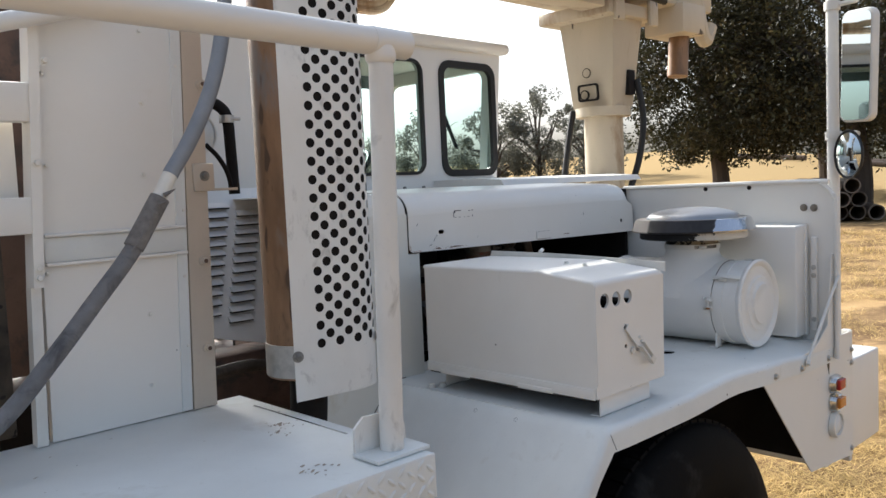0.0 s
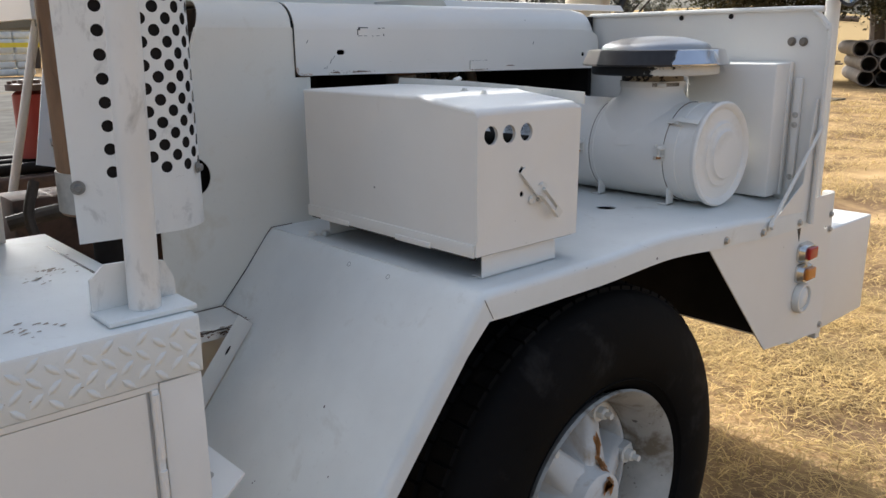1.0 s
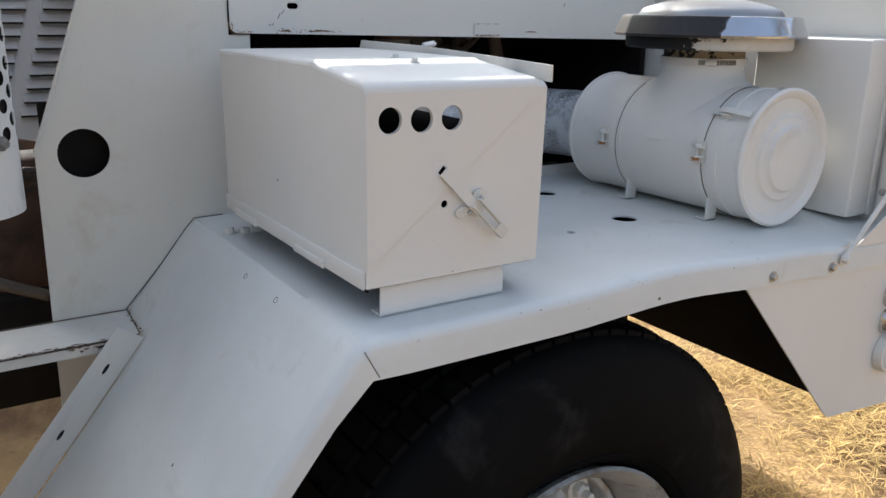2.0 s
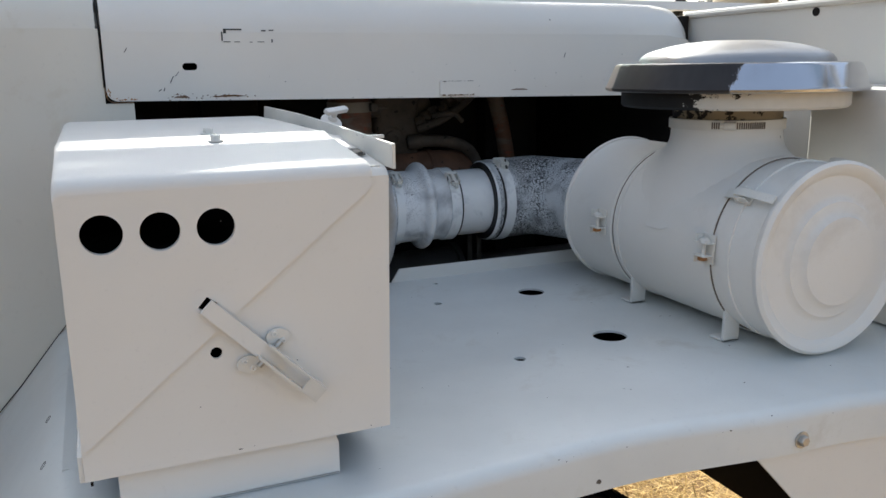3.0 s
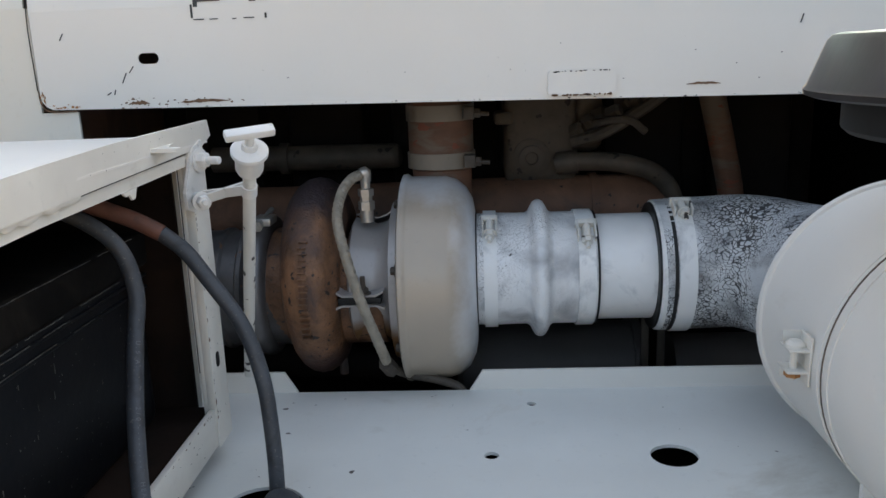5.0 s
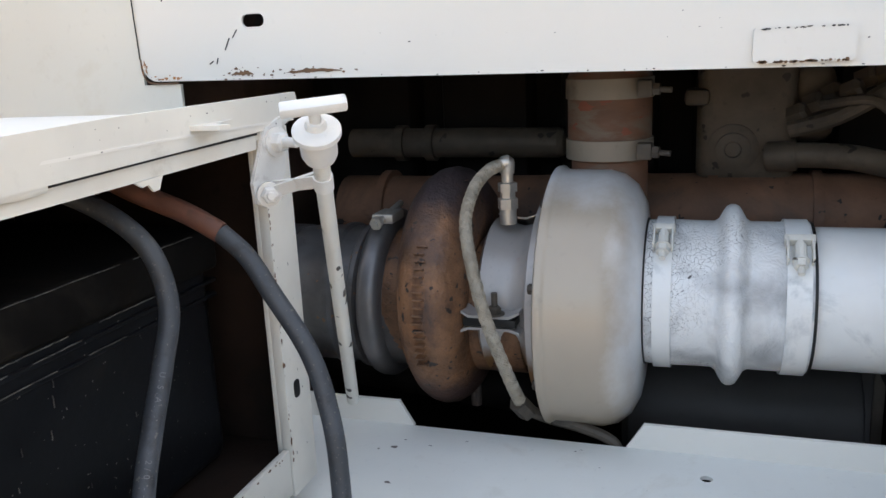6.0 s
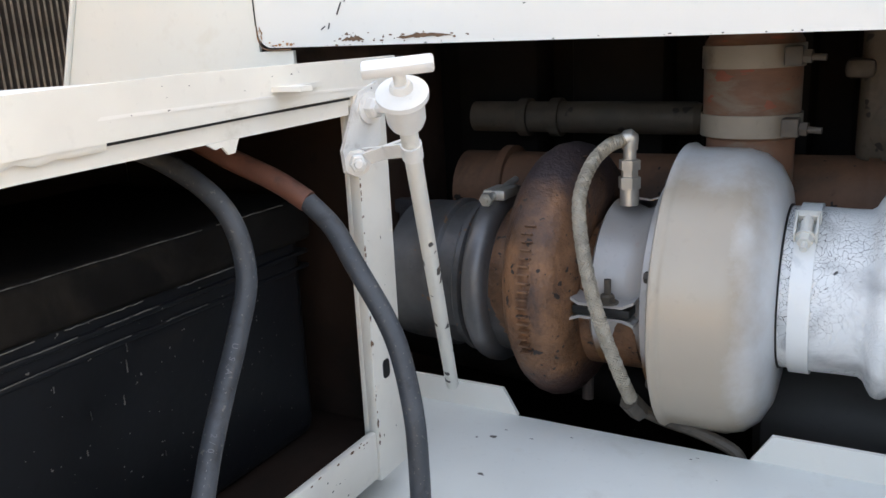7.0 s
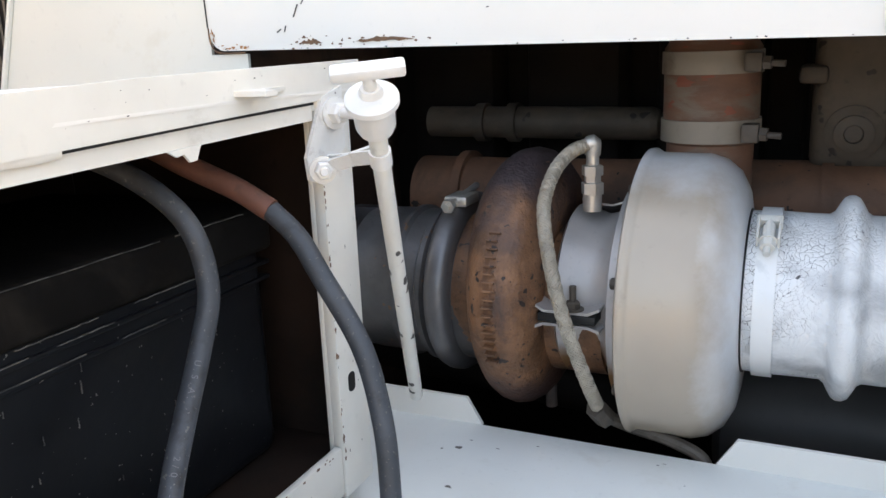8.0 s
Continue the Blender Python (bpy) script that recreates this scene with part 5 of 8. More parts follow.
    # pipes added over the cab roof to cast the lid's dark band
    for pts in ([(0.74, 0.80, 2.715), (0.68, 0.80, 2.62), (0.60, 0.80, 2.556), (0.45, 0.80, 2.546), (0.2, 0.80, 2.545), (0.0, 0.80, 2.545), (-0.25, 0.80, 2.57), (-0.38, 0.80, 2.715)],
                [(0.72, 0.80, 2.715), (0.66, 0.80, 2.64), (0.58, 0.80, 2.580), (0.42, 0.80, 2.574), (0.34, 0.80, 2.586), (0.2, 0.80, 2.592), (-0.2, 0.80, 2.600), (-0.36, 0.80, 2.715)]):
        plain_part("shade_pipe", tube(fresh(), pts, 0.019, 10, 6), mast_paint, m, "cream pipe added under the boom to shade the box lid")
    bm = fresh()
    box(bm, x + 0.02, x + 0.09, y - 0.195, y - 0.1, 2.3, 2.46, 0.004)
    part("cable_slot", bm, engine_dark, m)


ground()
gravel_yard()
straw_blades()
fender()
under_deck()
hood()
cowl()
front_panel()
skirt_and_bumper()
wheel(0.345, -0.806, 0.512)
mirrors()
cab()
mast()


# ---- on the fender deck ----
def battery_box():
    b = thing("battery_box", "cream sheet-metal battery box with latch, open on one side", "battery box", (0.08, -0.44, DECK))
    x0, x1, y0, y1, z0, z1 = -0.070, 0.247, -0.755, -0.14, 1.234, 1.552
    # cover: top and front bent from one sheet, with the front bend rounded and a shallow second fold
    bm = fresh()
    r = 0.015
    prof = [(y1 + 0.004, z1 - 0.002), (-0.30, z1), (-0.560, z1), (-0.565, z1), (-0.570, z1 + 0.0009), (-0.576, z1 + 0.0014), (-0.582, z1 + 0.0012), (-0.588, z1 - 0.0002), (-0.598, z1 - 0.0028), (-0.604, z1 - 0.00345), (y0 + r + 0.010, z1 - 0.0180), (y0 + r + 0.004, z1 - 0.0188)]
    for a in range(12, 91, 13):
        t = radians(a)
        prof.append((y0 + r - (r + 0.0040) * math.sin(t), z1 - 0.0192 - r * (1 - math.cos(t))))
    zf = prof[-1][1]
    grid(bm, [[(x, y, z - dz) for y, z in prof] for x, dz in ((x0 - 0.0002, 0.009), (x0 + 0.0006, 0.005), (x0 + 0.0032, 0.0017), (x0 + 0.008, 0.0), (-0.02, 0), (0.06, 0), (0.14, 0), (0.19, 0), (0.2320, 0), (0.2335, 0.0012))])
    thicken(bm, 0.003)
    lid = part("cover_top", bm, lid_white, b, "rounded cream cover", 40)
    bm = fresh()
    strap_slot = [(0.0485, 1.398), (0.058, 1.4085), (0.069, 1.400), (0.059, 1.389)]
    sheet(bm, [[(x0, z0), (x1, z0), (x1 + 0.006, zf - 0.0004), (x0, zf - 0.0004)], circle(-0.032, 1.479, 0.0190, 28), circle(0.020, 1.478, 0.0187, 28), circle(0.0720, 1.478, 0.0185, 28), circle(0.0635, 1.348, 0.006, 14), strap_slot],
          lambda u, v: (u, y0, v), (0, 0.003, 0))
    front = part("cover_front", bm, box_white, b, "cream front with three round holes")
    # overlapping sheet whose edge slants across the front
    bm = fresh()
    sheet(bm, [[(x0, 1.2660), (-0.0630, 1.2690), (0.2320, 1.5055), (0.2320, zf), (x0 + 0.008, zf), (x0 + 0.0032, zf - 0.0017), (x0 + 0.0006, zf - 0.005), (x0, zf - 0.009)], circle(-0.032, 1.479, 0.0190, 28), circle(0.020, 1.478, 0.0187, 28), circle(0.0720, 1.478, 0.0185, 28), strap_slot], lambda u, v: (u, y0 - 0.0040, v), (0, 0.0038, 0))
    part("front_overlap", bm, box_white, front, "overlapping front sheet with a slanting edge")
    # lower sheet that shows as a narrow strip between the cover and the flange
    bm = fresh()
    grid(bm, [[(x, y + 0.004, z - 0.0065) for y, z in prof] for x in (0.190, x1 + 0.0060)])
    thicken(bm, 0.002)
    part("inner_lip", bm, box_white, b, "strip of lower sheet beside the cover")
    bm = fresh()
    side = [(y, z - 0.0052) for y, z in prof[1:-1]][::-1]
    sheet(bm, [[(y0 + 0.0032, z0), (y1 - 0.0002, z0), (y1 - 0.0002, z1 - 0.0055)] + [(y, z) for y, z in side[::-1]] + [(y0 + 0.0032, zf)]], lambda u, v: (x0 + 0.0004, u, v), (0.003, 0, 0))
    part("cover_side", bm, box_white, b)
    bm = fresh()
    sheet(bm, [[(x0 + 0.004, z0), (x1 - 0.03, z0), (x1 - 0.03, z1 - 0.006), (x0 + 0.004, z1 - 0.006)]], lambda u, v: (u, y1, v), (0, 0.003, 0))
    part("cover_back", bm, box_white, b)
    # dark brown sheets added over the white inner faces
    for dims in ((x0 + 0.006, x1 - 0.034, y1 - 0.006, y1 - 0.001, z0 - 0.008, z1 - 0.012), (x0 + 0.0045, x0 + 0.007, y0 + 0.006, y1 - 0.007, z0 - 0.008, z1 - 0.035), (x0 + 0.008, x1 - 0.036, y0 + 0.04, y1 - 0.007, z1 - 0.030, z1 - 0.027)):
        part("inner_lining", box(fresh(), *dims, 0), box_inside, b, "dark brown lining added inside the box")
    # tray below the cover
    bm = fresh()
    box(bm, x0 - 0.0050, x0 + 0.0, y0 + 0.004, y1, z0 - 0.002, z0 + 0.026, 0.0012)
    for yy in (-0.62, -0.32):
        box(bm, x0 - 0.0085, x0 - 0.0045, yy, yy + 0.12, z0 - 0.004, z0 + 0.009, 0.0015)
    part("tray", bm, box_white, b)
    for y in (-0.742, -0.185):
        bm = fresh()
        sheet(bm, [[(-0.040, DECK + 0.0015), (0.190, DECK + 0.0015), (0.190, DECK + 0.040), (0.185, DECK + 0.053), (-0.040, DECK + 0.053)]], lambda u, v: (u, y, v), (0, 0.003, 0))
        box(bm, -0.040, 0.190, y, y + 0.03, DECK + 0.0015, DECK + 0.0045, 0.001)
        box(bm, -0.040, 0.190, y, y + 0.03, DECK + 0.0505, DECK + 0.0535, 0.001)
        part("foot_channel", bm, box_white, b, "bent channel foot")
    for x, y in ((-0.050, -0.175), (-0.078, -0.158)):
        part("foot_bolt", bolt(fresh(), (x, y, DECK + 0.001), (0, 0, 1), 0.010, 0.010), worn_white, b)
    # raised flange along the open side, with its tab
    bm = fresh()
    sheet(bm, [[(y0 - 0.004, z1 - 0.028), (y0 - 0.004, z1 - 0.002), (-0.66, z1 + 0.002), (-0.47, z1 + 0.009), (-0.36, z1 + 0.012), (-0.125, z1 + 0.0135), (-0.118, z1 - 0.004), (-0.15, z1 - 0.0135), (-0.40, z1 - 0.0200)]], lambda u, v: (x1 + 0.002 + 0.02 * max(0.0, -0.40 - u), u, v), (0.0035, 0, 0))
    flange = part("side_flange", bm, worn_white, b, "raised flange with bubbled chipped paint")
    bm = fresh()
    sheet(bm, [[(-0.43, 1.5290), (-0.30, 1.5325), (-0.188, 1.5345), (-0.188, 1.5362), (-0.30, 1.5348), (-0.43, 1.5312)]], lambda u, v: (x1 + 0.0013, u, v), (0.0006, 0, 0))
    part("gap", bm, seal, flange, "dark gap under the flange")
    bm = fresh()
    sheet(bm, [[(-0.345, 1.5205), (-0.338, 1.5165), (-0.332, 1.5175), (-0.327, 1.5120), (-0.321, 1.5125), (-0.318, 1.5185), (-0.316, 1.5215)]], lambda u, v: (x1 + 0.0014, u, v), (0.0020, 0, 0))
    part("paint_drip", bm, worn_white, flange, "hardened drip of white paint")
    for y, ln, w in ((-0.275, 0.05, 0.85), (-0.650, 0.03, 0.95)):
        bm = fresh()
        sheet(bm, [[(0.0, -0.008), (0.028 * w, -0.006), (0.030 * w, 0.004), (0.012 * w, 0.010), (0.0, ln)]], lambda u, v: (x1 + 0.005 + 0.02 * max(0.0, -0.40 - y) + u, y + v, z1 - 0.0045), (0, 0, 0.0035))
        part("tab", bm, worn_white, flange)
    bm = fresh()
    rng = random.Random(8)
    tube(bm, [(x1 + 0.0035, -0.535 + 0.0105 * i, z1 - 0.0235 + 0.0003 * i + rng.uniform(-0.0018, 0.0018)) for i in range(12)], 0.0044, 10, 4)
    bmesh.ops.scale(bm, vec=(0.50, 1, 1), space=Matrix.Translation((-x1 - 0.0035, 0, 0)), verts=bm.verts)
    part("sealant", bm, worn_white, flange, "smeared sealant under paint")
    for x, y, z in ((0.098, -0.606, z1 - 0.0036), (0.098, -0.545, z1)):
        part("top_bolt", bolt(fresh(), (x, y, z), (0, 0, 1), 0.006, 0.006), worn_white, lid)
    # slots beside the flange, each with a bent tongue
    for y, z, tilt in ((-0.68, z1 - 0.0182, 0.1155), (-0.41, z1 - 0.0063, 0.0)):
        bm = fresh()
        sheet(bm, [[(0.2345, y - 0.018), (0.2478, y - 0.014), (0.2484, y + 0.016), (0.2360, y + 0.019)]], lambda u, v: (u, v, z + 0.0012 + tilt * (v - y)), (0, 0, 0.0010))
        part("slot", bm, seal, lid, "dark slot beside the flange")
        bm = fresh()
        sheet(bm, [[(0.2365, y - 0.010), (0.2465, y - 0.006), (0.2470, y + 0.006), (0.2385, y + 0.004)]], lambda u, v: (u, v, z + 0.0026 + tilt * (v - y)), (0, 0, 0.0008))
        part("tongue", bm, old_bolt, lid, "bent grey tongue")
    # front return of the open side
    bm = fresh()
    sheet(bm, [[(y0 + 0.0015, z0), (-0.692, z0), (-0.684, 1.40), (-0.677, 1.505), (-0.677, 1.516), (y0 + 0.0015, 1.516)], circle(-0.698, 1.466, 0.0045, 14)], lambda u, v: (x1 - 0.0030 + 0.019 * (v - z0), u, v), (0.0030, 0, 0))
    part("front_return", bm, box_white, b, "cream sheet bent round the front corner")
    # angle-iron frame of the open side
    bm = fresh()
    sheet(bm, [[(y0 + 0.012, 1.5075), (-0.47, 1.5180), (-0.190, 1.5230), (-0.190, 1.5400), (y0 + 0.012, 1.5265)]], lambda u, v: (x1 - 0.030, u, v), (0.0312, 0, 0))
    box(bm, x1 - 0.030, x1 + 0.0015, -0.1895, y1 - 0.004, z1 - 0.022, z1 - 0.012, 0.001)
    top = part("top_rail", bm, worn_white, b, "angle-iron rail with chipped white paint")
    bm = fresh()
    box(bm, x1 - 0.006, x1 + 0.0045, -0.187, -0.142, z0 - 0.030, z1 - 0.013, 0.002)
    box(bm, x1 - 0.010, x1 - 0.005, -0.187, -0.182, z0 - 0.02, z1 - 0.03, 0.0015)
    post = part("corner_post", bm, worn_white, b, "angle-iron corner post with chipped white paint")
    bm = fresh()
    sheet(bm, [rounded(-0.173, -0.163, 1.295, 1.312, 0.004)], lambda u, v: (x1 + 0.0045, u, v), (0.0006, 0, 0))
    part("post_hole", bm, seal, post)
    bm = fresh()
    box(bm, x1 - 0.004, x1 + 0.0032, -0.690, -0.1875, z0 - 0.026, z0 + 0.018, 0.002)
    part("bottom_rail", bm, worn_white, b, "angle-iron bottom rail with chipped white paint")
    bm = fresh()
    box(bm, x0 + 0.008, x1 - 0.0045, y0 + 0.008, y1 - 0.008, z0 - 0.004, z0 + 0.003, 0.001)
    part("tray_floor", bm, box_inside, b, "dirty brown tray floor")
    chips(flange, (x1 + 0.0056, y0, z1 - 0.002), (x1 + 0.0056, -0.13, z1 + 0.009), (1, 0, 0), 34, 11, 0.0006, 0.0006)
    chips(flange, (x1 + 0.0056, -0.52, z1 - 0.010), (x1 + 0.0056, -0.30, z1 - 0.003), (1, 0, 0), 14, 12, 0.0006, 0.004)
    chips(post, (x1 + 0.0046, -0.165, z0), (x1 + 0.0046, -0.165, z1 - 0.06), (1, 0, 0), 12, 13, 0.0009, 0.012)
    chips(post, (x1 + 0.0046, -0.1865, z0), (x1 + 0.0046, -0.1865, z1 - 0.06), (1, 0, 0), 40, 14, 0.0016, 0.0006, rust_flake)
    chips(b, (x1 + 0.0031, -0.70, z0 - 0.004), (x1 + 0.0031, -0.19, z0 - 0.004), (1, 0, 0), 16, 15, 0.0012, 0.010)
    chips(b, (x1 + 0.0031, -0.70, z0 + 0.016), (x1 + 0.0031, -0.19, z0 + 0.016), (1, 0, 0), 44, 16, 0.0014, 0.0010, rust_flake)
    chips(front, (x0 + 0.01, y0, z0 + 0.004), (x1 - 0.01, y0, z0 + 0.004), (0, -1, 0), 4, 17, 0.0010, 0.002)
    chips(front, (x0 + 0.02, y0, 1.40), (x1 - 0.02, y0, 1.40), (0, -1, 0), 7, 18, 0.0008, 0.06)
    # over-centre latch on the front
    bm = fresh()
    d = Vector((0.107, 0, -0.109)).normalized()
    n = Vector((-d.z, 0, d.x))
    c0 = Vector((0.057, y0, 1.399))

    def strip(bm, s0, s1, w, off, th, shift=0.0):
        pts = []
        for s, q in ((s0, -w), (s1, -w), (s1, w), (s0, w)):
            p = c0 + d * s + n * (q + shift)
            pts.append((p.x, p.z))
        sheet(bm, [pts], lambda u, v: (u, y0 - off, v), (0, -th, 0))

    strip(bm, -0.002, 0.088, 0.0085, 0.008, 0.0035)
    strip(bm, 0.088, 0.094, 0.0085, 0.0065, 0.0035)
    strip(bm, 0.094, 0.098, 0.0085, 0.0035, 0.0045)
    latch = part("latch_strap", bm, box_white, front, "cream over-centre latch strap")
    bm = fresh()
    strip(bm, 0.072, 0.150, 0.0014, 0.0125, 0.012, 0.0095)
    strip(bm, 0.072, 0.150, 0.0014, 0.0125, 0.012, -0.0060)
    strip(bm, 0.128, 0.150, 0.0085, 0.0225, 0.0025, 0.0017)
    strip(bm, 0.147, 0.150, 0.0085, 0.0125, 0.0045, 0.0017)
    part("latch_lever", bm, worn_white, latch, "forked cream lever")
    for sgn, s in ((1, 0.078), (-1, 0.074)):
        bm = fresh()
        p = c0 + d * s + n * (0.020 * sgn)
        sheet(bm, [circle(p.x, p.z, 0.0095, 16, 0.0125)], lambda u, v: (u, y0 - 0.0025, v), (0, -0.003, 0))
        lug = part("latch_base", bm, worn_white, front)
        bm = fresh()
        for k in (-1, 1):
            q = p + d * 0.006 * k
            lathe(bm, (q.x, y0 - 0.0054, q.z), (0, -1, 0), [(0, 0.0034), (0.0018, 0.0030), (0.0020, 0.0016), (0.0002, 0.0012), (0.0002, 0.0)], 12)
        part("rivet", bm, box_white, lug)
    bm = fresh()
    p = c0 + d * 0.082
    rod(bm, p + n * 0.019 + Vector((0, -0.008, 0)), p - n * 0.015 + Vector((0, -0.008, 0)), 0.0035, 8)
    part("latch_pin", bm, steel, latch)
    # battery inside
    bat = thing("battery", "dusty black plastic truck battery with moulded lid lines", "battery", (0.06, -0.44, z0))
    bm = fresh()
    box(bm, -0.055, 0.185, -0.70, -0.182, z0 + 0.0035, 1.430, 0.016, 4)
    part("case", bm, battery_black, bat)
    bm = fresh()
    box(bm, -0.059, 0.191, -0.705, -0.176, 1.417, 1.454, 0.006, 3)
    part("lid", bm, battery_lid, bat, "dusty grey-brown battery lid")
    for z, e in ((1.405, 0.0030), (1.392, 0.0022)):
        bm = fresh()
        box(bm, -0.057, 0.185 + e, -0.7, -0.179, z, z + 0.004, 0.0015)
        part("rib", bm, battery_black, bat)
    # pale worn lines on the moulded edges, and dried drips
    rng = random.Random(6)
    for z, x, spans in ((1.4525, 0.1902, ((-0.68, -0.50), (-0.49, -0.30), (-0.285, -0.21))), (1.4175, 0.1908, ((-0.66, -0.44), (-0.42, -0.36), (-0.33, -0.25))), (1.409, 0.1876, ((-0.60, -0.41), (-0.39, -0.345))), (1.396, 0.1868, ((-0.69, -0.37), (-0.34, -0.30)))):
        for p, q in spans:
            bm = fresh()
            n = 14
            tube(bm, [(x, p + (q - p) * i / n, z + rng.uniform(-0.0003, 0.0003)) for i in range(n + 1)], 0.0004, 5, 1, smooth=False)
            part("worn_edge", bm, pale_scratch, bat)
    for y, z, h in ((-0.374, 1.386, 0.008), (-0.376, 1.372, 0.009), (-0.382, 1.352, 0.006), (-0.408, 1.352, 0.006), (-0.43, 1.38, 0.004), (-0.30, 1.33, 0.004), (-0.262, 1.395, 0.003), (-0.47, 1.31, 0.005), (-0.355, 1.30, 0.004), (-0.415, 1.33, 0.004), (-0.52, 1.36, 0.006)):
        bm = fresh()
        k = 5
        left = [(y - rng.uniform(0.0001, 0.0006), z + h * i / k) for i in range(k + 1)]
        right = [(y + rng.uniform(0.0001, 0.0006), z + h * i / k) for i in range(k, -1, -1)]
        sheet(bm, [left + right], lambda u, v: (0.1852, u, v), (0.0004, 0, 0))
        part("dried_drip", bm, pale_scratch, bat)


def cables():
    a = [(0.06, -0.34, 1.525), (0.12, -0.322, 1.520), (0.175, -0.308, 1.500), (0.216, -0.301, 1.468), (0.231, -0.303, 1.425), (0.234, -0.322, 1.385), (0.241, -0.349, 1.352), (0.250, -0.378, 1.316), (0.264, -0.412, 1.264), (0.285, -0.438, 1.216), (0.322, -0.443, 1.1965), (0.360, -0.402, 1.194), (0.374, -0.342, 1.196), (0.358, -0.296, 1.202), (0.330, -0.278, 1.190), (0.312, -0.270, 1.12)]
    b1 = [(0.07, -0.26, 1.528), (0.12, -0.245, 1.515), (0.165, -0.238, 1.494), (0.203, -0.231, 1.477), (0.230, -0.227, 1.461)]
    b2 = [(0.230, -0.227, 1.461), (0.252, -0.227, 1.442), (0.272, -0.231, 1.416), (0.305, -0.235, 1.366), (0.323, -0.243, 1.315), (0.330, -0.250, 1.265), (0.333, -0.258, 1.20), (0.331, -0.266, 1.13), (0.33, -0.266, 1.06)]
    c = thing("battery_cable", "thick grey rubber battery cable curling from the box into the deck", "cable", (0.26, -0.37, DECK), group="battery cables")
    bm = fresh()
    tube(bm, a, 0.0076, 16, 10)
    part("jacket", bm, cable_rubber, c)
    # printed words along the jacket
    path = spline(a, 10)
    bm = fresh()
    for run, start, step in (("2/0", 66, 0), ("--------", 69, 4), ("HEAVY DUTY", 77, 0), ("U.S.A.", 52, 0)):
        dist = 0.1 * step
        for ch in run:
            i = start + int(dist)
            f = dist - int(dist)
            p = path[i].lerp(path[i + 1], f)
            t = (path[i + 2] - path[i - 1]).normalized()
            dist += 0.0047 / max(0.003, (path[i + 1] - path[i]).length)
            if ch == " ":
                continue
            out = (Vector((0.60, -0.72, 1.588)) - p)
            out = (out - t * out.dot(t)).normalized()
            side = t.cross(out)
            glyph = bpy.data.curves.new("glyph", "FONT")
            glyph.body, glyph.size, glyph.align_x, glyph.align_y, glyph.extrude = ch, 0.0058, "CENTER", "CENTER", 0.0001
            tmp = bpy.data.objects.new("glyph", glyph)
            data = bpy.data.meshes.new_from_object(tmp)
            m = Matrix(((t.x, side.x * -1, out.x, 0), (t.y, side.y * -1, out.y, 0), (t.z, side.z * -1, out.z, 0), (0, 0, 0, 1)))
            data.transform(Matrix.Translation(p + out * 0.0077) @ m)
            bm.from_mesh(data)
            bpy.data.objects.remove(tmp)
            bpy.data.curves.remove(glyph)
            bpy.data.meshes.remove(data)
    part("lettering", bm, surface("print_grey", (0.115, 0.12, 0.13), 0.6), c, "pale printed lettering")
    c = thing("battery_cable", "grey rubber battery cable with a faded red sleeve", "cable", (0.3, -0.3, DECK), group="battery cables")
    bm = fresh()
    tube(bm, b2, 0.0080, 16, 10)
    part("jacket", bm, cable_rubber, c)
    bm = fresh()
    tube(bm, b1, 0.0087, 16, 10)
    part("sleeve", bm, cable_red, c, "faded red sleeve")


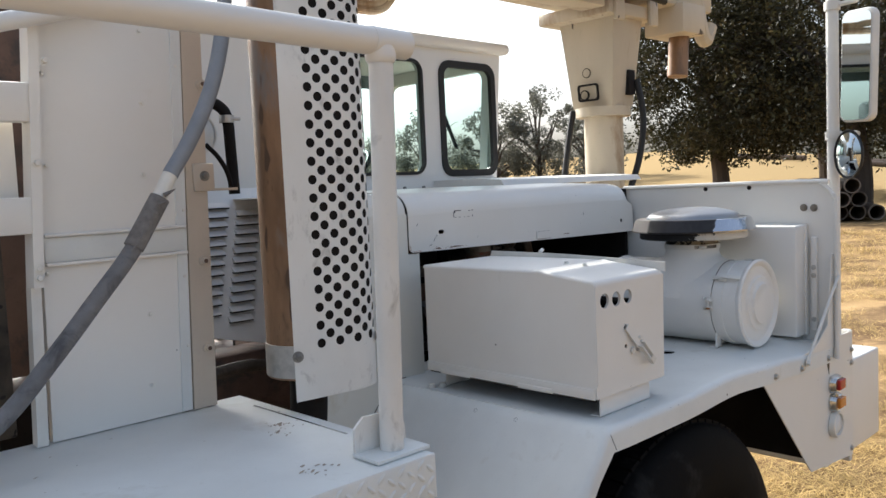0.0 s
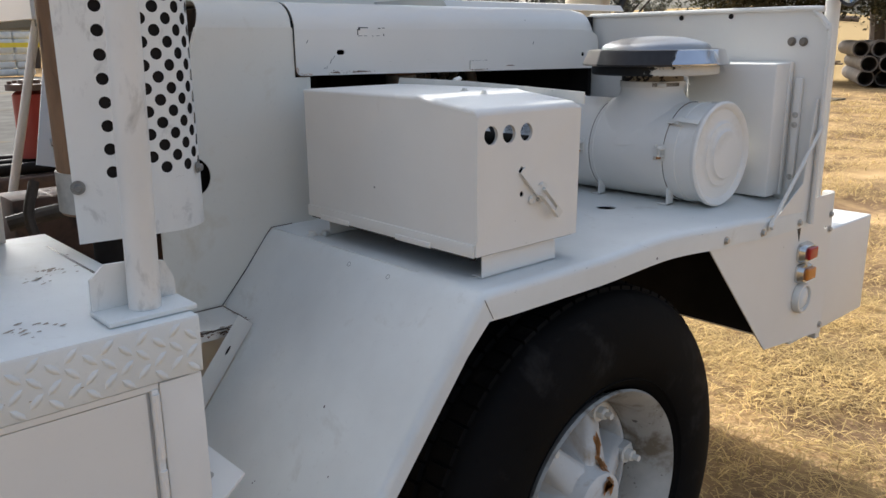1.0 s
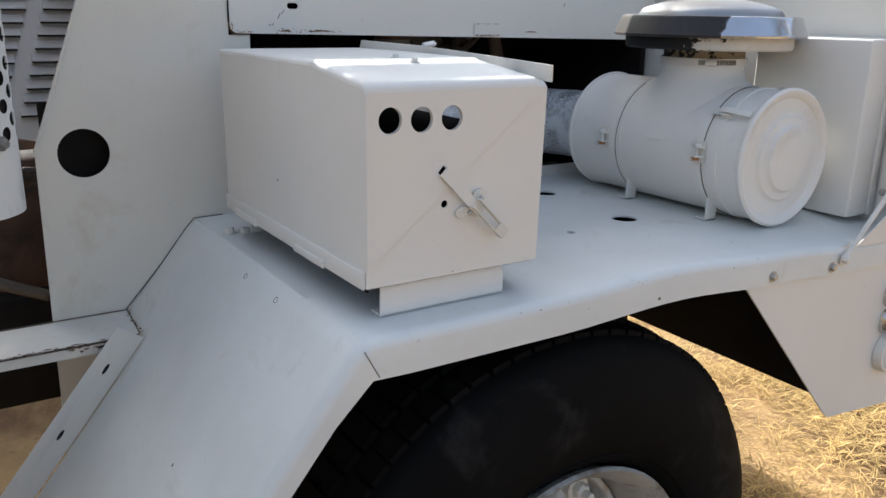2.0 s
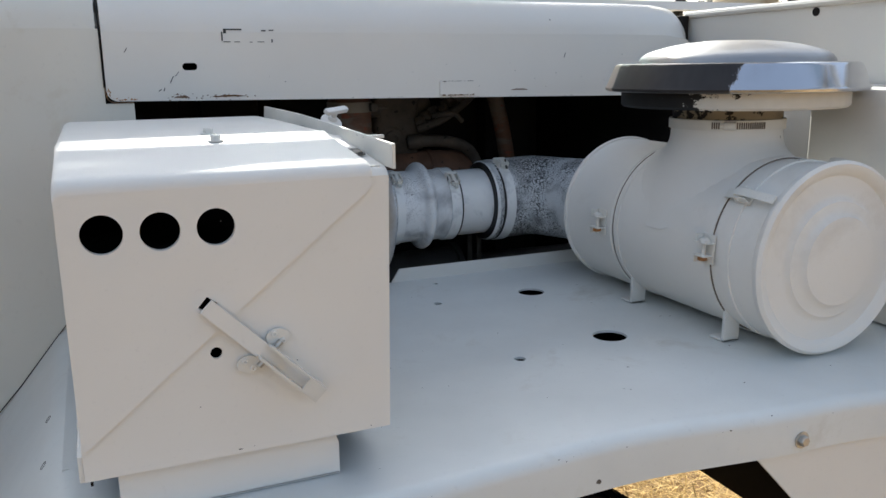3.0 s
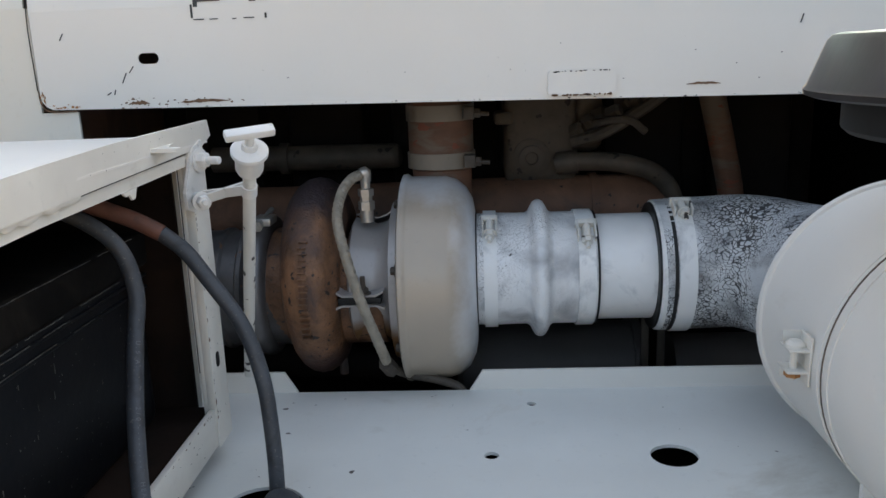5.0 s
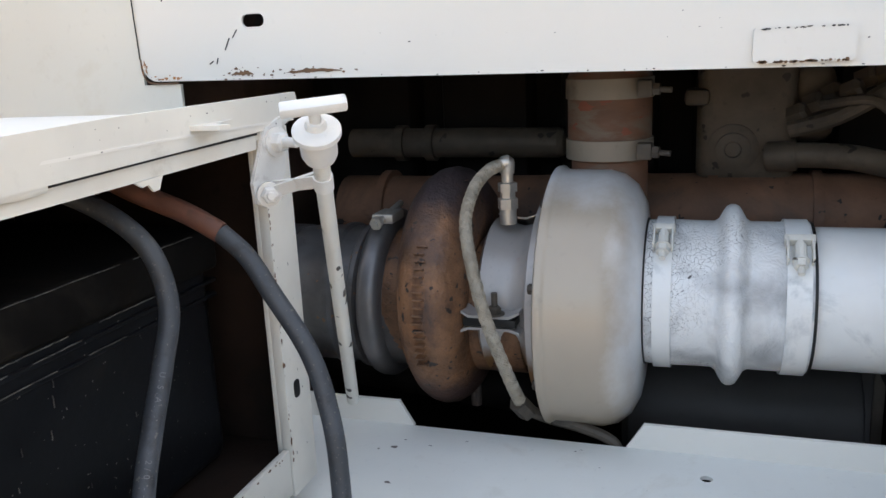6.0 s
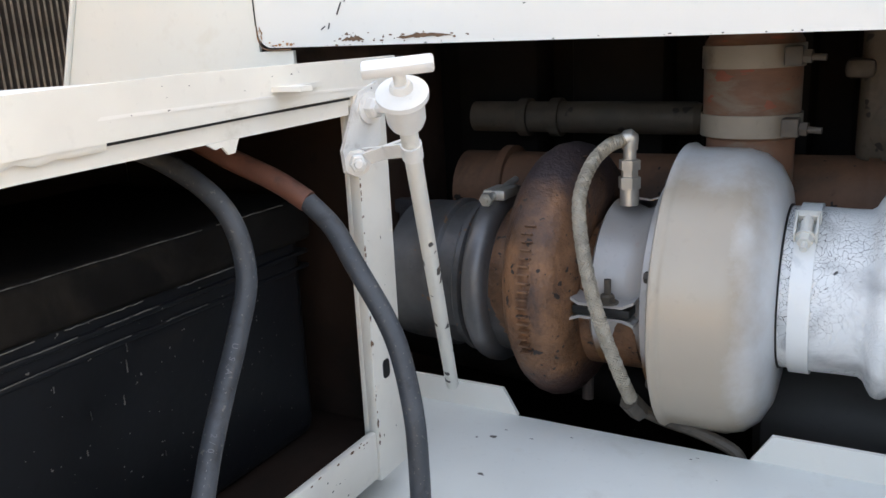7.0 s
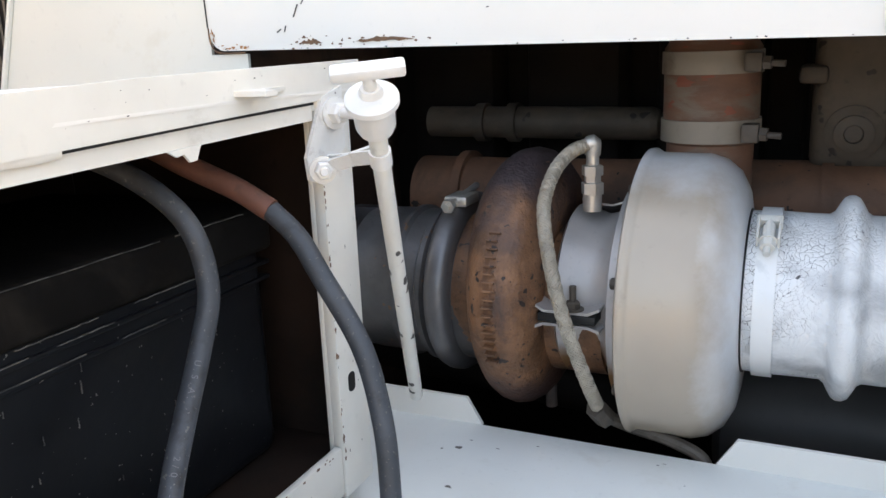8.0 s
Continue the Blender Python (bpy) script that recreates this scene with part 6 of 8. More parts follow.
def drain_valve():
    v = thing("tee_handle_valve", "white tee-handle valve on a leaning rod beside the battery box", "valve", (0.25, -0.06, 1.21))
    top, low = Vector((0.333, -0.247, 1.540)), Vector((0.243, -0.036, 1.232))
    d = (low - top).normalized()
    bm = fresh()
    rod(bm, top + d * 0.02, low, 0.0066, 16, bevel=0.001)
    part("rod", bm, flaked_white, v, "white rod with flaked paint")
    bm = fresh()
    lathe(bm, top - d * 0.008, d, [(0, 0), (0, 0.009), (0.001, 0.015), (0.003, 0.0178), (0.007, 0.0178), (0.009, 0.0150), (0.012, 0.0138), (0.026, 0.0135), (0.031, 0.0115), (0.034, 0.007)], 32)
    part("cup", bm, valve_white, v)
    bm = fresh()
    lathe(bm, top - d * 0.010, d, [(-0.003, 0.0), (-0.003, 0.0065), (0.0, 0.008), (0.003, 0.008)], 20)
    rod(bm, top - d * 0.023, top, 0.0044, 14)
    part("stem", bm, valve_white, v)
    bm = fresh()
    t = Vector((0.80, 0.58, -0.10)).normalized()
    t = (t - d * t.dot(d)).normalized()
    w = d.cross(t)
    hub = top - d * 0.026
    m = Matrix(((t.x, w.x, -d.x, hub.x), (t.y, w.y, -d.y, hub.y), (t.z, w.z, -d.z, hub.z), (0, 0, 0, 1)))
    box(bm, -0.0235, 0.0235, -0.0055, 0.0055, -0.004, 0.0045, 0.002, 2)
    bmesh.ops.transform(bm, matrix=m, verts=bm.verts)
    part("tee_handle", bm, valve_white, v, "flat tee handle")
    # strap clamp round the rod, held by bolts to the corner post
    c = top + d * 0.048
    bm = fresh()
    ring = []
    away = (Vector((0.262, -0.205, 1.49)) - c)
    away = (away - d * away.dot(d)).normalized()
    s = d.cross(away)
    for k in range(17):
        a = radians(-150 + 300 * k / 16)
        ring.append(c + (-away * math.cos(a) + s * math.sin(a)) * 0.0078)
    pts = [Vector((0.266, -0.204, 1.492)) + s * 0.003] + ring + [Vector((0.266, -0.204, 1.492)) - s * 0.003]
    for p, q in zip(pts, pts[1:]):
        m0 = d * 0.0065
        vs = [bm.verts.new(k) for k in (p - m0, q - m0, q + m0, p + m0)]
        bm.faces.new(vs)
    bmesh.ops.remove_doubles(bm, verts=bm.verts, dist=0.0002)
    bmesh.ops.recalc_face_normals(bm, faces=bm.faces)
    bmesh.ops.solidify(bm, geom=bm.faces[:], thickness=0.002)
    part("strap_clamp", bm, valve_white, v)
    bm = fresh()
    bolt(bm, (0.270, -0.214, 1.490), (0.62, -0.78, 0), 0.0070, 0.007, False)
    rod(bm, (0.268, -0.211, 1.490), (0.2705, -0.2145, 1.490), 0.0098, 18)
    rod(bm, (0.274, -0.2190, 1.490), (0.2775, -0.2234, 1.490), 0.0036, 10, bevel=0.0008)
    rod(bm, (0.255, -0.187, 1.490), (0.268, -0.212, 1.490), 0.006, 10)
    part("clamp_bolt", bm, valve_white, v)
    bm = fresh()
    sheet(bm, [[(-0.182, 1.540), (-0.158, 1.547), (-0.158, 1.500), (-0.188, 1.474), (-0.203, 1.480), (-0.205, 1.497)]], lambda u, v_: (0.2525 + 0.1 * (u + 0.16), u, v_), (0.003, 0, 0))
    part("bracket", bm, valve_white, v)
    bm = fresh()
    bolt(bm, (0.2565, -0.172, 1.527), (1, -0.3, 0), 0.0085, 0.009)
    rod(bm, (0.262, -0.174, 1.527), (0.281, -0.180, 1.527), 0.0042, 12, bevel=0.001)
    part("bracket_bolt", bm, valve_white, v)


def air_cleaner():
    X, Z, R, YF, YB = 1.0, 1.331, 0.147, -0.685, -0.138
    a = thing("air_cleaner", "white cylindrical air cleaner with chrome rain cap on the fender", "air cleaner", (X, -0.45, DECK))
    bm = fresh()
    lathe(bm, (X, YB, Z), (0, -1, 0), [(0.004, 0), (0.004, R - 0.03), (0, R - 0.02), (0, R - 0.002), (0.006, R + 0.002), (0.012, R), (0.10, R), (0.345, R), (0.437, R - 0.001), (0.437, 0)], 72)
    body = part("body", bm, box_white, a, "white canister body", 40)
    for s, w, e in ((0.185, 0.0035, 0.0015), (0.412, 0.026, 0.0022)):
        bm = fresh()
        lathe(bm, (X, YB - s, Z), (0, -1, 0), [(0, R - 0.002), (0, R + e), (w, R + e), (w, R - 0.002)], 72)
        part("band", bm, box_white, body)
    bm = fresh()
    lathe(bm, (X, YB - 0.439, Z), (0, -1, 0), [(0, R - 0.004), (0.0, R - 0.0015), (0.088, R - 0.0015), (0.094, R + 0.005), (0.103, R + 0.006), (0.108, R + 0.001), (0.107, R - 0.009), (0.099, R - 0.017), (0.1, R - 0.045), (0.102, R - 0.052), (0.108, R - 0.056), (0.109, R - 0.068), (0.112, R - 0.074), (0.119, R - 0.078), (0.121, R - 0.09), (0.122, 0)], 72)
    part("end_cover", bm, box_white, a, "round stepped end cover", 45)
    bm = fresh()
    lathe(bm, (X, YB - 0.003, Z), (0, -1, 0), [(0, R - 0.004), (0, R + 0.003), (0.004, R + 0.0045), (0.009, R + 0.003), (0.011, R - 0.004)], 72)
    part("end_bead", bm, box_white, body)
    for s in (0.150, 0.462):
        bm = fresh()
        lathe(bm, (X, YB - s, Z), (0, -1, 0), [(0, R - 0.002), (0.0004, R + 0.0012), (0.0156, R + 0.0012), (0.016, R - 0.002)], 72)
        part("band", bm, box_white, body)
    # thin dark joint behind the cover
    for at_ in (0.4370, 0.1720):
        bm = fresh()
        lathe(bm, (X, YB - at_, Z), (0, -1, 0), [(0, R - 0.004), (0, R + 0.0008), (0.0018, R + 0.0008), (0.0018, R - 0.004)], 72)
        part("joint", bm, dirt_line, body)
    # neck with its flared foot
    NX, NY = 1.0, -0.432
    bm = fresh()
    rows = []
    r0 = 0.094
    for k in range(9):
        h = k / 8
        row = []
        for i in range(49):
            t = 6.28319 * i / 48
            flare = r0 + 0.055 * (1 - h) ** 3
            px, py = math.cos(t) * flare, math.sin(t) * flare * (0.95 + 0.05 * h)
            foot = Z + math.sqrt(max(0.0, (R + 0.0005) ** 2 - min(px * px, R * R * 0.98)))
            z = foot + (1.528 - foot) * h ** 1.3 if k else foot - 0.004
            row.append((NX + px, NY + py, z))
        rows.append(row)
    grid(bm, rows)
    bmesh.ops.remove_doubles(bm, verts=bm.verts, dist=0.0002)
    part("neck", bm, box_white, a, "flared white inlet neck", 60)
    bm = fresh()
    lathe(bm, (NX, NY, 1.519), (0, 0, 1), [(0, 0.0945), (0, 0.098), (0.017, 0.098), (0.017, 0.0945)], 48)
    clamp = part("neck_clamp", bm, worn_white, a, "hose clamp band")
    bm = fresh()
    q = Vector((-0.62, -0.78, 0))
    side = Vector((0.78, -0.62, 0))
    c = Vector((NX, NY, 1.5275)) + q * 0.102
    rod(bm, c - side * 0.010, c + side * 0.008, 0.007, 12)
    rod(bm, c - side * 0.010, c - side * 0.017, 0.005, 6)
    part("clamp_screw", bm, worn_white, clamp)
    bm = fresh()
    lathe(bm, (NX, NY, 1.536), (0, 0, 1), [(0, 0.085), (0, 0.0925), (0.02, 0.0925), (0.022, 0.085)], 48)
    part("collar", bm, collar_paint, a, "black collar with flaking paint")
    CX, CY = NX + 0.008, NY
    bm = fresh()
    lathe(bm, (CX, CY, 1.556), (0, 0, 1), [(0, 0.085), (0, 0.186), (0.004, 0.190), (0.030, 0.190), (0.033, 0.09)], 64)
    part("cap_skirt", bm, black_paint, a, "black skirt with flaking paint showing white")
    bm = fresh()
    lathe(bm, (CX, CY, 1.588), (0, 0, 1), [(-0.001, 0.15), (-0.005, 0.212), (-0.003, 0.2175), (0.001, 0.2185), (0.004, 0.216), (0.036, 0.2035), (0.040, 0.200), (0.0415, 0.194), (0.0405, 0.172), (0.040, 0.15)], 72)
    cap = part("rain_cap", bm, cap_rim, a, "chrome rain cap rim with peeled dark lacquer", 24)
    bm = fresh()
    lathe(bm, (CX, CY, 1.628), (0, 0, 1), [(-0.002, 0.166), (0.002, 0.164), (0.008, 0.161), (0.014, 0.156), (0.019, 0.148), (0.024, 0.134), (0.030, 0.112), (0.035, 0.085), (0.0385, 0.050), (0.040, 0.0)], 72)
    part("cap_dome", bm, chrome, cap, "dull chrome dome with a dented edge", 28)
    # slots of the worm-drive clamp
    for k in range(18):
        t = radians(221 - 2.1 * k if k < 4 else 238 + 2.1 * (k - 4))
        q = Vector((math.cos(t), math.sin(t), 0))
        c = Vector((NX, NY, 1.5275)) + q * 0.0982
        bm = fresh()
        box(bm, -0.0004, 0.0006, -0.0010, 0.0010, -0.0055, 0.0055, 0)
        bmesh.ops.transform(bm, matrix=Matrix.Translation(c) @ Matrix.Rotation(t, 4, "Z"), verts=bm.verts)
        part("clamp_slot", bm, dirt_line, clamp)
    # feet
    for y, w in ((-0.325, 0.03), (-0.575, 0.035)):
        for s in (-1, 1):
            bm = fresh()
            box(bm, X + s * 0.095 - 0.016, X + s * 0.095 + 0.016, y - 0.004, y + 0.002, DECK + 0.001, DECK + 0.062, 0.001)
            box(bm, X + s * 0.095 - 0.016, X + s * 0.095 + 0.016, y - 0.004, y + 0.030, DECK + 0.001, DECK + 0.005, 0.001)
            part("foot", bm, box_white, a, "bent strap foot")
    # band clamps with their bolts, and toggle catches on the end cover
    for ang, y, kind in ((180 - 4, -0.574, 1), (180 - 2, -0.279, 1), (180 - 40, -0.612, 2), (60, -0.612, 2), (-35, -0.612, 2)):
        t = radians(ang)
        out = Vector((math.cos(t), 0, math.sin(t)))
        tan = Vector((-math.sin(t), 0, math.cos(t))) * (-1 if ang > 90 else 1)
        at = Vector((X, y, Z)) + out * (R + 0.0012)
        m = Matrix(((tan.x, 0, out.x, at.x), (tan.y, 1, out.y, at.y), (tan.z, 0, out.z, at.z), (0, 0, 0, 1)))

        def fixed(name, bm, material, parent, label=""):
            bmesh.ops.transform(bm, matrix=m, verts=bm.verts)
            return part(name, bm, material, parent, label)

        bm = fresh()
        if kind == 1:
            box(bm, -0.024, 0.024, -0.013, 0.013, 0, 0.0025, 0.001)
            for s in (-1, 1):
                box(bm, s * 0.0105 - 0.0014, s * 0.0105 + 0.0014, -0.0125, 0.0145, 0.0015, 0.021, 0.001)
                box(bm, s * 0.0165 - 0.0065, s * 0.0165 + 0.0065, 0.0125, 0.0150, 0.0015, 0.019, 0.001)
            latch = fixed("band_clamp", bm, worn_white, a, "white band clamp with bent ears")
            bm = fresh()
            rod(bm, (-0.021, 0, 0.012), (0.014, 0, 0.012), 0.0036, 10)
            lathe(bm, (0.0118, 0, 0.012), (1, 0, 0), [(0, 0.0095), (0.003, 0.0092), (0.006, 0.006), (0.0066, 0)], 18)
            fixed("clamp_bolt", bm, worn_white, latch)
            bm = fresh()
            lathe(bm, (-0.0118, 0, 0.012), (-1, 0, 0), [(0, 0.0075), (0.006, 0.0075), (0.007, 0.005), (0.007, 0)], 6)
            fixed("clamp_nut", bm, rust_run, latch, "rusty nut")
        else:
            box(bm, -0.013, 0.013, -0.014, 0.018, 0, 0.0025, 0.001)
            for s in (-1, 1):
                box(bm, s * 0.0095 - 0.0013, s * 0.0095 + 0.0013, -0.012, 0.016, 0.002, 0.014, 0.001)
            latch = fixed("toggle_catch", bm, worn_white, a, "small white toggle catch")
            bm = fresh()
            sheet(bm, [[(-0.060, 0.007), (-0.010, 0.014), (0.014, 0.014), (0.014, 0.0165), (-0.010, 0.0165), (-0.060, 0.0095)]], lambda u, v: (-0.0065, u, v), (0.013, 0, 0))
            rod(bm, (-0.013, 0.004, 0.010), (0.013, 0.004, 0.010), 0.003, 8)
            fixed("catch_lever", bm, worn_white, latch)
            bm = fresh()
            sheet(bm, [[(0.010, 0.006), (0.040, 0.003), (0.040, 0.0055), (0.010, 0.0085)]], lambda u, v: (-0.0085, u, v), (0.017, 0, 0))
            fixed("catch_strap", bm, worn_white, latch)


# ---- engine bay ----
TX, TY, TZ = 0.42, 0.158, 1.307


BAY = Matrix.Translation((0.61, -0.76, 1.579)) @ Matrix.Scale(0.954, 4) @ Matrix.Translation((-0.61, 0.76, -1.585))


def bay_part(name, bm, material, parent, label="", sharp=34.0):
    """A part of the turbocharger or its intake line, brought to its place in the bay."""
    bmesh.ops.transform(bm, matrix=BAY, verts=bm.verts)
    return part(name, bm, material, parent, label, sharp)


def band_clamp(parent, x, r, w, angle, material=None, axis_y=TY, axis_z=TZ):
    """A worm or T-bolt band round the intake line."""
    bm = fresh()
    lathe(bm, (x, axis_y, axis_z), (1, 0, 0), [(0, r - 0.002), (0, r + 0.0022), (w, r + 0.0022), (w, r - 0.002)], 56)
    band = bay_part("clamp_band", bm, material or pipe_white, parent)
    t = radians(angle)
    out = Vector((0, -math.cos(t), math.sin(t)))
    tan = Vector((0, math.sin(t), math.cos(t)))
    c = Vector((x + w / 2, axis_y, axis_z)) + out * (r + 0.008)
    bm = fresh()
    m = Matrix(((1, 0, 0, c.x), (0, tan.y, out.y, c.y), (0, tan.z, out.z, c.z), (0, 0, 0, 1)))
    box(bm, -w * 0.62, w * 0.62, 0.010, 0.018, -0.008, 0.004, 0.001)
    box(bm, -w * 0.3, w * 0.3, -0.016, 0.010, -0.008, -0.005, 0.001)
    rod(bm, (0, -0.030, 0.001), (0, 0.016, 0.001), 0.0034, 10)
    lathe(bm, (0, -0.014, 0.001), (0, -1, 0), [(0, 0.0072), (0.008, 0.0072), (0.008, 0.0)], 6)
    rod(bm, (0, -0.014, 0.001), (0, -0.0125, 0.001), 0.0085, 14)
    rod(bm, (0, -0.012, 0.001), (0, 0.006, 0.001), 0.0058, 10)
    for side in (-1, 1):
        box(bm, side * w * 0.5 - 0.0012, side * w * 0.5 + 0.0012, -0.014, 0.014, -0.008, 0.006, 0.0008)
    bmesh.ops.transform(bm, matrix=m, verts=bm.verts)
    bay_part("clamp_bolt", bm, flaked_white, band)


def turbocharger():
    t = thing("turbocharger", "dusty turbocharger with rusted turbine housing and beige compressor cover", "turbocharger", BAY @ Vector((TX, TY, TZ)))
    # compressor cover
    bm = fresh()
    R = 0.1535
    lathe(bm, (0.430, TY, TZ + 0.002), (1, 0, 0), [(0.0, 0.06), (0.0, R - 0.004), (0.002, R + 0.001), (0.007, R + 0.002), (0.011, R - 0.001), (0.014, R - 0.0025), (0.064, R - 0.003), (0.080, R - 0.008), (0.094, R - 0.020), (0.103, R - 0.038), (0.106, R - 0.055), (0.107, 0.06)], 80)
    bay_part("compressor_cover", bm, cover_beige, t, "beige rounded compressor cover with rubbed edges and painted-in pale sheen", 50)
    for k in range(7):
        a = radians(k * 51 + 20)
        bm = fresh()
        bolt(bm, (0.4285, TY - math.cos(a) * 0.128, TZ + math.sin(a) * 0.128), (-1, 0, 0), 0.006, 0.006)
        bay_part("cover_bolt", bm, dust_metal, t)
    # centre housing
    bm = fresh()
    lathe(bm, (0.354, TY, TZ), (1, 0, 0), [(0, 0.05), (0, 0.088), (0.004, 0.094), (0.012, 0.092), (0.035, 0.084), (0.050, 0.088), (0.060, 0.098), (0.062, 0.118), (0.076, 0.12), (0.076, 0.05)], 56, 0, 360)
    bay_part("centre_housing", bm, alu_paint, t, "grey centre housing with reddish tint", 40)
    # split heat shield half with its flanges
    bm = fresh()
    lathe(bm, (0.357, TY, TZ), (1, 0, 0), [(0.0, 0.099), (0.006, 0.101), (0.014, 0.096), (0.034, 0.094), (0.046, 0.098), (0.053, 0.104), (0.056, 0.104)], 40, 98, 150)
    thicken(bm, 0.002)
    bay_part("heat_shield", bm, alu_paint, t)
    bm = fresh()
    y = TY - 0.098
    for z, tip in ((TZ + 0.004, 0.006), (TZ - 0.010, -0.004)):
        sheet(bm, [[(0.340, z + tip), (0.350, z), (0.396, z), (0.408, z + tip), (0.408, z + tip + 0.003), (0.396, z + 0.003), (0.350, z + 0.003), (0.340, z + tip + 0.003)]], lambda u, v: (u, y - 0.012, v), (0, 0.03, 0))
    bay_part("shield_flange", bm, alu_paint, t)
    # black strip added to draw the dark gap between the flanges
    bm = fresh()
    box(bm, 0.344, 0.404, y - 0.013, y + 0.015, TZ - 0.0055, TZ + 0.0035, 0.001)
    bay_part("gap_strip", bm, seal, t, "dark gap between the flanges")
    bm = fresh()
    bolt(bm, (0.379, y - 0.004, TZ + 0.007), (0, 0, 1), 0.0075, 0.008)
    rod(bm, (0.379, y - 0.004, TZ + 0.01), (0.379, y - 0.004, TZ + 0.032), 0.0036, 10)
    bay_part("shield_bolt", bm, dust_metal, t)
    bm = fresh()
    lathe(bm, (0.335, TY, TZ - 0.012), (1, 0, 0), [(0, 0.03), (0, 0.084), (0.067, 0.084), (0.067, 0.03)], 36)
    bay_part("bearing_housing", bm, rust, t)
    # turbine volute: a torus whose section grows round the turn
    bm = fresh()
    rings = []
    n, k = 64, 20
    for i in range(n + 1):
        a = 6.28319 * i / n
        rr = 0.046 + 0.010 * (0.5 + 0.5 * math.cos(a - 1.9))
        R0 = 0.095
        c = Vector((0.304, TY, TZ + 0.004)) + Vector((0, -math.cos(a), math.sin(a))) * R0
        out = Vector((0, -math.cos(a), math.sin(a)))
        rings.append([c + out * rr * math.cos(6.28319 * j / k) * 1.03 + Vector((1, 0, 0)) * rr * 0.80 * math.sin(6.28319 * j / k) for j in range(k + 1)])
    grid(bm, rings)
    bmesh.ops.remove_doubles(bm, verts=bm.verts, dist=0.0003)
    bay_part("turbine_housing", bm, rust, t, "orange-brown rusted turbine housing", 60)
    # raised casting marks, unreadable
    rng = random.Random(2)
    for i in range(17):
        a = radians(34 - 3.3 * i)
        m = Matrix.Translation((0.304, TY, TZ + 0.004)) @ Matrix.Rotation(-a, 4, "X")
        bm = fresh()
        box(bm, -0.006 + rng.uniform(-0.0015, 0.001), 0.006 + rng.uniform(-0.001, 0.0015), -0.1510, -0.142, -0.0010, 0.0010, 0.0005, 1)
        bmesh.ops.transform(bm, matrix=m, verts=bm.verts)
        bay_part("casting_mark", bm, rust, t)
    for z, y2, x in ((TZ + 0.133, TY - 0.02, 0.323), (TZ - 0.135, TY - 0.01, 0.327)):
        bay_part("housing_stud", rod(fresh(), (x, y2, z - 0.02 if z > TZ else z + 0.02), (x, y2, z + 0.012 if z > TZ else z - 0.012), 0.007, 10), rust_dark, t)
    # outlet with V-band
    bm = fresh()
    lathe(bm, (0.10, TY, TZ - 0.008), (1, 0, 0), [(0, 0.06), (0.0, 0.086), (0.02, 0.088), (0.055, 0.088), (0.06, 0.092), (0.066, 0.092), (0.07, 0.088), (0.09, 0.088), (0.094, 0.094), (0.1, 0.094), (0.104, 0.088), (0.13, 0.088), (0.20, 0.088), (0.20, 0.04)], 56)
    bay_part("outlet_pipe", bm, scorched, t, "scorched exhaust outlet", 40)
    bm = fresh()
    lathe(bm, (0.209, TY, TZ - 0.004), (1, 0, 0), [(0, 0.086), (0.0, 0.100), (0.004, 0.105), (0.009, 0.107), (0.018, 0.107), (0.023, 0.104), (0.027, 0.098), (0.027, 0.086)], 56)
    vb = bay_part("v_band", bm, surface("v_band_steel", (0.155, 0.152, 0.155), 0.42, metal=0.6, var=0.2, big=20), t, "steel V-band clamp")
    bm = fresh()
    box(bm, 0.213, 0.241, TY - 0.045, TY - 0.005, TZ + 0.094, TZ + 0.106, 0.003)
    rod(bm, (0.227, TY - 0.07, TZ + 0.098), (0.227, TY + 0.02, TZ + 0.108), 0.004, 10)
    lathe(bm, (0.227, TY - 0.058, TZ + 0.0993), (0, -1, -0.1), [(0, 0.008), (0.008, 0.008), (0.008, 0)], 6)
    bay_part("v_band_bolt", bm, steel, vb)
    bm = fresh()
    lathe(bm, (0.237, TY, TZ - 0.006), (1, 0, 0), [(0, 0.05), (0.0, 0.088), (0.030, 0.090), (0.036, 0.07)], 48)
    bay_part("outlet_flange", bm, rust, t)
    # oil feed: fitting and braided hose
    bm = fresh()
    rod(bm, (0.380, TY - 0.03, 1.402), (0.380, TY - 0.03, 1.422), 0.010, 16)
    lathe(bm, (0.380, TY - 0.03, 1.420), (0, 0, 1), [(0, 0.012), (0.012, 0.012), (0.013, 0.009), (0.020, 0.009), (0.020, 0.0115), (0.030, 0.0115), (0.031, 0.007), (0.036, 0.007)], 6)
    rod(bm, (0.380, TY - 0.03, 1.452), (0.380, TY - 0.03, 1.468), 0.007, 12)
    bay_part("oil_fitting", bm, steel, t, "hexagonal oil fitting")
    # hose points lie in the bay's own measure
    back = BAY.inverted()
    run = [back @ Vector(q) for q in ((0.3875, 0.084, 1.4715), (0.374, 0.070, 1.466), (0.364, 0.045, 1.450), (0.3615, 0.018, 1.420), (0.375, -0.010, 1.378), (0.392, -0.020, 1.322), (0.411, -0.010, 1.260), (0.4195, 0.012, 1.219))]
    bm = fresh()
    tube(bm, [(0.380, TY - 0.03, 1.462), (0.381, TY - 0.032, 1.474), run[0]], 0.0085, 12, 5)
    bay_part("elbow", bm, steel, t)
    bm = fresh()
    tube(bm, run, 0.0064, 14, 10)
    hose = bay_part("oil_hose", bm, braid, t, "braided steel oil hose")
    path = spline(run, 28)
    bm = fresh()
    up = basis(path[1] - path[0])[1]
    frames = []
    for i, c in enumerate(path):
        d = (path[min(i + 1, len(path) - 1)] - path[max(i - 1, 0)]).normalized()
        up = (up - d * up.dot(d)).normalized()
